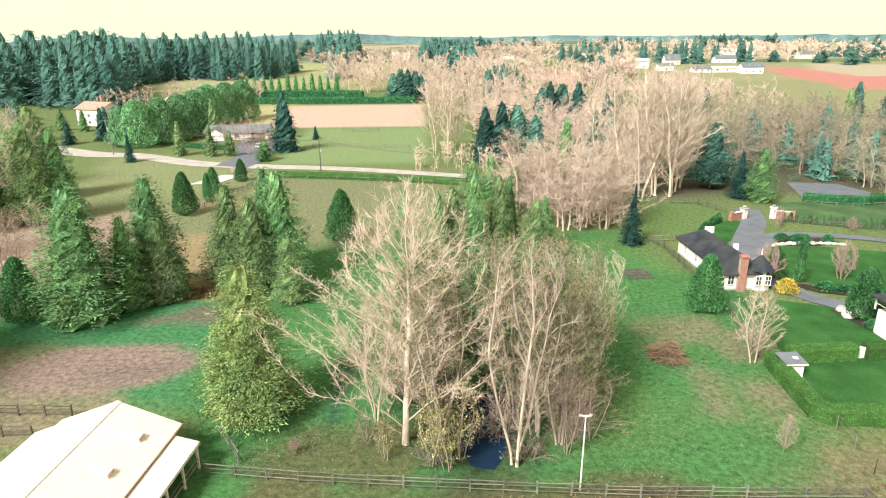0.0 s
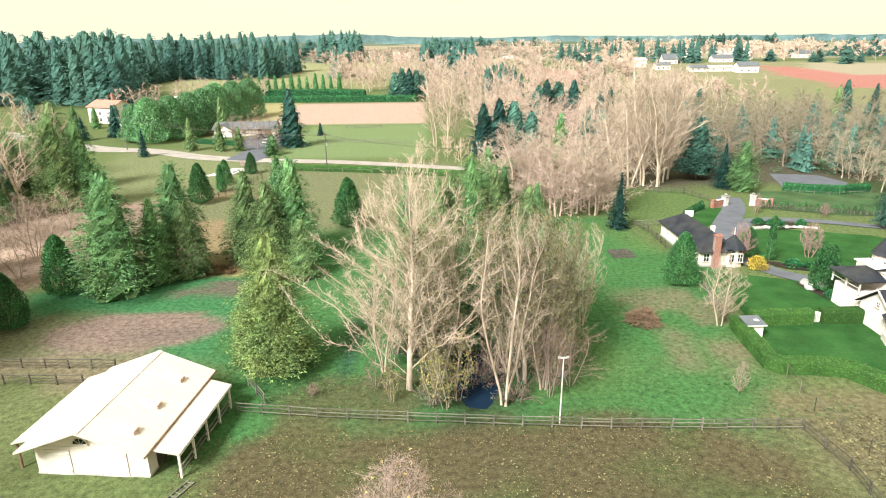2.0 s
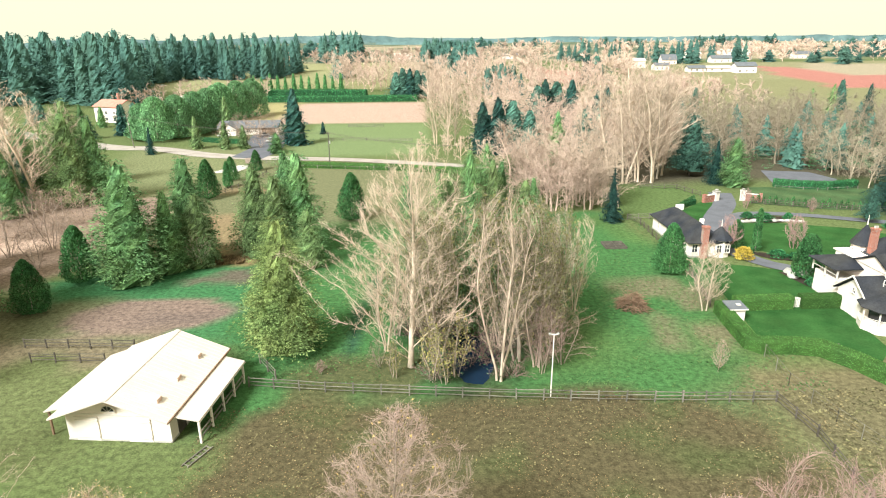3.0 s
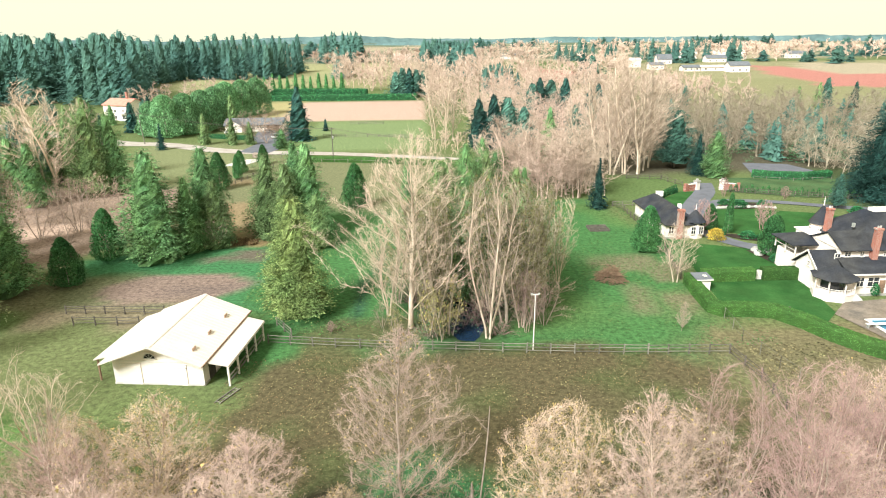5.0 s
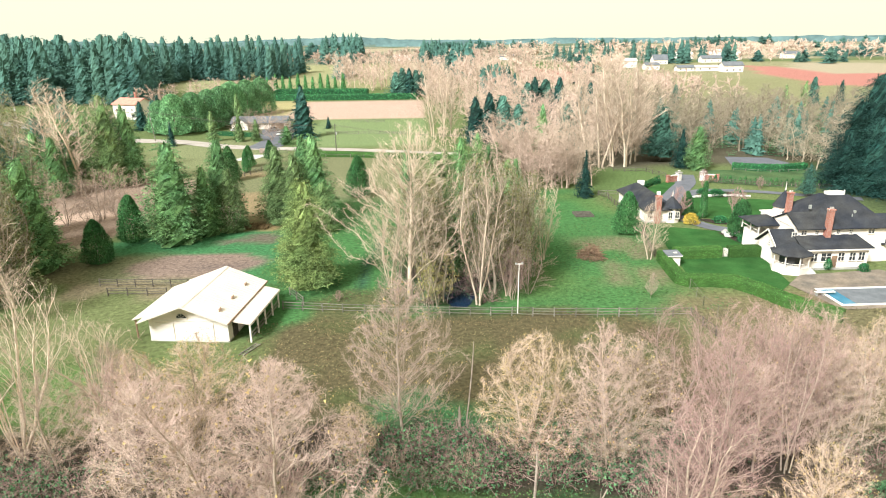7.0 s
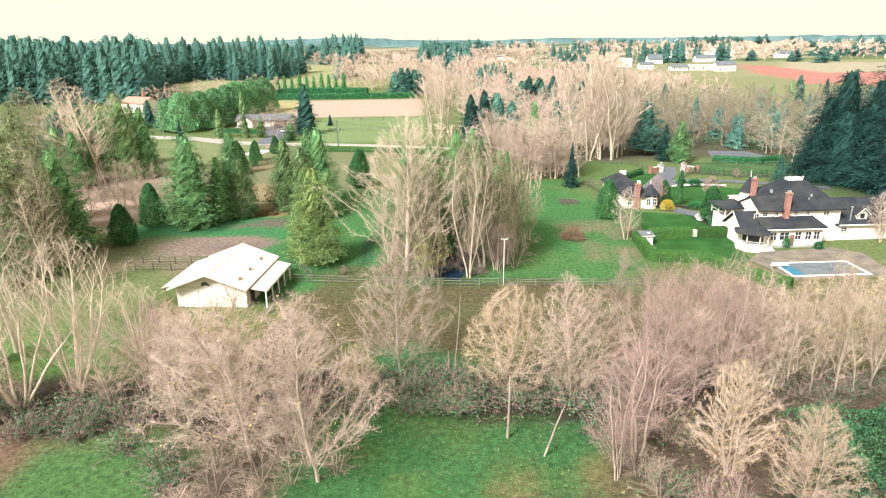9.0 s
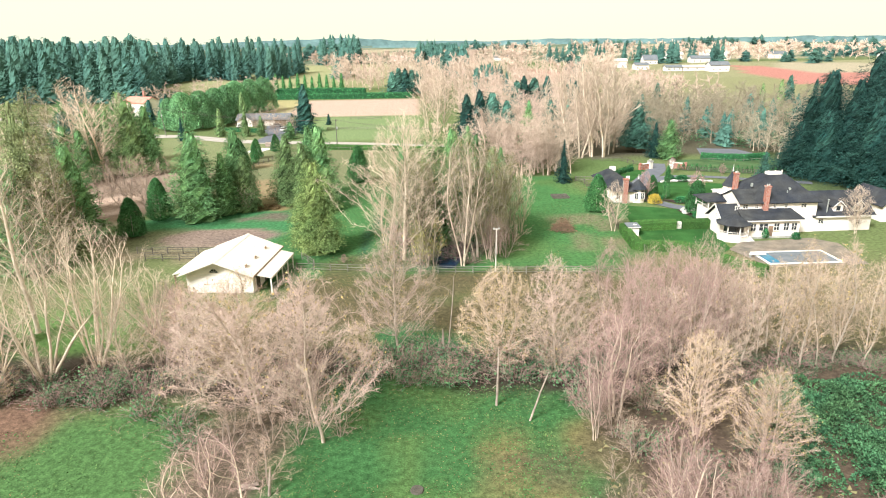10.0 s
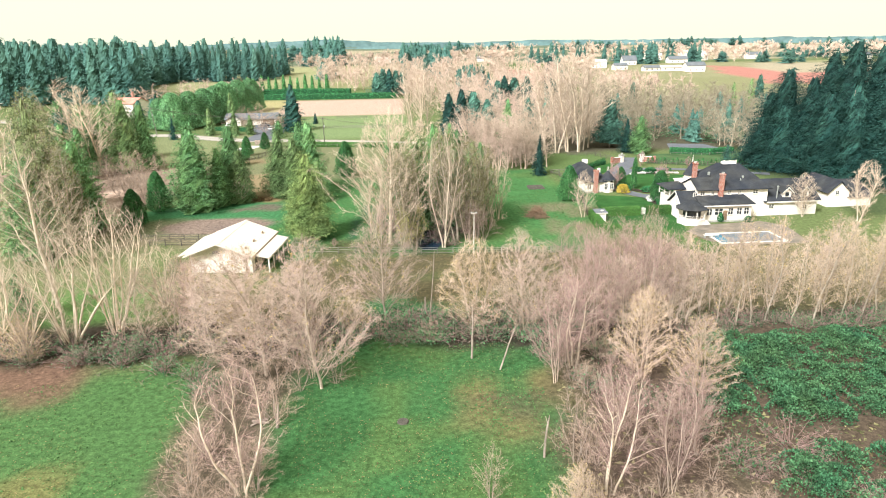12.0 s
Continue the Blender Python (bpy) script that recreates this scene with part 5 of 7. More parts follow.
for kind, v, x, y, h, w in [("fir", 1, -41.5, 193.5, 19.2, 1.15), ("fir", 3, -35.7, 218, 4.8, 1.2), ("fir", 2, 20.0, 171, 16, 1.3), ("fir", 3, 24.5, 169, 17.5, 1.3), ("bluefir", 2, 29.0, 170, 16.5, 1.0), ("bluefir", 1, 34, 168, 13.5, 1.0), ("fir", 1, 50, 228, 19, 1.3), ("bluefir", 2, 55, 231, 18, 1.1), ("fir", 3, 60, 226, 19, 1.3), ("bluefir", 1, 46, 222, 17, 1.1), ("fir", 2, 64, 191, 16, 1.3), ("fir", 1, 113, 408, 20, 1.4), ("bluefir", 1, 118, 405, 19, 1.4), ("bluefir", 2, -12, 343, 15, 1.0), ("bluefir", 1, -8, 344, 17, 1.0), ("fir", 1, -4, 343, 17, 1.4), ("bluefir", 2, 0, 344, 16, 1.0), ("bluefir", 1, 4, 345, 15, 1.0), ("cedar_dark", 1, 39, 152, 15, 0.8), ("fir", 1, 22, 171, 12, 1.0), ("bluefir", 2, 45, 147, 16, 0.7), ("fir", 2, 62, 196, 17, 1.1), ("fir", 3, 67, 203, 18, 1.1), ("fir", 1, 56, 186, 13, 1.3), ("bluefir", 1, 58, 178, 13, 1.1),
                            ("cedar", 1, -63, 186, 10, 0.8), ("cedar", 2, -57, 186, 8, 0.9), ("spruce", 1, -84, 178, 9, 1.0), ("cedar_dark", 2, -44.5, 177, 6.5, 1.7), ("cedar", 1, -73, 188, 11, 0.8), ("bluefir", 1, -104, 216, 13, 0.8), ("fir", 3, -112, 222, 12, 1.0), ("fir", 2, -106, 226, 14, 1.0), ("spruce", 1, -120, 214, 9, 1.6), ("cedar_dark", 1, -131, 247, 9.0, 1.0), ("cedar_dark", 2, -141, 250, 9.5, 1.0), ("bluefir", 1, -122, 246, 10, 0.8), ("cedar", 2, -150, 246, 9, 1.2), ("alder", 1, -150, 232, 13, 1.2), ("alder", 2, -158, 224, 12, 1.3), ("bluefir", 2, -158, 250, 13, 1.0), ("cedar_dark", 1, -134, 222, 9, 1.2), ("cedar", 2, -74, 226, 14, 0.7), ("bluefir", 2, 115, 240, 14, 0.6), ("bluefir", 1, 190, 260, 15, 0.7), ("fir", 2, 205, 262, 13, 0.9), ("cedar", 1, 180, 250, 14, 0.7), ("cedar", 2, 172, 252, 12, 0.7)]:
    plant(kind, v, x, y, h, w)
for i, (x, y, h) in enumerate([(-66, 214, 9), (-58, 210, 10), (-48, 206, 8), (-54, 214, 9), (-46, 184, 8), (-84, 224, 9), (-52, 188, 7), (-69, 205, 7), (-61, 206, 8)]):
    plant("scrub", 1 + i % 2, x, y, h, 1.1, label="leafless shrub tree beside a low house")


# ---- hedges ----
def hedge(name, line, width, tall, mat, label, dens=26, size=0.2, closed=False):
    """A clipped hedge along a line: a body with rounded shoulders and leaf sprays all over it."""
    root = new(name)
    root.matrix_basis = pose(line[0][0], line[0][1], gz(*line[0]))
    ox, oy, oz = root.matrix_basis.translation
    rng = np.random.default_rng(int(abs(line[0][0] * 13 + line[0][1] * 7)) + 1)
    bm, c, d = bmesh.new(), [], []
    prof = [(-0.5, 0.0), (-0.5, 0.8), (-0.38, 0.97), (0.38, 0.97), (0.5, 0.8), (0.5, 0.0)]
    rings = []
    for i, (x, y) in enumerate(line):
        a, b = Vector(line[max(i - 1, 0)]), Vector(line[min(i + 1, len(line) - 1)])
        t = (b - a).normalized()
        s = Vector((-t.y, t.x))
        z = gz(x, y) - oz
        rings.append([bm.verts.new((x - ox + s.x * u * width, y - oy + s.y * u * width, z + w * tall - 0.04 * (w == 0))) for u, w in prof])
    for i in range(len(rings) - 1):
        for j in range(5):
            bm.faces.new((rings[i][j], rings[i][j + 1], rings[i + 1][j + 1], rings[i + 1][j]))
    bm.faces.new(rings[0])
    bm.faces.new(list(reversed(rings[-1])))
    bmesh.ops.recalc_face_normals(bm, faces=bm.faces)
    for f in bm.faces:
        n = int(f.calc_area() * dens)
        if n < 1:
            continue
        vs = [np.array(v.co) for v in f.verts]
        if len(vs) != 4:
            u = rng.uniform(0, 1, (n, 2))
            lo, hi = np.min(vs, 0), np.max(vs, 0)
            p = lo + (hi - lo) * np.stack([u[:, 0], u[:, 0] * 0 + u[:, 0], u[:, 1]], 1)
        else:
            u = rng.uniform(0, 1, (n, 1))
            w = rng.uniform(0, 1, (n, 1))
            p = (vs[0] * (1 - u) + vs[1] * u) * (1 - w) + (vs[3] * (1 - u) + vs[2] * u) * w
        c.append(p)
        d.append(np.tile(np.array(f.normal), (n, 1)))
    part("body", bm, mat, root)
    c, d = np.concatenate(c), np.concatenate(d)
    L = size * rng.uniform(0.6, 1.4, len(c))
    part("foliage", leaf_mesh("foliage", tri_fans(c + d * 0.03, rng.normal(0, 1, c.shape) + np.array((0, 0, 0.6)), L, L * 0.7, rng, 0, 0.75, d), mat), parent=root)
    return tagged(root, label, "hedge")


def bent(pts, step=1.5):
    out = []
    for (x0, y0), (x1, y1) in zip(pts, pts[1:]):
        n = max(1, int(math.hypot(x1 - x0, y1 - y0) / step))
        out += [(x0 + (x1 - x0) * k / n, y0 + (y1 - y0) * k / n) for k in range(n)]
    return out + [pts[-1]]


hedge("garden_hedge", bent([(38.6, 49.2), (38.0, 44), (37.6, 39.4), (38.4, 38.4), (41.6, 38.2), (44.6, 37.4), (46.6, 34.2), (48.0, 30.6), (49.8, 27.6), (52, 25)]), 1.5, 1.7, M_HEDGE, "thick clipped green hedge round the garden lawn", 90, 0.1)
hedge("garden_hedge", bent([(40.8, 49.9), (48.4, 50.1)]), 1.5, 1.85, M_HEDGE, "clipped green hedge beside a white garden gate", 90, 0.1)
hedge("garden_hedge", bent([(49.6, 50.1), (55.0, 50.0)]), 1.5, 1.85, M_HEDGE, "clipped green hedge between gate and big house", 90, 0.1)
hedge("road_hedge", bent([(-36, 153.2), (-20, 150), (-4, 145.6), (12.8, 139.6)], 4), 1.5, 1.6, M_HEDGE, "long clipped hedge along the country road", 14, 0.3)
hedge("road_hedge", bent([(-50, 160.5), (-46, 160.5)], 4), 1.2, 1.4, M_BARK_D, "brown winter hedge beside a farm gate", 14, 0.3)
hedge("court_hedge", bent([(83.5, 119), (88, 116.6), (95, 115), (102, 117)], 2), 1.6, 1.8, M_HEDGE_D, "curved clipped hedge below the hard court", 20, 0.28)
hedge("field_hedge", bent([(-90, 336), (-45, 333), (0, 331)], 8), 4, 3.2, M_HEDGE_D, "long dark hedge at the edge of a pale field", 3, 0.8)
hedge("field_hedge", bent([(-105, 366), (-60, 366), (-30, 362)], 8), 4, 3.4, M_HEDGE_D, "long dark hedge between green fields", 3, 0.8)
hedge("house_hedge", bent([(-79, 205), (-68, 200), (-60, 197)], 3), 1.4, 1.6, M_HEDGE_D, "low clipped hedge before a low house", 8, 0.35)
hedge("drive_hedge", bent([(51.6, 97), (55, 101.5), (58.5, 104.2)], 1.5), 0.9, 1.1, M_HEDGE_D, "low curved hedge beside the driveway", 30, 0.2)


M_ROUND = leafy("bright_evergreen_foliage", (0.15, 0.30, 0.14), (0.18, 0.32, 0.14), vary=0.25)


def tree_wall():
    """The great rounded row of evergreens by the country road."""
    for i, (x, y, h, r) in enumerate([(-93, 207, 15.5, 7.5), (-88, 214, 15.5, 7.5), (-84, 222, 16, 7.5), (-82, 232, 16.5, 8), (-82, 243, 17, 8), (-84, 255, 17, 8), (-80, 266, 17, 8), (-76, 277, 17, 8), (-99, 210, 13, 6)]):
        root = thing("rounded_evergreen", x, y, gz(x, y), "huge rounded evergreen in a dense row", "tree", "evergreens in a dense row")
        part("trunk", trunk_mesh("trunk", h * 0.7, 0.3, M_BARK_D, i), parent=root, label="short brown trunk")
        part("crown", leaf_mesh("crown", grow_blob(40 + i, h, r, n=11000, size=0.55, power=0.42), M_ROUND), parent=root)


tree_wall()


# ---- woods: uncountable masses, each one object ----
def scatter(name, places, templates, mat, label, category, seed):
    """One mesh out of many far plants. places: rows of x, y, height, width factor."""
    rng = np.random.default_rng(seed)
    V, F, n = [], [], 0
    for x, y, h, w in places:
        v, f = templates[rng.integers(len(templates))]
        a = rng.uniform(0, 6.28)
        c, s = math.cos(a), math.sin(a)
        p = v * np.array((h * w, h * w, h))
        p = np.stack([p[:, 0] * c - p[:, 1] * s + x, p[:, 0] * s + p[:, 1] * c + y, p[:, 2] + gz(x, y)], 1)
        V.append(p)
        F.append(f + n)
        n += len(p)
    me = mesh_from(name, np.concatenate(V), np.concatenate(F), mat)
    return tagged(new(name, me), label, category, kind="stuff")


def light_bare(seed, pulls=70, twigs=3, fine=2, R=0.26, bw=0.05, spray=1.0, peak=0.45):
    """A far leafless tree, one unit tall: a stem, limbs and twig sprays."""
    w, _ = grow_bare(seed, H=14.0, base=0.06, R=R, peak=peak, low=0.45, high=0.55, pulls=pulls, slope=0.7, up=0.2, top=0.85, thick=0.008, tip=0.018, hollow=0.42, twigs=twigs, fine=fine, spray=spray, bw=bw, step=0.055)
    v, f = np.concatenate(w.v), np.concatenate(w.f)
    tri = np.concatenate([f[:, [0, 1, 2]], f[:, [0, 2, 3]]])
    t = np.asarray(w.t).reshape(-1, 3)
    return np.concatenate([v, t]) / 14.0, np.concatenate([tri, np.arange(len(t)).reshape(-1, 3) + len(v)])


def unit_conifer(seed, n=46, spr=4, R=0.19, power=0.62, size=0.085):
    v = grow_conifer(seed, H=30.0, R=R * 30, boughs=n, leaves=spr * 2, size=size * 30, power=power, rag=0.3) / 30.0
    return v, np.arange(len(v)).reshape(-1, 3)


def unit_fir(seed, tiers=15, R=0.17, points=6, power=0.7):
    """A far fir, one unit tall: many ragged, uneven tiers of boughs up to a pointed tip."""
    rng = np.random.default_rng(seed)
    v, f = [], []
    for k in range(tiers):
        t = 0.05 + 0.92 * k / tiers
        r = R * (1 - t) ** power
        top = min(1.0, t + 1.6 / tiers)
        b, n = len(v), points * 2
        ox, oy = rng.normal(0, r * 0.18, 2)
        v.append((ox * 0.3, oy * 0.3, top))
        for i in range(n):
            a = 6.283 * (i + rng.uniform(-0.3, 0.3)) / n + k * 1.7
            q = r * (rng.uniform(0.75, 1.55) if i % 2 else rng.uniform(0.25, 0.7))
            v.append((ox + q * math.cos(a), oy + q * math.sin(a), t + rng.normal(-0.01, 0.018)))
        f += [(b, b + 1 + i, b + 1 + (i + 1) % n) for i in range(n)]
    heart = lumpy_heart(rng, 1.0, R * 0.75, power, 0.03, 0.02)
    b = len(v)
    return np.concatenate([np.array(v), heart]), np.concatenate([np.array(f), np.arange(len(heart)).reshape(-1, 3) + b])


def unit_spruce(seed, R):
    """A far fir, one unit tall, of many small boughs round a dark heart."""
    v = grow_conifer(seed, H=34.0, R=R * 34, boughs=95, leaves=9, size=1.5, power=0.46, rag=0.42, droop=0.4, rise=0.15, hang=0.2, broad=0.55, slim=0.42, heart=0.5, fray=1.6) / 34.0
    return v, np.arange(len(v)).reshape(-1, 3)


def region(n, x0, x1, y0, y1, h0, h1, seed, w0=0.85, w1=1.2, keep=None):
    rng = np.random.default_rng(seed)
    out = []
    while len(out) < n:
        x, y = rng.uniform(x0, x1), rng.uniform(y0, y1)
        if keep is None or keep(x, y):
            out.append((x, y, rng.uniform(h0, h1), rng.uniform(w0, w1)))
    return out


def clusters(n, each, x0, x1, y0, y1, h0, h1, seed):
    """Clumps of far trees with open land between them."""
    rng = np.random.default_rng(seed)
    out = []
    for _ in range(n):
        cx, cy, spread = rng.uniform(x0, x1), rng.uniform(y0, y1), rng.uniform(15, 70)
        for _ in range(rng.integers(2, each * 2)):
            out.append((cx + rng.normal(0, spread), cy + rng.normal(0, 18), rng.uniform(h0, h1) * rng.uniform(0.6, 1.0), rng.uniform(1.8, 3.2)))
    return out


BARE_MID = [light_bare(s, 24, 5, 2, 0.36, 0.05, 1.3) for s in (201, 202, 203, 204)]
BARE_FAR = [light_bare(s, 9, 7, 0, 0.36, 0.13, 1.6) for s in (211, 212, 213)]
BARE_VFAR = [light_bare(s, 6, 6, 0, 0.4, 0.32, 1.9) for s in (215, 216, 217)]
FIR_WOOD = [unit_spruce(s, r) for s, r in ((241, 0.19), (242, 0.22), (243, 0.24), (244, 0.20))]
CON_FAR = [unit_fir(s, R=r * 1.4) for s, r in ((221, 0.13), (222, 0.16), (223, 0.17), (224, 0.14), (225, 0.15))]

scatter("pink_thicket", region(70, 20, 46, 100, 138, 11, 15.5, 1, 1.3, 1.9, keep=lambda x, y: x < 44 - (y - 100) * 0.2), BARE_MID, M_TWIG_P, "dense leafless pinkish thicket beyond the grove", "woods", 1)
scatter("east_woods", region(260, 62, 250, 138, 240, 12, 16.5, 2, 1.4, 2.0, keep=lambda x, y: y > 140 + max(0, 90 - x) * 0.3 and not (x > 150 and y > 215)), BARE_MID, M_TWIG_G, "leafless grey-brown woods behind the hard court", "woods", 2)
scatter("east_woods", region(120, 104, 210, 106, 142, 10, 13.5, 3, 1.4, 2.0), BARE_MID, M_TWIG_G, "leafless grey-brown woods beside dark firs", "woods", 3)
scatter("woods_undergrowth", region(170, 62, 230, 126, 215, 2.5, 6, 31, 1.2, 2.2, keep=lambda x, y: y > 134 + max(0, 90 - x) * 0.3), [unit_conifer(233, n=40, spr=3, R=0.4, power=0.4)], M_IVY, "dark evergreen undergrowth below leafless woods", "undergrowth", 21)
scatter("woods_undergrowth", region(46, 90, 240, 135, 215, 8, 13, 32, 0.8, 1.3), CON_FAR, M_FIRWOOD, "dark evergreens among leafless woods", "woods", 22)
scatter("middle_woods", region(140, 22, 70, 142, 250, 12, 16, 4, 1.3, 1.9, keep=lambda x, y: not (x < 38 and y < 176) and not (x > 46 and 186 < y < 200)), BARE_MID, M_TWIG_P, "leafless pinkish woods beyond the lane", "woods", 4)
scatter("lane_thicket", region(40, 0, 22, 146, 178, 4, 8, 5), BARE_FAR, M_TWIG, "pale leafless scrub along the lane", "scrub", 5)
scatter("far_woods", region(250, -62, 120, 345, 480, 15, 21, 6, 1.0, 1.4, keep=lambda x, y: y > 350 + max(0, -x) * 1.0 and not (x > 82 and y > 415)), BARE_FAR, M_TWIG_P, "far leafless woods behind the fields", "woods", 6)
scatter("far_woods", region(210, 4, 150, 240, 350, 13, 18, 7, 1.0, 1.4), BARE_FAR, M_TWIG_P, "far leafless pinkish woods", "woods", 7)
scatter("far_scrub", region(60, -150, -86, 290, 390, 8, 12, 8, 1.2, 1.6), BARE_FAR, M_TWIG_P, "far leafless pink scrub beside a fir wood", "woods", 8)
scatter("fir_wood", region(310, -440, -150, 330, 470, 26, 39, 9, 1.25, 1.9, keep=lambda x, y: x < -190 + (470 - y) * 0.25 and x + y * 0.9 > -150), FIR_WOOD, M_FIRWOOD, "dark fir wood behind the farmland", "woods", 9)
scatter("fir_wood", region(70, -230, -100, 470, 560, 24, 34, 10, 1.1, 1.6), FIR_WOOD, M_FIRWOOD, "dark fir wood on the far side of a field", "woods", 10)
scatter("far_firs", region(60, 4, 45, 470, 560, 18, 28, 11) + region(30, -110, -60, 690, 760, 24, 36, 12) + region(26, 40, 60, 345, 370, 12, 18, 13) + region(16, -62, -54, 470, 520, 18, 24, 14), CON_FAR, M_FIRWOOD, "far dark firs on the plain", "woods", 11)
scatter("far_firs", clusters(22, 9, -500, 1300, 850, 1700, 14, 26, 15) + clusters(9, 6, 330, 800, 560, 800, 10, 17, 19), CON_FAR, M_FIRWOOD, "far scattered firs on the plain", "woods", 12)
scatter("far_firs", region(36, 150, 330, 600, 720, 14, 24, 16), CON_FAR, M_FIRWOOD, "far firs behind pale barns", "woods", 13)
scatter("far_woods", region(520, 110, 1200, 600, 1250, 13, 20, 17, 1.4, 2.2), BARE_VFAR, M_TWIG_P, "far leafless pink woods on the plain", "woods", 14)
scatter("far_woods", region(170, -150, 130, 560, 1000, 12, 18, 18, 1.3, 2.0), BARE_VFAR, M_TWIG_P, "far leafless woods below the horizon", "woods", 15)
scatter("far_woods", region(60, 150, 250, 430, 560, 10, 15, 20, 1.3, 1.8, keep=lambda x, y: x < 150 + (y - 430) * 0.3), BARE_VFAR, M_TWIG_P, "leafless woods round pale barns", "woods", 18)
scatter("cone_row", [(x, 395 + (x % 3), 9 + (x * 7) % 3, 1.4) for x in range(-104, -46, 5)], [unit_spruce(230, 0.24)], M_CONE, "row of small dark conifers on a green field", "trees", 16)


# ---- bramble bank in the south-east ----
def bramble_bank():
    rng = np.random.default_rng(77)
    c, d = [], []
    for _ in range(520):
        x, y = rng.uniform(28, 66), rng.uniform(-40, -5)
        if x < 30 - (y + 5) * 0.02 or (x < 33 and y > -12) or lattice(x, y, 8, 41) < (0.05 if y > -21 else 0.42):
            continue
        r, h = rng.uniform(1.2, 2.6), rng.uniform(0.6, 1.7)
        n = 400
        a, t = rng.uniform(0, 6.28, n), np.sqrt(rng.uniform(0, 1, n))
        z = h * (1 - t ** 2) * rng.uniform(0.75, 1.05, n)
        c.append(np.stack([x + r * t * np.cos(a), y + r * t * np.sin(a), height(x, y) + 0.1 + z], 1))
        d.append(np.stack([np.cos(a) * t, np.sin(a) * t, np.full(n, 0.6)], 1))
    c, d = np.concatenate(c), np.concatenate(d)
    L = rng.uniform(0.13, 0.27, len(c))
    tagged(new("bramble_bank", leaf_mesh("bramble_bank", tri_fans(c, d, L, L * 0.8, rng), M_IVY)), "low dark green bramble and ivy bank", "brambles", kind="stuff")


bramble_bank()


def fallen_leaves():
    rng = np.random.default_rng(5)
    out = []
    for n, x0, x1, y0, y1 in [(17000, -20, 34, 7, 30), (8000, -10, 16, -45, -2), (6000, -46, -16, -45, -6), (1500, 16, 34, -40, -4), (900, -14, 0, 28, 40), (900, 30, 42, 40, 62)]:
        x, y = rng.uniform(x0, x1, n), rng.uniform(y0, y1, n)
        k = lattice(x, y, 5, 51) > 0.35
        out.append(np.stack([x[k], y[k], height(x[k], y[k]) + 0.05], 1))
    c = np.concatenate(out)
    d = rng.normal(0, 1, c.shape) * (1, 1, 0.1)
    L = rng.uniform(0.06, 0.13, len(c))
    v = tri_fans(c, d, L, L, rng).reshape(-1, 3, 3)
    v[..., 2] = c[:, None, 2] + rng.uniform(-0.02, 0.03, v.shape[:2])
    tagged(new("fallen_leaves", leaf_mesh("fallen_leaves", v.reshape(-1, 3), M_LITTER)), "scattered yellow and brown fallen leaves on grass", "leaves", kind="stuff")


fallen_leaves()



def grass_tufts():
    """Longer tufts that give the rough meadow and the lawns their uneven nap."""
    rng = np.random.default_rng(61)
    for n, x0, x1, y0, y1, mat, tall, label in [(16000, -9, 15, -46, -3, M_TUFT, 0.16, "short green tufts in a rough lawn"), (9000, -45, -17, -46, -8, M_TUFT, 0.16, "short green tufts in a leaf-strewn lawn"),
                                                (14000, 12, 42, 30, 96, M_TUFT, 0.22, "rough green tufts in the meadow"), (9000, -24, -4, 34, 96, M_TUFT, 0.22, "rough green tufts under the cedars"),
                                                (9000, -20, 34, 7, 30, M_STRAW, 0.16, "brown withered tufts in the paddock"), (9000, 36, 66, 2, 30, M_STRAW, 0.26, "dry straw tufts in rough pasture"), (5000, 16, 60, -46, -5, M_STRAW, 0.35, "dry stalks between brambles")]:
        x, y = rng.uniform(x0, x1, n), rng.uniform(y0, y1, n)
        keep = lattice(x, y, 3, 71) > rng.uniform(0.2, 0.7, n)
        x, y = x[keep], y[keep]
        c = np.stack([x, y, height(x, y) + 0.04], 1)
        L = tall * rng.uniform(0.6, 1.6, len(c))
        v = tri_fans(c, rng.normal(0, 1, c.shape) * (1, 1, 0.25), L, L * 0.8, rng, 0, 0.8)
        tagged(new("grass_tufts", leaf_mesh("grass_tufts", v, mat)), label, "grass", kind="stuff")


grass_tufts()


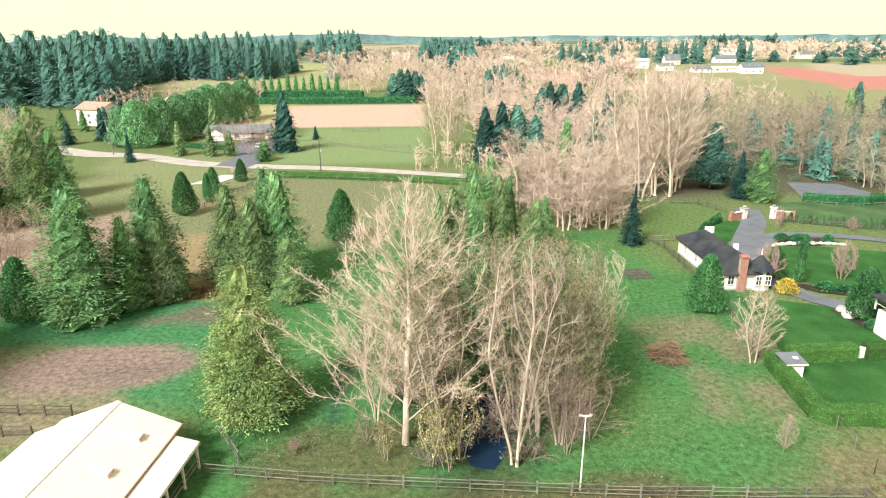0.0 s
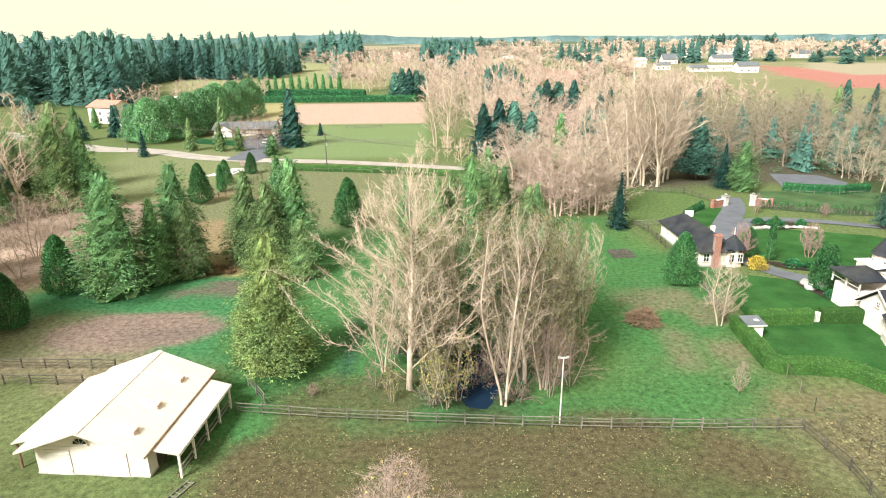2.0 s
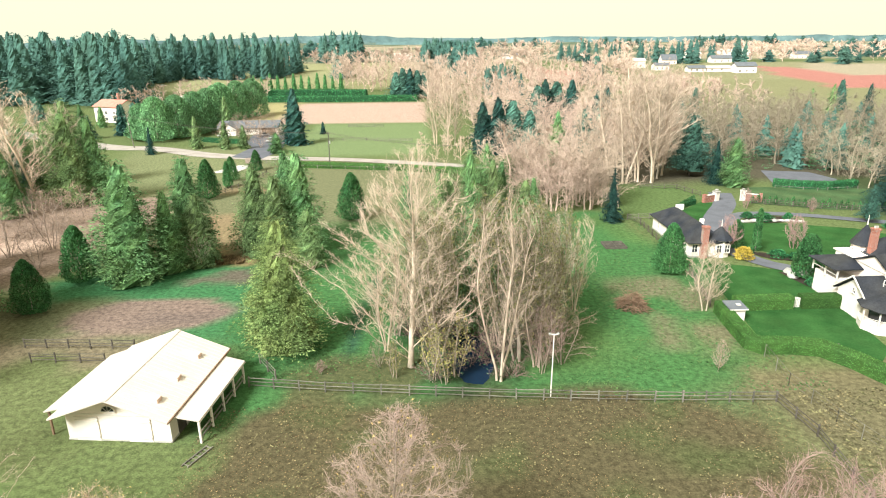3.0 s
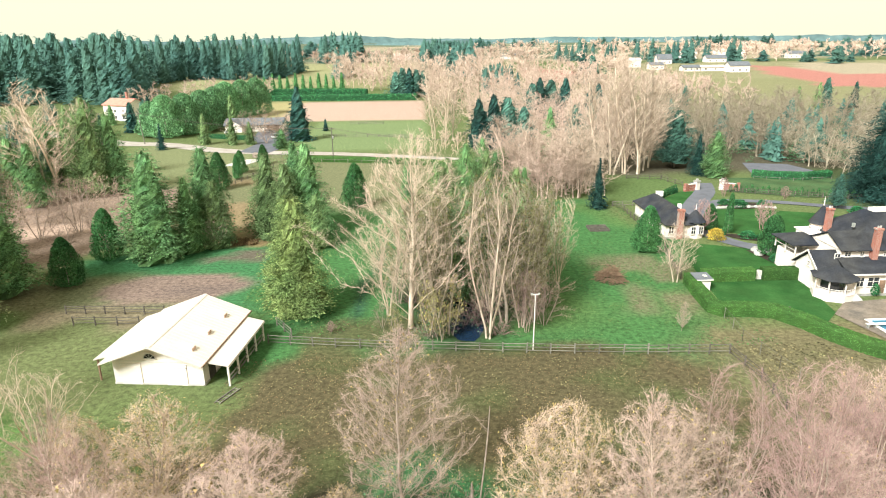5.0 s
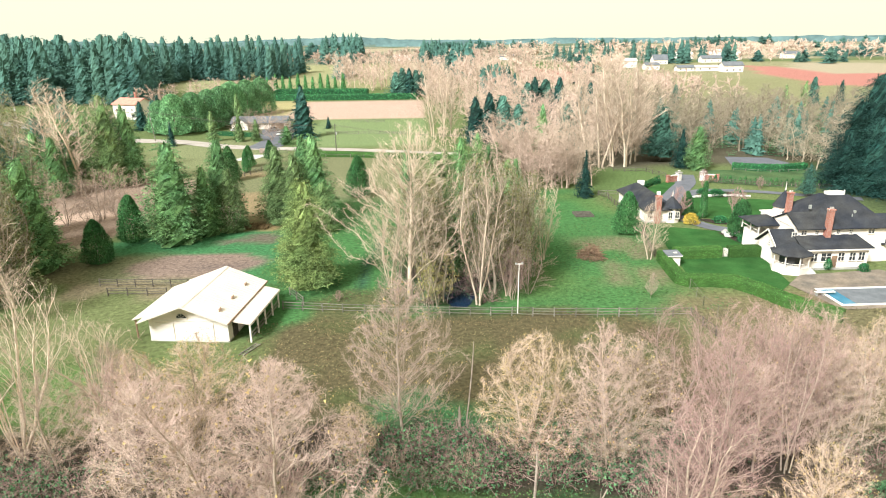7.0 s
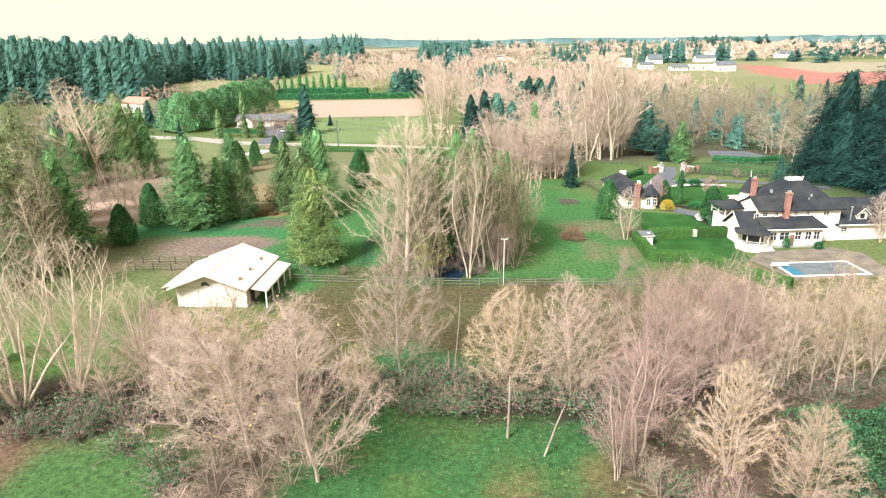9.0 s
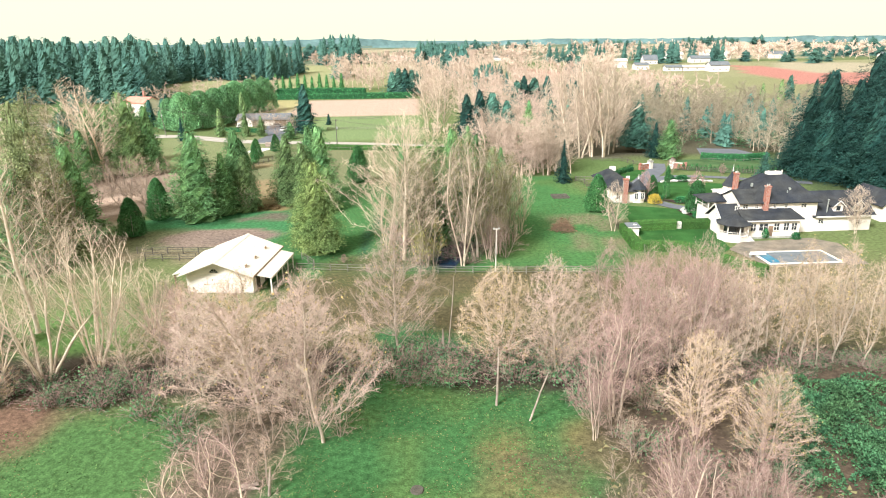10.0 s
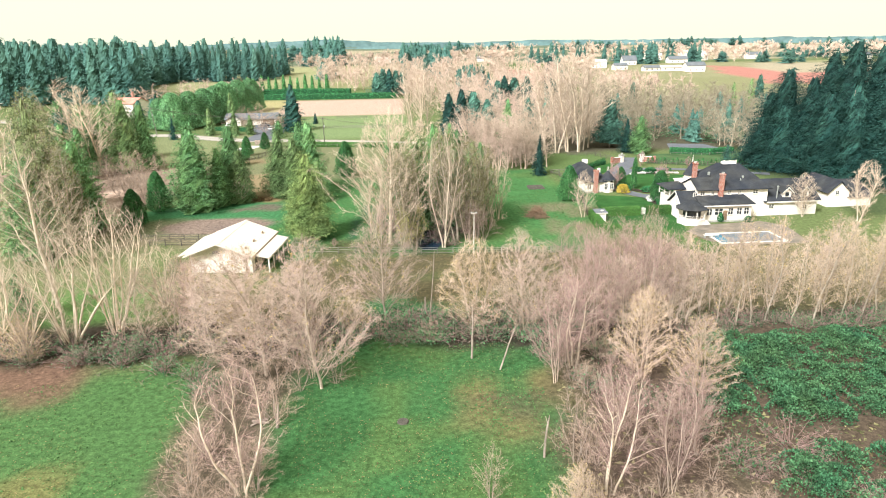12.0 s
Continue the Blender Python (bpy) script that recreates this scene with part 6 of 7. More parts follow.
# ---- barn ----
def barn():
    b = thing("barn", -26.5, 30.5, 0.0, "white barn with a blown-bright cream metal roof and open lean-to", "barn", turn=-6.2)
    part("wall", gable_body(-4.3, 5.2, -5.4, 6.4, -0.1, 3.05, 4.75), M_WHITE, b)
    part("roof", gable(-4.9, 5.9, -6.9, 6.9, 3.0, 5.05, thick=0.14), M_METAL_ROOF, b, "cream metal roof")
    ribs = bmesh.new()
    for i in range(24):
        v = -6.8 + i * 13.6 / 23
        for x0, x1, z0, z1 in ((-4.85, 0.5, 3.03, 5.06), (0.5, 5.85, 5.06, 3.03)):
            tube(ribs, (x0, v, z0 + 0.01), (x1, v, z1 + 0.01), 0.018, sides=4)
    part("roof_seams", ribs, M_METAL_ROOF, b)
    part("ridge_cap", gable(0.2, 0.8, -6.92, 6.92, 4.99, 5.09, thick=0.03), M_METAL_ROOF, b)
    # western lean-to, its roof a step lower
    part("side_roof", solid([(-6.5, -5.1, 2.55), (-4.45, -5.1, 3.12), (-4.45, 6.2, 3.12), (-6.5, 5.6, 2.55)], [(0, 1, 2, 3)], 0.1), M_METAL_ROOF, b)
    for y in (-4.8, -1.5, 1.8, 5.2):
        part("post", boxed(-6.3, -6.14, y - 0.08, y + 0.08, -0.1, 2.5), M_WOOD_BR, b)
    # eastern lean-to
    part("side_roof", solid([(5.35, -5.8, 2.9), (8.0, -5.6, 2.35), (8.0, 5.3, 2.35), (5.35, 5.4, 2.9)], [(0, 1, 2, 3)], 0.1), M_METAL_ROOF, b)
    part("gutter", boxed(5.86, 5.98, -6.9, 6.9, 2.9, 3.02), M_WOOD_BR, b, "brown gutter")
    part("gutter", boxed(7.98, 8.06, -5.6, 5.3, 2.24, 2.33), M_TRIM, b)
    for y in (-5.3, -2.8, -0.2, 2.4, 5.0):
        part("post", boxed(7.72, 7.9, y - 0.09, y + 0.09, -0.1, 2.3), M_TRIM, b)
    for i, y in enumerate((-5.2, -2.7, -0.1, 2.5)):
        for z in (0.45, 0.95):
            part("rail", boxed(7.76, 7.84, y, y + 2.4, z, z + 0.14), M_WOOD_G, b)
    for y in (-3.4, 0.0, 3.4):
        part("stall_door", boxed(5.2, 5.27, y - 0.7, y + 0.7, 0.0, 2.1), M_WOOD_D, b, "dark wooden stall door")
    for y in (3.6, -0.8, -4.6):
        for u in (3.3, -1.7):
            s = 1 if u > 0.5 else -1
            z = 5.05 - abs(u - 0.5) * 0.38
            a, c = u - s * 0.85, u + s * 0.85
            za, zc = z + 0.85 * 0.38, z - 0.85 * 0.38
            vent = part("roof_vent", solid([(a, y - 0.4, za - 0.05), (c, y - 0.4, zc - 0.05), (c, y + 0.4, zc - 0.05), (a, y + 0.4, za - 0.05), (a, y - 0.4, za + 0.04), (c, y - 0.4, zc + 0.36), (c, y + 0.4, zc + 0.36), (a, y + 0.4, za + 0.04)],
                                           [(0, 1, 5, 4), (1, 2, 6, 5), (2, 3, 7, 6), (3, 0, 4, 7), (4, 5, 6, 7)]), M_METAL_ROOF, b)
            part("vent_flap", boxed(min(c, c + s * 0.05), max(c, c + s * 0.05), y - 0.38, y + 0.38, zc - 0.02, zc + 0.34), M_RUST, vent, "rusty pink flap")
    # half-round window over the doors
    fan = bmesh.new()
    ring = [fan.verts.new((-0.2 + 0.62 * math.cos(t), -5.45, 3.0 + 0.62 * math.sin(t))) for t in np.linspace(0, math.pi, 13)]
    fan.faces.new(ring)
    bmesh.ops.solidify(fan, geom=fan.faces[:], thickness=0.05)
    win = part("arched_window", fan, M_GLASS, b, "dark half-round window")
    bars = bmesh.new()
    ts = np.linspace(0, math.pi, 13)
    for t0, t1 in zip(ts, ts[1:]):
        tube(bars, (-0.2 + 0.66 * math.cos(t0), -5.5, 3.0 + 0.66 * math.sin(t0)), (-0.2 + 0.66 * math.cos(t1), -5.5, 3.0 + 0.66 * math.sin(t1)), 0.06, sides=5)
    for t in (0.25, 0.5, 0.75):
        tube(bars, (-0.2, -5.5, 3.0), (-0.2 + 0.62 * math.cos(t * math.pi), -5.5, 3.0 + 0.62 * math.sin(t * math.pi)), 0.025, sides=4)
    tube(bars, (-0.86, -5.5, 3.0), (0.46, -5.5, 3.0), 0.06, sides=5)
    part("glazing_bar", bars, M_TRIM, win)
    part("trim_board", boxed(-4.3, 5.2, -5.47, -5.4, 2.62, 2.78), M_TRIM, b)
    for x in (-2.4, 2.4):
        door = part("barn_door", boxed(x - 1.1, x + 1.1, -5.48, -5.4, 0.0, 2.4), M_TRIM, b)
        for k in (0.35, 2.0):
            part("batten", boxed(x - 1.05, x + 1.05, -5.53, -5.48, k, k + 0.14), M_WHITE, door)
    part("corner_board", boxed(5.1, 5.26, -5.46, -5.3, -0.1, 3.0), M_TRIM, b)
    part("plinth", boxed(-4.36, 5.26, -5.46, 6.46, -0.12, 0.18), M_CONCRETE, b)
    # ladder-like ramp beside the lean-to
    lad = thing("wooden_ramp", -19.0, 22.4, 0.0, "pale weathered wooden ladder lying beside the barn", "ladder", turn=-25)
    for x in (-0.3, 0.3):
        part("side_rail", boxed(x - 0.05, x + 0.05, -1.5, 1.5, 0.05, 0.16), M_WOOD_G, lad)
    for i in range(7):
        part("rung", boxed(-0.26, 0.26, -1.35 + i * 0.44, -1.27 + i * 0.44, 0.09, 0.14), M_WOOD_G, lad)


barn()


# ---- big house ----
def chimney(parent, x, y, z0, z1, w=0.75, d=0.75):
    c = part("chimney", boxed(x - w / 2, x + w / 2, y - d / 2, y + d / 2, z0, z1 - 0.3), M_BRICK, parent, "red brick chimney")
    part("chimney_top", boxed(x - w / 2 - 0.1, x + w / 2 + 0.1, y - d / 2 - 0.1, y + d / 2 + 0.1, z1 - 0.45, z1 - 0.18, 0.04), M_BRICK, c)
    for s in (-0.17, 0.17):
        bm = bmesh.new()
        tube(bm, (x + s, y, z1 - 0.2), (x + s, y, z1 + 0.12), 0.13, 0.11, 8)
        part("chimney_pot", bm, M_STONE, c)
    return c


def cone_roof(parent, x, y, r, z0, z1, sides=8, mat=None):
    bm = bmesh.new()
    bmesh.ops.create_cone(bm, cap_ends=True, segments=sides, radius1=r, radius2=0.05, depth=z1 - z0, matrix=Matrix.Translation((x, y, (z0 + z1) / 2)))
    return part("turret_roof", bm, mat or M_SHINGLE, parent, "pointed dark shingle roof")


def drum(x, y, r, z0, z1, sides=8):
    bm = bmesh.new()
    bmesh.ops.create_cone(bm, cap_ends=True, segments=sides, radius1=r, radius2=r, depth=z1 - z0, matrix=Matrix.Translation((x, y, (z0 + z1) / 2)))
    return bm


def big_house():
    h = thing("country_house", 0, 0, 0, "large white country house with charcoal hipped roof and brick chimneys", "house")
    part("wall", boxed(58.0, 72.0, 46.2, 57.0, -0.1, 5.7), M_WHITE, h)
    part("roof", hip(60.0, 72.6, 45.6, 57.6, 5.6, 9.5, 64.4, 68.2, 50.6, 52.6), M_SHINGLE, h, "charcoal shingle hipped roof")
    part("eave_board", boxed(57.9, 72.5, 45.7, 57.5, 5.46, 5.6), M_TRIM, h, "white eaves board")
    crest = part("roof_crest", boxed(65.0, 67.6, 51.0, 52.2, 9.45, 9.95), M_TRIM, h, "white railed roof crest")
    for i in range(7):
        part("finial", boxed(65.0 + i * 0.41, 65.14 + i * 0.41, 51.0, 51.14, 9.95, 10.3 if i % 3 == 0 else 10.15), M_TRIM, crest)
    part("crest_rail", boxed(65.0, 67.6, 51.02, 51.12, 10.02, 10.1), M_TRIM, crest)
    # ground floor gallery along the garden side
    part("wall", boxed(57.6, 67.4, 43.1, 46.2, -0.1, 3.4), M_WHITE, h)
    part("gallery_roof", solid([(57.0, 42.6, 3.3), (67.9, 42.6, 3.3), (67.2, 46.25, 4.4), (57.6, 46.25, 4.4)], [(0, 1, 2, 3)], 0.14), M_SHINGLE, h, "dark lean-to shingle roof")
    part("eave_board", boxed(57.0, 67.9, 42.55, 42.67, 3.13, 3.35), M_TRIM, h)
    for x, w in ((59.2, 0.9), (61.0, 1.5), (63.3, 0.9), (65.0, 0.9), (66.4, 0.9)):
        window(h, x, 43.1, 1.4, w, 1.25, panes=2)
    d = part("garden_door", boxed(61.9, 62.7, 43.02, 43.1, 0.1, 2.2), M_WOOD_BR, h, "brown glazed garden door")
    part("handle", boxed(62.55, 62.62, 42.98, 43.03, 1.0, 1.12), M_STEEL, d)
    for x, w in ((59.0, 0.8), (61.0, 0.45), (64.3, 0.45), (66.3, 0.45), (69.5, 0.9)):
        window(h, x, 46.2, 4.6, w, 0.6, panes=2)
    for x in (63.5, 66.9):
        bm = bmesh.new()
        tube(bm, (x, 47.4, 6.6), (x, 47.4, 7.35), 0.07, sides=6)
        part("roof_pipe", bm, M_STEEL, h)
    for x, y, z in ((61.5, 49.6, 8.2), (69.5, 49.6, 8.0), (67.6, 48.0, 7.6)):
        part("roof_vent", boxed(x - 0.16, x + 0.16, y - 0.16, y + 0.16, z - 0.45, z + 0.12), M_STEEL, h)
    chimney(h, 62.35, 45.75, 3.4, 8.9)
    chimney(h, 60.7, 53.9, 5.4, 9.6)
    # western wing, its gable towards the hedge lawn
    part("wall", gable_body(54.6, 59.0, 44.4, 50.4, -0.1, 2.7, 4.95, 'x'), M_WHITE, h)
    part("wing_roof", gable(54.2, 60.2, 43.9, 50.9, 2.6, 5.25, 'x'), M_SHINGLE, h, "dark gabled wing roof")
    window(h, 54.6, 47.4, 3.0, 0.5, 0.6, 'w')
    part("bargeboard", solid([(54.12, 43.8, 2.45), (54.12, 47.4, 5.15), (54.12, 51.0, 2.45), (54.12, 51.0, 2.65), (54.12, 47.4, 5.4), (54.12, 43.8, 2.65)], [(0, 1, 4, 5), (1, 2, 3, 4)], 0.1), M_TRIM, h)
    # upper gable behind it
    part("wall", gable_body(57.96, 61.0, 46.16, 52.44, 5.5, 5.62, 7.1, 'x'), M_WHITE, h)
    part("wing_roof", gable(57.7, 66.0, 45.6, 53.0, 5.6, 7.35, 'x'), M_SHINGLE, h, "dark gabled roof above the wing")
    window(h, 57.6, 46.2, 3.9, 0.7, 1.1)
    # porch on the north-west with railing
    part("wall", boxed(55.0, 59.5, 51.2, 56.2, -0.1, 3.1), M_WHITE, h)
    porch = part("porch_roof", hip(54.2, 60.0, 51.0, 57.0, 4.75, 5.5, 57.0, 59.8, 53.2, 55.0), M_SHINGLE, h, "dark porch roof")
    for x, y in ((54.8, 51.3), (54.8, 53.8), (54.8, 56.5), (57.2, 56.5)):
        part("porch_post", boxed(x - 0.08, x + 0.08, y - 0.08, y + 0.08, 3.0, 4.8), M_TRIM, porch)
    part("porch_rail", boxed(54.76, 54.84, 51.3, 56.5, 3.75, 3.85), M_TRIM, porch)
    # round turret
    part("turret", drum(61.15, 56.2, 1.45, -0.1, 6.55), M_WHITE, h)
    cone_roof(h, 61.15, 56.2, 1.75, 6.5, 9.3)
    fin = bmesh.new()
    tube(fin, (61.15, 56.2, 9.2), (61.15, 56.2, 10.6), 0.1, 0.02, 6)
    part("finial", fin, M_TRIM, h, "white spire")
    window(h, 60.5, 54.86, 4.9, 0.5, 1.1)
    window(h, 61.5, 54.74, 4.9, 0.5, 1.1)
    window(h, 59.66, 56.2, 4.9, 0.5, 1.1, "w")
    # eight-sided garden pavilion at the corner
    cx, cy = 55.8, 43.4
    part("pavilion_base", drum(cx, cy, 2.6, -0.1, 0.95), M_WHITE, h)
    pav = part("pavilion_roof", solid([(cx + 3.0 * math.cos(t), cy + 3.0 * math.sin(t), 2.95) for t in np.linspace(0, 2 * math.pi, 9)[:-1]] + [(cx, cy, 4.5)], [(i, (i + 1) % 8, 8) for i in range(8)], 0.12), M_SHINGLE, h, "dark eight-sided pavilion roof")
    part("pavilion_core", drum(cx + 0.3, cy + 0.8, 1.5, 0.9, 2.9), M_GLASS, h, "dark glazed pavilion interior")
    for t in np.linspace(0, 2 * math.pi, 9)[:-1]:
        x, y = cx + 2.5 * math.cos(t), cy + 2.5 * math.sin(t)
        part("post", boxed(x - 0.07, x + 0.07, y - 0.07, y + 0.07, 0.9, 2.95), M_TRIM, pav)
    rail = bmesh.new()
    ts = np.linspace(0, 2 * math.pi, 41)
    for t0, t1 in zip(ts, ts[1:]):
        for z in (1.0, 1.75):
            tube(rail, (cx + 2.5 * math.cos(t0), cy + 2.5 * math.sin(t0), z), (cx + 2.5 * math.cos(t1), cy + 2.5 * math.sin(t1), z), 0.035, sides=4)
        tube(rail, (cx + 2.5 * math.cos(t0), cy + 2.5 * math.sin(t0), 1.0), (cx + 2.5 * math.cos(t0), cy + 2.5 * math.sin(t0), 1.75), 0.025, sides=4)
    part("railing", rail, M_TRIM, pav)
    part("steps", solid([(57.4, 41.2, 0), (59.0, 41.6, 0), (58.4, 43.2, 0), (57.4, 43.2, 0), (57.6, 42.2, 0.9), (58.2, 42.3, 0.9), (58.0, 43.2, 0.9), (57.5, 43.2, 0.9)], [(0, 1, 5, 4), (1, 2, 6, 5), (2, 3, 7, 6), (3, 0, 4, 7), (4, 5, 6, 7)]), M_CONCRETE, h)
    # eastern wing with two dormers
    part("wall", boxed(72.0, 82.4, 46.4, 56.0, -0.1, 2.9), M_WHITE, h)
    part("wing_roof", gable(71.4, 83.0, 45.9, 56.5, 2.8, 6.3, 'x'), M_SHINGLE, h, "charcoal shingle wing roof")
    part("eave_board", boxed(72.0, 83.0, 45.85, 45.97, 2.62, 2.84), M_TRIM, h)
    for x in (76.4, 80.0):
        dm = part("dormer", gable_body(x - 0.85, x + 0.85, 46.9, 50.0, 3.2, 4.5, 5.1), M_WHITE, h, "white gabled dormer")
        part("dormer_roof", gable(x - 1.15, x + 1.15, 46.6, 50.6, 4.35, 5.35, thick=0.1), M_SHINGLE, dm)
        part("dormer_window", boxed(x - 0.35, x + 0.35, 46.85, 46.9, 3.6, 4.4), M_GLASS, dm, "dark dormer window")
        part("dormer_trim", solid([(x - 1.2, 46.55, 4.2), (x, 46.55, 5.3), (x + 1.2, 46.55, 4.2), (x + 1.2, 46.55, 4.4), (x, 46.55, 5.5), (x - 1.2, 46.55, 4.4)], [(0, 1, 4, 5), (1, 2, 3, 4)], 0.08), M_TRIM, dm)
    bm = bmesh.new()
    tube(bm, (74.3, 46.8, 3.0), (74.3, 46.8, 5.6), 0.1, sides=8)
    tube(bm, (74.3, 46.8, 5.55), (74.3, 46.8, 5.75), 0.18, sides=8)
    part("flue_pipe", bm, M_STEEL, h, "tall steel flue pipe")
    window(h, 73.2, 46.4, 1.5, 0.9, 0.7)
    window(h, 80.0, 46.4, 1.2, 0.7, 0.7)
    part("downpipe", boxed(80.9, 81.0, 46.3, 46.4, 0.0, 2.8), M_TRIM, h)
    part("plinth", boxed(57.5, 67.5, 43.0, 43.1, -0.1, 0.35), M_STONE, h)


big_house()


def garage():
    g = thing("garage", 0, 0, 0, "white gabled garage with dark shingle roof", "garage")
    part("wall", gable_body(87.8, 92.2, 51.0, 60.0, -0.1, 3.1, 5.2), M_WHITE, g)
    part("roof", gable(87.3, 92.7, 50.6, 60.4, 2.95, 5.45), M_SHINGLE, g, "dark shingle roof")
    part("wall", boxed(92.2, 97.2, 51.2, 58.0, -0.1, 2.0), M_WHITE, g)
    part("side_roof", gable(91.9, 97.6, 50.8, 62.0, 1.95, 4.6, 'x'), M_SHINGLE, g)
    window(g, 89.6, 51.0, 2.6, 0.7, 0.8)


garage()


def guest_house():
    h = thing("guest_house", 0, 0, 0, "small white guest house with dark hipped roof and corner turret", "house")
    part("wall", boxed(43.4, 48.9, 70.4, 87.0, -0.1, 2.65), M_WHITE, h)
    part("roof", hip(42.9, 49.5, 69.8, 87.6, 2.55, 4.7, 46.0, 46.4, 73.6, 84.6), M_SHINGLE, h, "charcoal shingle hipped roof")
    part("eave_board", boxed(43.0, 49.4, 69.9, 87.5, 2.42, 2.55), M_TRIM, h)
    part("brick_chimney", boxed(45.0, 46.0, 69.7, 70.4, -0.1, 5.0), M_BRICK, h, "red brick chimney on the gable wall")
    part("chimney_top", boxed(44.9, 46.1, 69.6, 70.5, 4.95, 5.3, 0.05), M_BRICK, h)
    part("parapet", boxed(46.2, 47.6, 84.0, 84.4, 4.2, 5.2), M_TRIM, h, "white parapet")
    part("parapet", boxed(48.6, 49.3, 79.0, 79.4, 2.9, 3.9), M_TRIM, h, "white parapet")
    part("turret", drum(48.6, 71.3, 1.55, -0.1, 2.95), M_WHITE, h)
    cone_roof(h, 48.6, 71.3, 2.0, 2.85, 4.9)
    bm = bmesh.new()
    tube(bm, (48.6, 71.3, 4.8), (48.6, 71.3, 6.0), 0.1, 0.02, 6)
    part("finial", bm, M_TRIM, h, "white spire")
    window(h, 44.2, 70.4, 0.9, 0.8, 1.2)
    window(h, 47.9, 69.86, 0.9, 0.7, 1.2)
    window(h, 49.2, 69.86, 0.9, 0.7, 1.2)
    for y in (73.5, 76.5, 80.0, 84.0):
        window(h, 43.4, y, 0.9, 0.6, 1.1, 'w')
    part("plinth", boxed(43.33, 48.97, 70.33, 87.07, -0.12, 0.25), M_STONE, h)


guest_house()


def garden_hut():
    h = thing("garden_hut", 39.6, 47.2, 0, "small white garden hut with flat grey roof and skylight", "hut")
    part("wall", boxed(-1.2, 1.2, -1.5, 1.4, -0.05, 2.2), M_WHITE, h)
    part("roof", solid([(-1.9, -1.8, 2.2), (1.6, -1.8, 2.2), (1.6, 1.7, 2.5), (-1.9, 1.7, 2.5)], [(0, 1, 2, 3)], 0.15), M_SHINGLE_G, h, "grey felt roof")
    part("fascia", boxed(-1.9, 1.6, -1.88, -1.8, 2.02, 2.2), M_TRIM, h)
    part("skylight", boxed(0.0, 0.75, -0.6, 0.2, 2.38, 2.5, 0.03), M_TRIM, h, "pale skylight")
    h.matrix_basis = h.matrix_basis @ Matrix.Diagonal((0.66, 0.66, 0.8, 1))


garden_hut()

gate = thing("garden_gate", 49.0, 50.0, 0, "arched white wooden garden gate between hedges", "gate")
for i in range(6):
    part("picket", boxed(-0.55 + i * 0.2, -0.43 + i * 0.2, -0.04, 0.04, 0.05, 1.55 - abs(i - 2.5) * 0.08), M_TRIM, gate)
for z in (0.35, 1.25):
    part("rail", boxed(-0.55, 0.6, 0.04, 0.09, z, z + 0.1), M_TRIM, gate)


def gateway():
    """Two brick and white gate walls at the head of the drive."""
    for x, y, turn in ((64.0, 106.2, 25), (70.0, 106.4, -30)):
        g = thing("gate_pillar", x, y, gz(x, y), "white rendered gate pillar with brick wall and stone urn", "gate pillar", "pillars of the gateway", turn=turn)
        part("pillar", boxed(-0.55, 0.55, -0.5, 0.5, -0.1, 2.0, 0.03), M_TRIM, g)
        part("cap", boxed(-0.7, 0.7, -0.65, 0.65, 2.0, 2.2, 0.04), M_STONE, g)
        bm = bmesh.new()
        tube(bm, (0, 0, 2.2), (0, 0, 2.5), 0.12, 0.32, 8)
        tube(bm, (0, 0, 2.5), (0, 0, 2.62), 0.36, 0.3, 8)
        part("urn", bm, M_STONE, g)
        s = -1 if x < 66 else 1
        part("brick_wall", boxed(min(s * 0.55, s * 3.2), max(s * 0.55, s * 3.2), -0.2, 0.2, -0.1, 1.5), M_BRICK, g, "red brick wing wall")
        part("coping", boxed(min(s * 0.55, s * 3.3), max(s * 0.55, s * 3.3), -0.28, 0.28, 1.5, 1.64), M_TRIM, g)
        part("end_pillar", boxed(min(s * 3.1, s * 3.8), max(s * 3.1, s * 3.8), -0.35, 0.35, -0.1, 1.85), M_BRICK, g)


gateway()
for x, y in ((62.6, 59.2), (65.8, 58.8)):
    g = thing("urn_pillar", x, y, gz(x, y), "low brick pillar carrying a white stone urn", "pillar", "pillars at the forecourt")
    part("pillar", boxed(-0.4, 0.4, -0.4, 0.4, -0.1, 0.9, 0.02), M_BRICK, g)
    part("cap", boxed(-0.5, 0.5, -0.5, 0.5, 0.9, 1.02), M_STONE, g)
    bm = bmesh.new()
    tube(bm, (0, 0, 1.02), (0, 0, 1.3), 0.1, 0.35, 8)
    tube(bm, (0, 0, 1.3), (0, 0, 1.42), 0.4, 0.36, 8)
    part("urn", bm, M_TRIM, g)


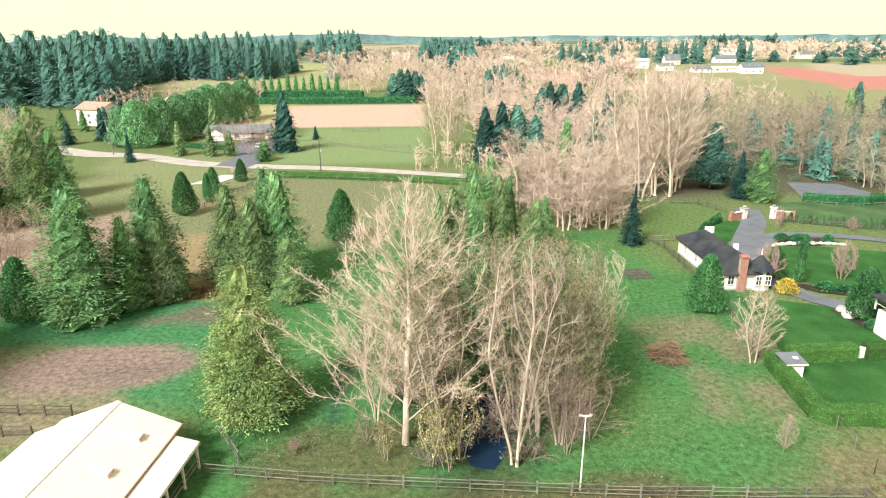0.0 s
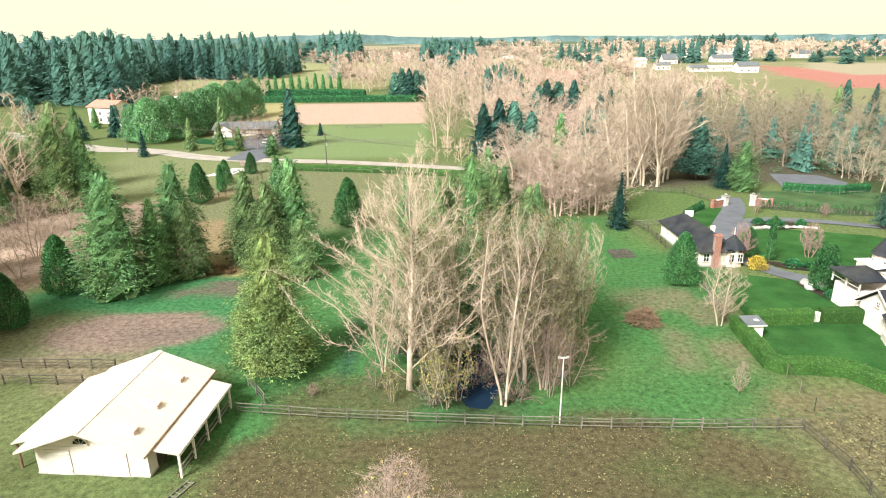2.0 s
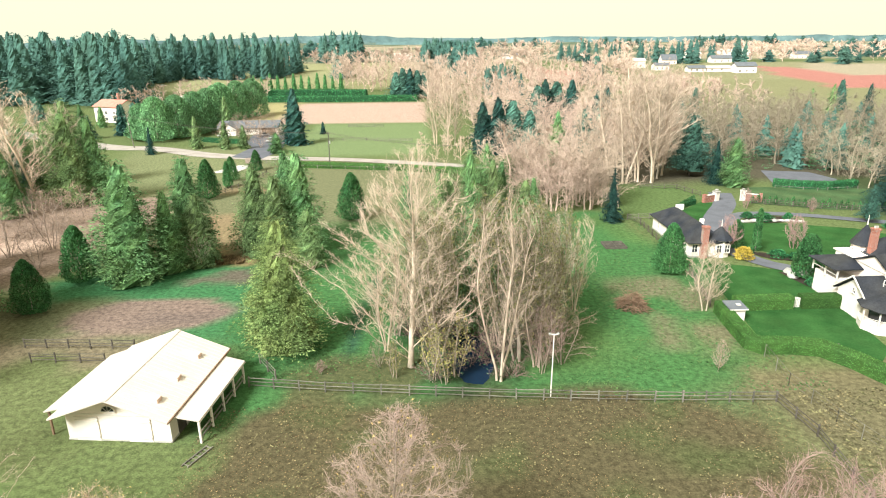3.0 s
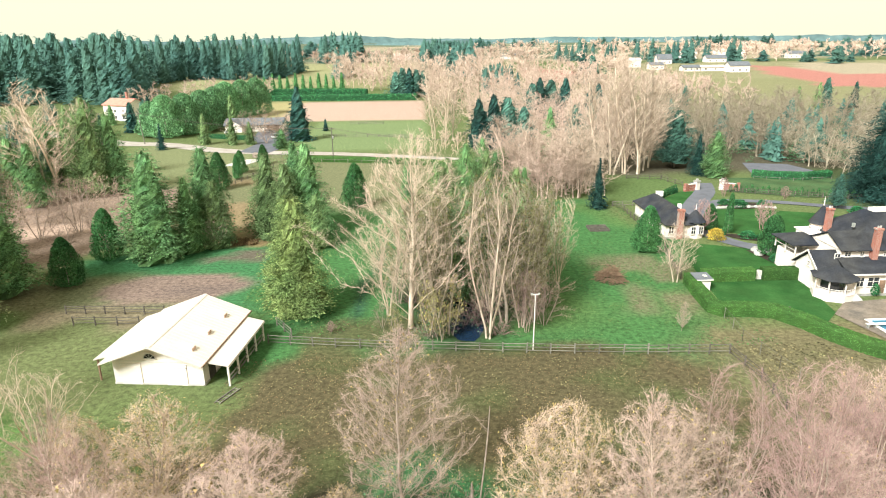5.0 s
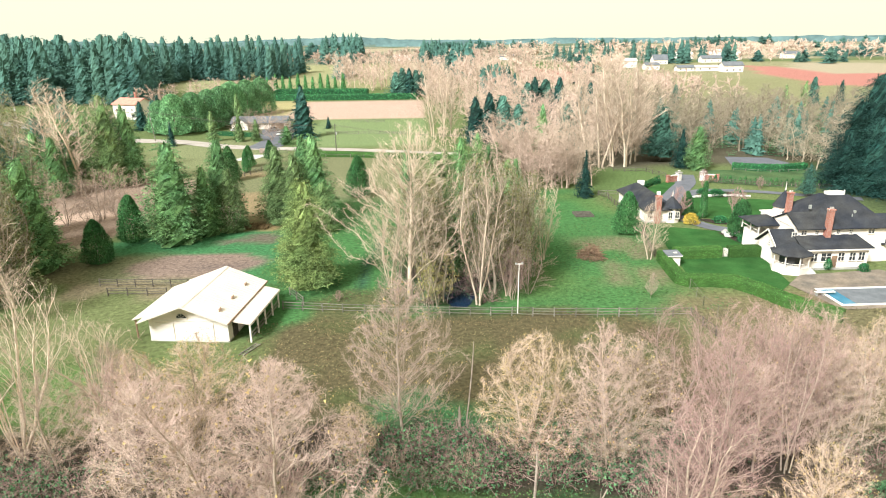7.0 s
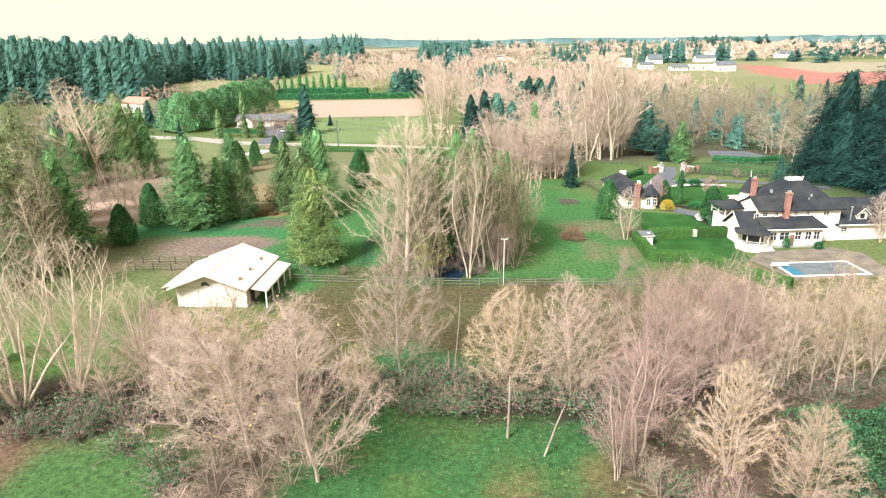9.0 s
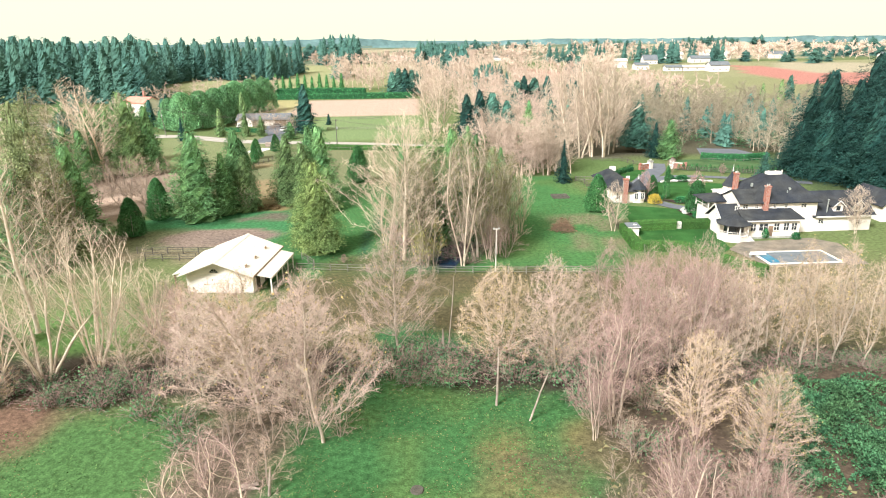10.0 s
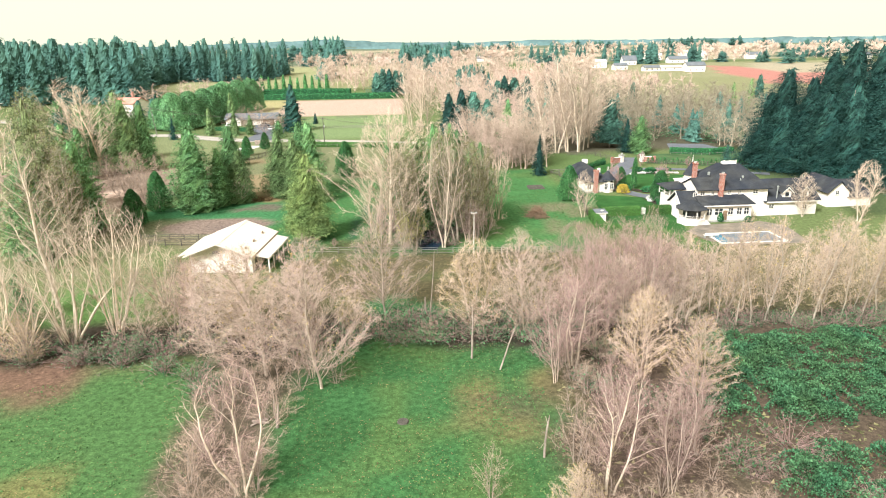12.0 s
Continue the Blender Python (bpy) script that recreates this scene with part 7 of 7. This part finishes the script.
# ---- pool ----
def pool():
    sheet("pool_terrace", [(52.5, 37.5), (56, 41), (69, 42.4), (72, 39), (70, 28.6), (54.5, 28.6)], M_PAVING, 0.09, "weathered concrete terrace round the pool", "terrace")
    p = thing("swimming_pool", 60.9, 32.6, 0.1, "rectangular swimming pool with white coping and blue water", "pool")
    bm = bmesh.new()
    box(bm, -5.9, 5.9, -3.0, -2.6, 0.0, 0.12, 0.02)
    box(bm, -5.9, 5.9, 2.6, 3.0, 0.0, 0.12, 0.02)
    box(bm, -5.9, -5.5, -2.6, 2.6, 0.0, 0.12, 0.02)
    box(bm, 5.5, 5.9, -2.6, 2.6, 0.0, 0.12, 0.02)
    part("coping", bm, M_TRIM, p)
    part("water", boxed(-5.5, 5.5, -2.6, 2.6, 0.0, 0.05), M_WATER, p, "still blue water")
    part("pool_cover", boxed(-3.6, 5.4, -2.5, 2.5, 0.055, 0.075), M_SHINGLE_G, p, "grey pool cover with puddles")
    b = thing("diving_board", 54.6, 33.4, 0.1, "white diving board beside the pool", "diving board")
    part("board", boxed(-0.9, 1.8, -0.25, 0.25, 0.42, 0.5, 0.02), M_TRIM, b)
    for x in (-0.7, 0.2):
        part("stand", boxed(x - 0.07, x + 0.07, -0.2, 0.2, 0, 0.42), M_STEEL, b)


pool()


# ---- fences ----
def rail_fence(line, label, spacing=2.55, tall=1.25, rails=(0.35, 0.75, 1.12), mat=None, every=True):
    mat = mat or M_WOOD_G
    f = new("rail_fence")
    f.matrix_basis = pose(line[0][0], line[0][1], 0)
    ox, oy = line[0]
    post_me = bpy.data.meshes.new("post")
    boxed(-0.07, 0.07, -0.07, 0.07, -0.2, tall, 0.02).to_mesh(post_me)
    post_me.materials.append(mat)
    rng = random.Random(int(ox * 10 + oy))
    for (x0, y0), (x1, y1) in zip(line, line[1:]):
        L = math.hypot(x1 - x0, y1 - y0)
        n = max(1, round(L / spacing))
        a = math.degrees(math.atan2(y1 - y0, x1 - x0))
        me = bpy.data.meshes.new("rail")
        boxed(0, L / n, -0.1, -0.06, -0.045, 0.045, 0.008).to_mesh(me)
        me.materials.append(mat)
        for k in range(n + 1):
            x, y = x0 + (x1 - x0) * k / n, y0 + (y1 - y0) * k / n
            ob = part("post", post_me, parent=f)
            ob.matrix_basis = pose(x - ox, y - oy, gz(x, y) + rng.uniform(-0.06, 0.03), rng.uniform(-3, 3), rng.uniform(-3, 3), a)
            if k < n:
                for z in rails:
                    ob = part("rail", me, parent=f)
                    ob.matrix_basis = pose(x - ox, y - oy, gz(x, y) + z + rng.uniform(-0.04, 0.04), 0, rng.uniform(-1.2, 1.2), a)
    return tagged(f, label, "fence")


rail_fence([(-17.5, 33.8), (-9.5, 32.4), (-1.0, 31.3), (14.8, 29.5), (25.6, 28.7), (34.6, 28.2)], "weathered grey wooden rail fence across the meadow")
rail_fence([(34.6, 28.2), (35.2, 22.5), (34.2, 14.0)], "weathered wooden rail fence beside a paddock", mat=M_WOOD_D)
rail_fence([(-43.2, 40.5), (-34.8, 39.9)], "dark wooden rail fence west of the barn", mat=M_WOOD_D)
rail_fence([(-46, 44.2), (-33, 43.2)], "dark wooden rail fence below the riding patch", mat=M_WOOD_D)
rail_fence([(-15.0, 35.0), (-17.5, 38.8)], "pale wooden rails at the meadow fence's end")
rail_fence([(40.6, 93), (42.0, 89.5), (41.6, 80), (41.3, 72), (40.8, 64), (38.9, 55), (38.2, 51)], "dark wooden rail fence beside the guest house", mat=M_WOOD_D)
rail_fence([(40.6, 93), (47, 93)], "wooden rail fence north of the guest house")
rail_fence([(52, 119.5), (60, 117.5), (62.5, 110.5)], "dark wooden rail fence at the edge of the woods", mat=M_WOOD_D)
rail_fence([(70.5, 103.5), (80, 99.2), (90, 95.5), (101, 92)], "dark rail fence with a low hedge behind the front lawn", mat=M_WOOD_D)
rail_fence([(83, 117), (91, 113.6), (101, 114.5)], "pale wooden rail below the court hedge", rails=(0.6,), tall=0.8)
rail_fence([(-35.6, 152.0), (-20, 148.8), (-4, 144.4), (12.5, 138.4)], "pale post fence along the road hedge", spacing=4, rails=(0.9,), tall=1.1)
rail_fence([(-46, 158), (-41, 158.5)], "wooden farm gate fence by the road")
rail_fence([(-46, 120), (-42.5, 130), (-40, 143)], "dark wooden rail fence along a path", mat=M_WOOD_D)
rail_fence([(-34, 200), (-18, 199), (-2, 196)], "white-topped paddock fence north of the road", spacing=4)
rail_fence([(-28, 236), (-14, 235)], "pale paddock rails below a tan field", spacing=4)
rail_fence([(43.2, 37.2), (46.2, 37.0)], "grey wooden stile of rails over the hedge corner", spacing=1.5, tall=1.5, rails=(0.3, 0.65, 1.0, 1.35))


def wire_fence(line, label):
    f = new("wire_fence")
    f.matrix_basis = pose(line[0][0], line[0][1], 0)
    ox, oy = line[0]
    w = Wood()
    for (x0, y0), (x1, y1) in zip(line, line[1:]):
        n = max(1, round(math.hypot(x1 - x0, y1 - y0) / 3))
        for k in range(n + 1):
            x, y = x0 + (x1 - x0) * k / n - ox, y0 + (y1 - y0) * k / n - oy
            bm = bmesh.new()
            tube(bm, (x, y, -0.2), (x, y, 1.5), 0.035, sides=6)
            part("post", bm, M_WOOD_G, f)
        for z in (0.5, 1.0, 1.48):
            w.limb([(x0 - ox, y0 - oy, z), (x1 - ox, y1 - oy, z)], [0.012 if z < 1.4 else 0.02] * 2, 4)
    tagged(part("wires", w.limbs_mesh("wires", M_WOOD_G), parent=f), kind="stuff")
    return tagged(f, label, "fence")


wire_fence([(38.2, 37.2), (37.4, 31.0), (38.2, 24.5), (40.5, 14)], "steel wire fence from the hedge corner downhill")


# ---- poles ----
def lamp_pole():
    p = thing("lamp_pole", 13.0, 30.4, 0, "slim white steel yard-light pole beside the fence", "pole")
    bm = bmesh.new()
    tube(bm, (0, 0, -0.2), (0.05, 0, 6.7), 0.075, 0.05, 10)
    part("pole", bm, M_TRIM, p)
    part("cross_arm", boxed(-0.45, 0.5, -0.06, 0.06, 6.68, 6.8, 0.02), M_TRIM, p)
    for x in (-0.36, 0.42):
        part("floodlight", boxed(x - 0.12, x + 0.12, -0.14, 0.08, 6.78, 6.92, 0.03), M_STEEL, p)


lamp_pole()


def utility_pole(x, y, h, lean=0.0):
    p = thing("utility_pole", x, y, gz(x, y), "tall grey wooden utility pole beside the road", "pole", "utility poles along the road")
    bm = bmesh.new()
    tube(bm, (0, 0, -0.3), (lean, 0, h), 0.17, 0.12, 8)
    part("pole", bm, M_WOOD_G, p)
    part("cross_arm", boxed(lean - 0.9, lean + 0.9, -0.06, 0.06, h - 0.5, h - 0.36), M_WOOD_G, p)
    part("transformer", boxed(lean + 0.12, lean + 0.5, -0.2, 0.2, h - 3.4, h - 2.6, 0.08), M_STEEL, p)
    return x + lean, y, gz(x, y) + h - 0.4


TOPS = [utility_pole(-94.9, 191.5, 11, -1.0), utility_pole(-25, 155.2, 9.5), utility_pole(29, 128, 9.5), utility_pole(-170, 236, 11)]
line = thing("power_line", 0, 0, 0, "thin dark power wires sagging between utility poles", "wire")
for a, b in ((3, 0), (0, 1), (1, 2)):
    for off in (-0.7, 0.7):
        w = Wood()
        A, B = np.array(TOPS[a]) + (off, 0, 0), np.array(TOPS[b]) + (off, 0, 0)
        w.limb([A + (B - A) * t - np.array((0, 0, 4 * t * (1 - t) * 1.6)) for t in np.linspace(0, 1, 12)], [0.03] * 12, 4)
        part("wire", w.limbs_mesh("wire", M_WOOD_D), parent=line)


# ---- small things in the meadow ----
def brush_pile():
    rng = np.random.default_rng(8)
    w = Wood()
    for _ in range(420):
        a, t = rng.uniform(0, 6.28), rng.uniform(0, 1) ** 0.6
        r = 1.75 * t
        z = 2.3 * (1 - t ** 1.6) * rng.uniform(0.3, 1.0)
        p = np.array((r * math.cos(a), r * math.sin(a), 0.1 + z))
        d = rng.normal(0, 1, 3) * (1, 1, 0.45) + np.array((math.cos(a), math.sin(a), -0.25)) * 0.8
        d /= np.linalg.norm(d)
        L = rng.uniform(0.6, 1.5)
        q = p + d * L
        q[2] = max(q[2], 0.06)
        w.limb([p, (p + q) / 2 + rng.normal(0, 0.06, 3), q], [0.045, 0.035, 0.015], 4)
    ob = part("brush_heap", w.limbs_mesh("brush_heap", M_WOOD_BR))
    ob.matrix_basis = pose(28.0, 51.2, gz(28, 51.2))
    tagged(ob, "heaped pile of reddish cut branches on grass", "brush pile", kind="stuff")


brush_pile()


def raised_bed_row():
    g = thing("raised_bed", 33.2, 77.0, gz(33.2, 77), "low dark wooden frames on the meadow", "garden bed")
    for i in range(4):
        part("board", boxed(-1.8, 1.8, i * 1.1 - 1.7, i * 1.1 - 1.62, 0.0, 0.35), M_WOOD_D, g)
    for x in (-1.8, 0, 1.8):
        part("cross_board", boxed(x - 0.04, x + 0.04, -1.6, 1.6, 0.0, 0.3), M_WOOD_D, g)


raised_bed_row()


def dry_grass():
    rng = np.random.default_rng(25)
    n = 1500
    x, y = rng.uniform(-37, -28, n), rng.uniform(71.5, 75, n)
    c = np.stack([x, y, height(x, y) + 0.25], 1)
    L = rng.uniform(0.5, 1.0, n)
    tagged(new("dry_grass", leaf_mesh("dry_grass", tri_fans(c, rng.normal(0, 0.5, c.shape) + (0, 0, 0.8), L, L * 0.15, rng), M_LITTER)), "tall dry orange grass below the cedars", "grass", kind="stuff")


dry_grass()


def snag(x, y, h, r, lean, label, turn=0.0):
    rng = np.random.default_rng(int(abs(x * 10)))
    w = Wood()
    pts, _ = wander(rng, (0, 0, -0.2), (lean, 0, 1), h, 5, 0.03, 0)
    w.limb(pts, [r, r * 0.95, r * 0.85, r * 0.8, r * 0.7, r * 0.35], 7)
    for k in range(3):
        p = pts[2 + k]
        w.limb([p, p + rng.normal(0, 0.4, 3) + (0, 0, 0.2)], [r * 0.35, r * 0.1], 4)
    ob = part("dead_trunk", w.limbs_mesh("dead_trunk", M_BARK_D))
    ob.matrix_basis = pose(x, y, gz(x, y), 0, 0, turn)
    tagged(ob, label, "dead tree")


snag(8.5, -6.4, 6.4, 0.13, 0.0, "broken pale dead tree trunk standing in grass")
snag(11.2, -9.2, 5.4, 0.10, 0.35, "leaning pale dead trunk at the lawn's edge")
snag(4.4, 4.6, 9.4, 0.07, 0.03, "thin pale dead stem above the brambles")
snag(3.9, 4.2, 3.4, 0.16, 0.0, "short broken pale trunk above the brambles")
snag(-10.7, -18.0, 2.8, 0.14, 0.1, "short pale broken stump with a side stem")
snag(12.6, -24.5, 4.4, 0.11, 0.0, "pale broken trunk beside birches")
snag(-17.5, 6.4, 4.0, 0.14, 0.2, "broken pale trunk leaning over the brambles")


def log_pile():
    rng = np.random.default_rng(3)
    w = Wood()
    for i in range(6):
        a = rng.uniform(-0.4, 1.2)
        p = np.array((rng.uniform(-0.4, 0.4), rng.uniform(-0.4, 0.4), 0.14 + 0.14 * (i // 3)))
        d = np.array((math.cos(a), math.sin(a), rng.uniform(-0.02, 0.12)))
        w.limb([p - d * 0.6, p + d * 0.6], [0.10, 0.08], 7)
    ob = part("log_pile", w.limbs_mesh("log_pile", M_BARK_D))
    ob.matrix_basis = pose(-12.4, -17.2, gz(-12.4, -17.2))
    tagged(ob, "small heap of pale cut logs", "logs")


log_pile()


def drain_cover():
    bm = bmesh.new()
    bmesh.ops.create_cone(bm, cap_ends=True, segments=16, radius1=0.55, radius2=0.5, depth=0.12, matrix=Matrix.Translation((0, 0, 0.03)))
    ob = part("drain_cover", bm, M_WOOD_D)
    ob.matrix_basis = pose(0.8, -18.2, gz(0.8, -18.2) + 0.03)
    tagged(ob, "round dark drain cover in the lawn", "drain cover")


drain_cover()

pond = bmesh.new()
bmesh.ops.create_circle(pond, cap_ends=True, segments=28, radius=1)
for v in pond.verts:
    v.co.x *= 8.5
    v.co.y *= 8.0
pond = part("pond", pond, M_POND)
pond.matrix_basis = pose(7.2, 40.2, -0.42)
tagged(pond, "narrow dark pond under bare trees", "pond", kind="structure")

# stones and dark planting beds in the front garden
sheet("planting_bed", [(60.5, 89.6), (66, 94), (72.5, 92.4), (73, 89.6), (67, 88.6)], M_SOIL, 0.12, "dark planting bed edged with pale stones", "bed")
sheet("planting_bed", [(53, 72.6), (58, 71), (63.6, 68), (62.8, 65.8), (56, 68.6)], M_SOIL, 0.12, "dark planting bed along the driveway", "bed")
sheet("planting_bed", [(53.8, 62.8), (58.6, 61), (58.6, 54.5), (55.2, 54.5)], M_SOIL, 0.13, "dark planting bed beside the big house", "bed")
rs = random.Random(9)
stone_me = bpy.data.meshes.new("stone")
sb = bmesh.new()
bmesh.ops.create_icosphere(sb, subdivisions=2, radius=0.45)
for v in sb.verts:
    v.co *= 1 + 0.25 * noise.noise(v.co * 2.3)
    v.co.z *= 0.7
sb.to_mesh(stone_me)
stone_me.materials.append(M_STONE)
for i in range(26):
    t = i / 25
    x, y = 60.6 + 12.2 * t, 89.0 + 1.2 * math.sin(t * 3.1) - 0.4 * t
    ob = new("edging_stone", stone_me)
    ob.matrix_basis = pose(x, y + rs.uniform(-0.3, 0.3), gz(x, y) + 0.2, 0, 0, rs.uniform(0, 360)) @ Matrix.Scale(rs.uniform(0.7, 1.3), 4)
    tagged(ob, "pale rounded edging stone of a planting bed", "stone", "stones round the planting bed")
for x, y in ((55.2, 62.4), (56.6, 61.2), (54.8, 60.6)):
    ob = new("edging_stone", stone_me)
    ob.matrix_basis = pose(x, y, gz(x, y) + 0.3, 0, 0, rs.uniform(0, 360)) @ Matrix.Scale(1.7, 4)
    tagged(ob, "large mossy grey boulder in a planting bed", "stone", "boulders in the planting bed")


# ---- far houses, cars, barns ----
def far_house(name, x, y, w, d, z, zr, roof, label, turn=0.0, along='x', storeys=1):
    h = thing(name, x, y, gz(x, y), label, "house", turn=turn)
    part("wall", gable_body(-w / 2, w / 2, -d / 2, d / 2, -0.3, z, zr - 0.2, along), M_WHITE, h)
    part("roof", gable(-w / 2 - 0.6, w / 2 + 0.6, -d / 2 - 0.6, d / 2 + 0.6, z - 0.1, zr, along), roof, h)
    for s in range(storeys):
        for k in range(3):
            window(h, -w / 2 + w * (k + 0.5) / 3, -d / 2, 0.9 + 2.7 * s, 1.3, 1.2)
    return h


hw = far_house("villa", -134, 268, 14, 11, 6.8, 9.4, M_TILE_O, "white two-storey villa with an orange tiled roof", turn=-24, storeys=2)
part("chimney", boxed(2, 3, -0.5, 0.5, 9, 12.2), M_BRICK, hw)
part("balcony", boxed(3.2, 7.4, -6.8, -5.5, 3.0, 3.9), M_TRIM, hw)
hn = far_house("bungalow", -64, 224, 22, 9, 2.6, 4.8, M_SHINGLE_G, "long low bungalow with a blue-grey shingle roof", storeys=1)
part("front_gable", gable_body(-10, -4, -7, 0, -0.2, 2.6, 4.4), M_WHITE, hn)
part("gable_roof", gable(-10.6, -3.4, -7.6, 1, 2.5, 4.7), M_SHINGLE_G, hn)
part("garage_door", boxed(5, 10, -4.58, -4.48, 0, 2.3), M_WOOD_BR, hn, "brown garage door")
far_house("shed", -115, 330, 26, 8, 3.2, 4.6, M_METAL_ROOF, "long pale farm shed before a dark wood")
for x, y, w, d, z, zr in ((187, 552, 26, 12, 6, 8), (204, 521, 12, 9, 4, 6), (258, 486, 16, 10, 5, 8), (245, 500, 24, 8, 3, 4.5), (225, 500, 14, 8, 3, 5), (155, 560, 12, 9, 3, 6), (300, 620, 20, 10, 4, 7), (350, 690, 30, 12, 5, 8), (240, 600, 14, 10, 4, 9), (400, 800, 36, 14, 7, 10), (60, 860, 26, 12, 5, 8), (-20, 900, 24, 12, 5, 8), (120, 830, 20, 10, 4, 7), (320, 740, 22, 12, 5, 8), (440, 720, 18, 10, 5, 8), (520, 640, 20, 10, 4, 7)):
    far_house("farm_building", x, y, w, d, z, zr, M_METAL_ROOF if w > 20 else M_SHINGLE_G, "far white farm building on the plain")


def car(x, y, turn, paint, label):
    c = thing("car", x, y, gz(x, y) + 0.1, label, "car", "cars parked by the bungalow", turn=turn)
    bm = bmesh.new()
    box(bm, -2.2, 2.2, -0.88, 0.88, 0.35, 0.85, 0.12)
    part("body", bm, paint, c)
    part("cabin", solid([(-1.6, -0.8, 0.84), (1.2, -0.8, 0.84), (1.2, 0.8, 0.84), (-1.6, 0.8, 0.84), (-1.2, -0.66, 1.45), (0.5, -0.66, 1.45), (0.5, 0.66, 1.45), (-1.2, 0.66, 1.45)],
                        [(0, 1, 5, 4), (1, 2, 6, 5), (2, 3, 7, 6), (3, 0, 4, 7), (4, 5, 6, 7)]), M_GLASS, c, "dark glazed cabin")
    part("roof", boxed(-1.2, 0.5, -0.66, 0.66, 1.44, 1.5, 0.02), paint, c)
    for sx in (-1.35, 1.35):
        for sy in (-0.85, 0.85):
            bm = bmesh.new()
            tube(bm, (sx, sy - 0.1, 0.32), (sx, sy + 0.1, 0.32), 0.33, sides=14)
            part("wheel", bm, M_RUBBER, c)
    return c


car(-71.5, 213.5, 0, M_CAR_W, "pale silver car parked before the bungalow")
car(-51.6, 200.5, 80, M_CAR_W, "silver car parked on the forecourt")
car(-48.2, 192.0, 60, M_CAR_G, "grey car parked on the forecourt")
car(-57.0, 214, 10, M_CAR_G, "dark grey car parked by the garage door")


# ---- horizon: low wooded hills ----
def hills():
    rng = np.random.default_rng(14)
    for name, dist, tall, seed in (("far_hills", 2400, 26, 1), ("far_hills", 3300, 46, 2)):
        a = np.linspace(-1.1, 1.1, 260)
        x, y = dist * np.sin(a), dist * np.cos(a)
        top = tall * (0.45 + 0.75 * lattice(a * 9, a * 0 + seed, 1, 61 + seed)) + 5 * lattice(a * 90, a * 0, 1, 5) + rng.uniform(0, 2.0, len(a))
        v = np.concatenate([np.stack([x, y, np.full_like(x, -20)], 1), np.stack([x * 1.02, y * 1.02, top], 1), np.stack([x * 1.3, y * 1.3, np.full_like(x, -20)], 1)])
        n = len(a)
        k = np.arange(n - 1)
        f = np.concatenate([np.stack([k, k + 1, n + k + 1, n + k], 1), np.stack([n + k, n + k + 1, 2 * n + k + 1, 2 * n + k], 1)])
        tagged(new("backdrop_hills", mesh_from("backdrop_hills", v, f, M_HAZY_HILL)), "low wooded hills on the horizon, tinted blue-green for haze", "hills", kind="structure")


# distance haze is painted into this blue-green base colour
M_HAZY_HILL = material("hazy_far_hills", (0.11, 0.165, 0.165), rough=1.0, vary=0.25, scale=0.01, fine=0.05, spec=0.0)
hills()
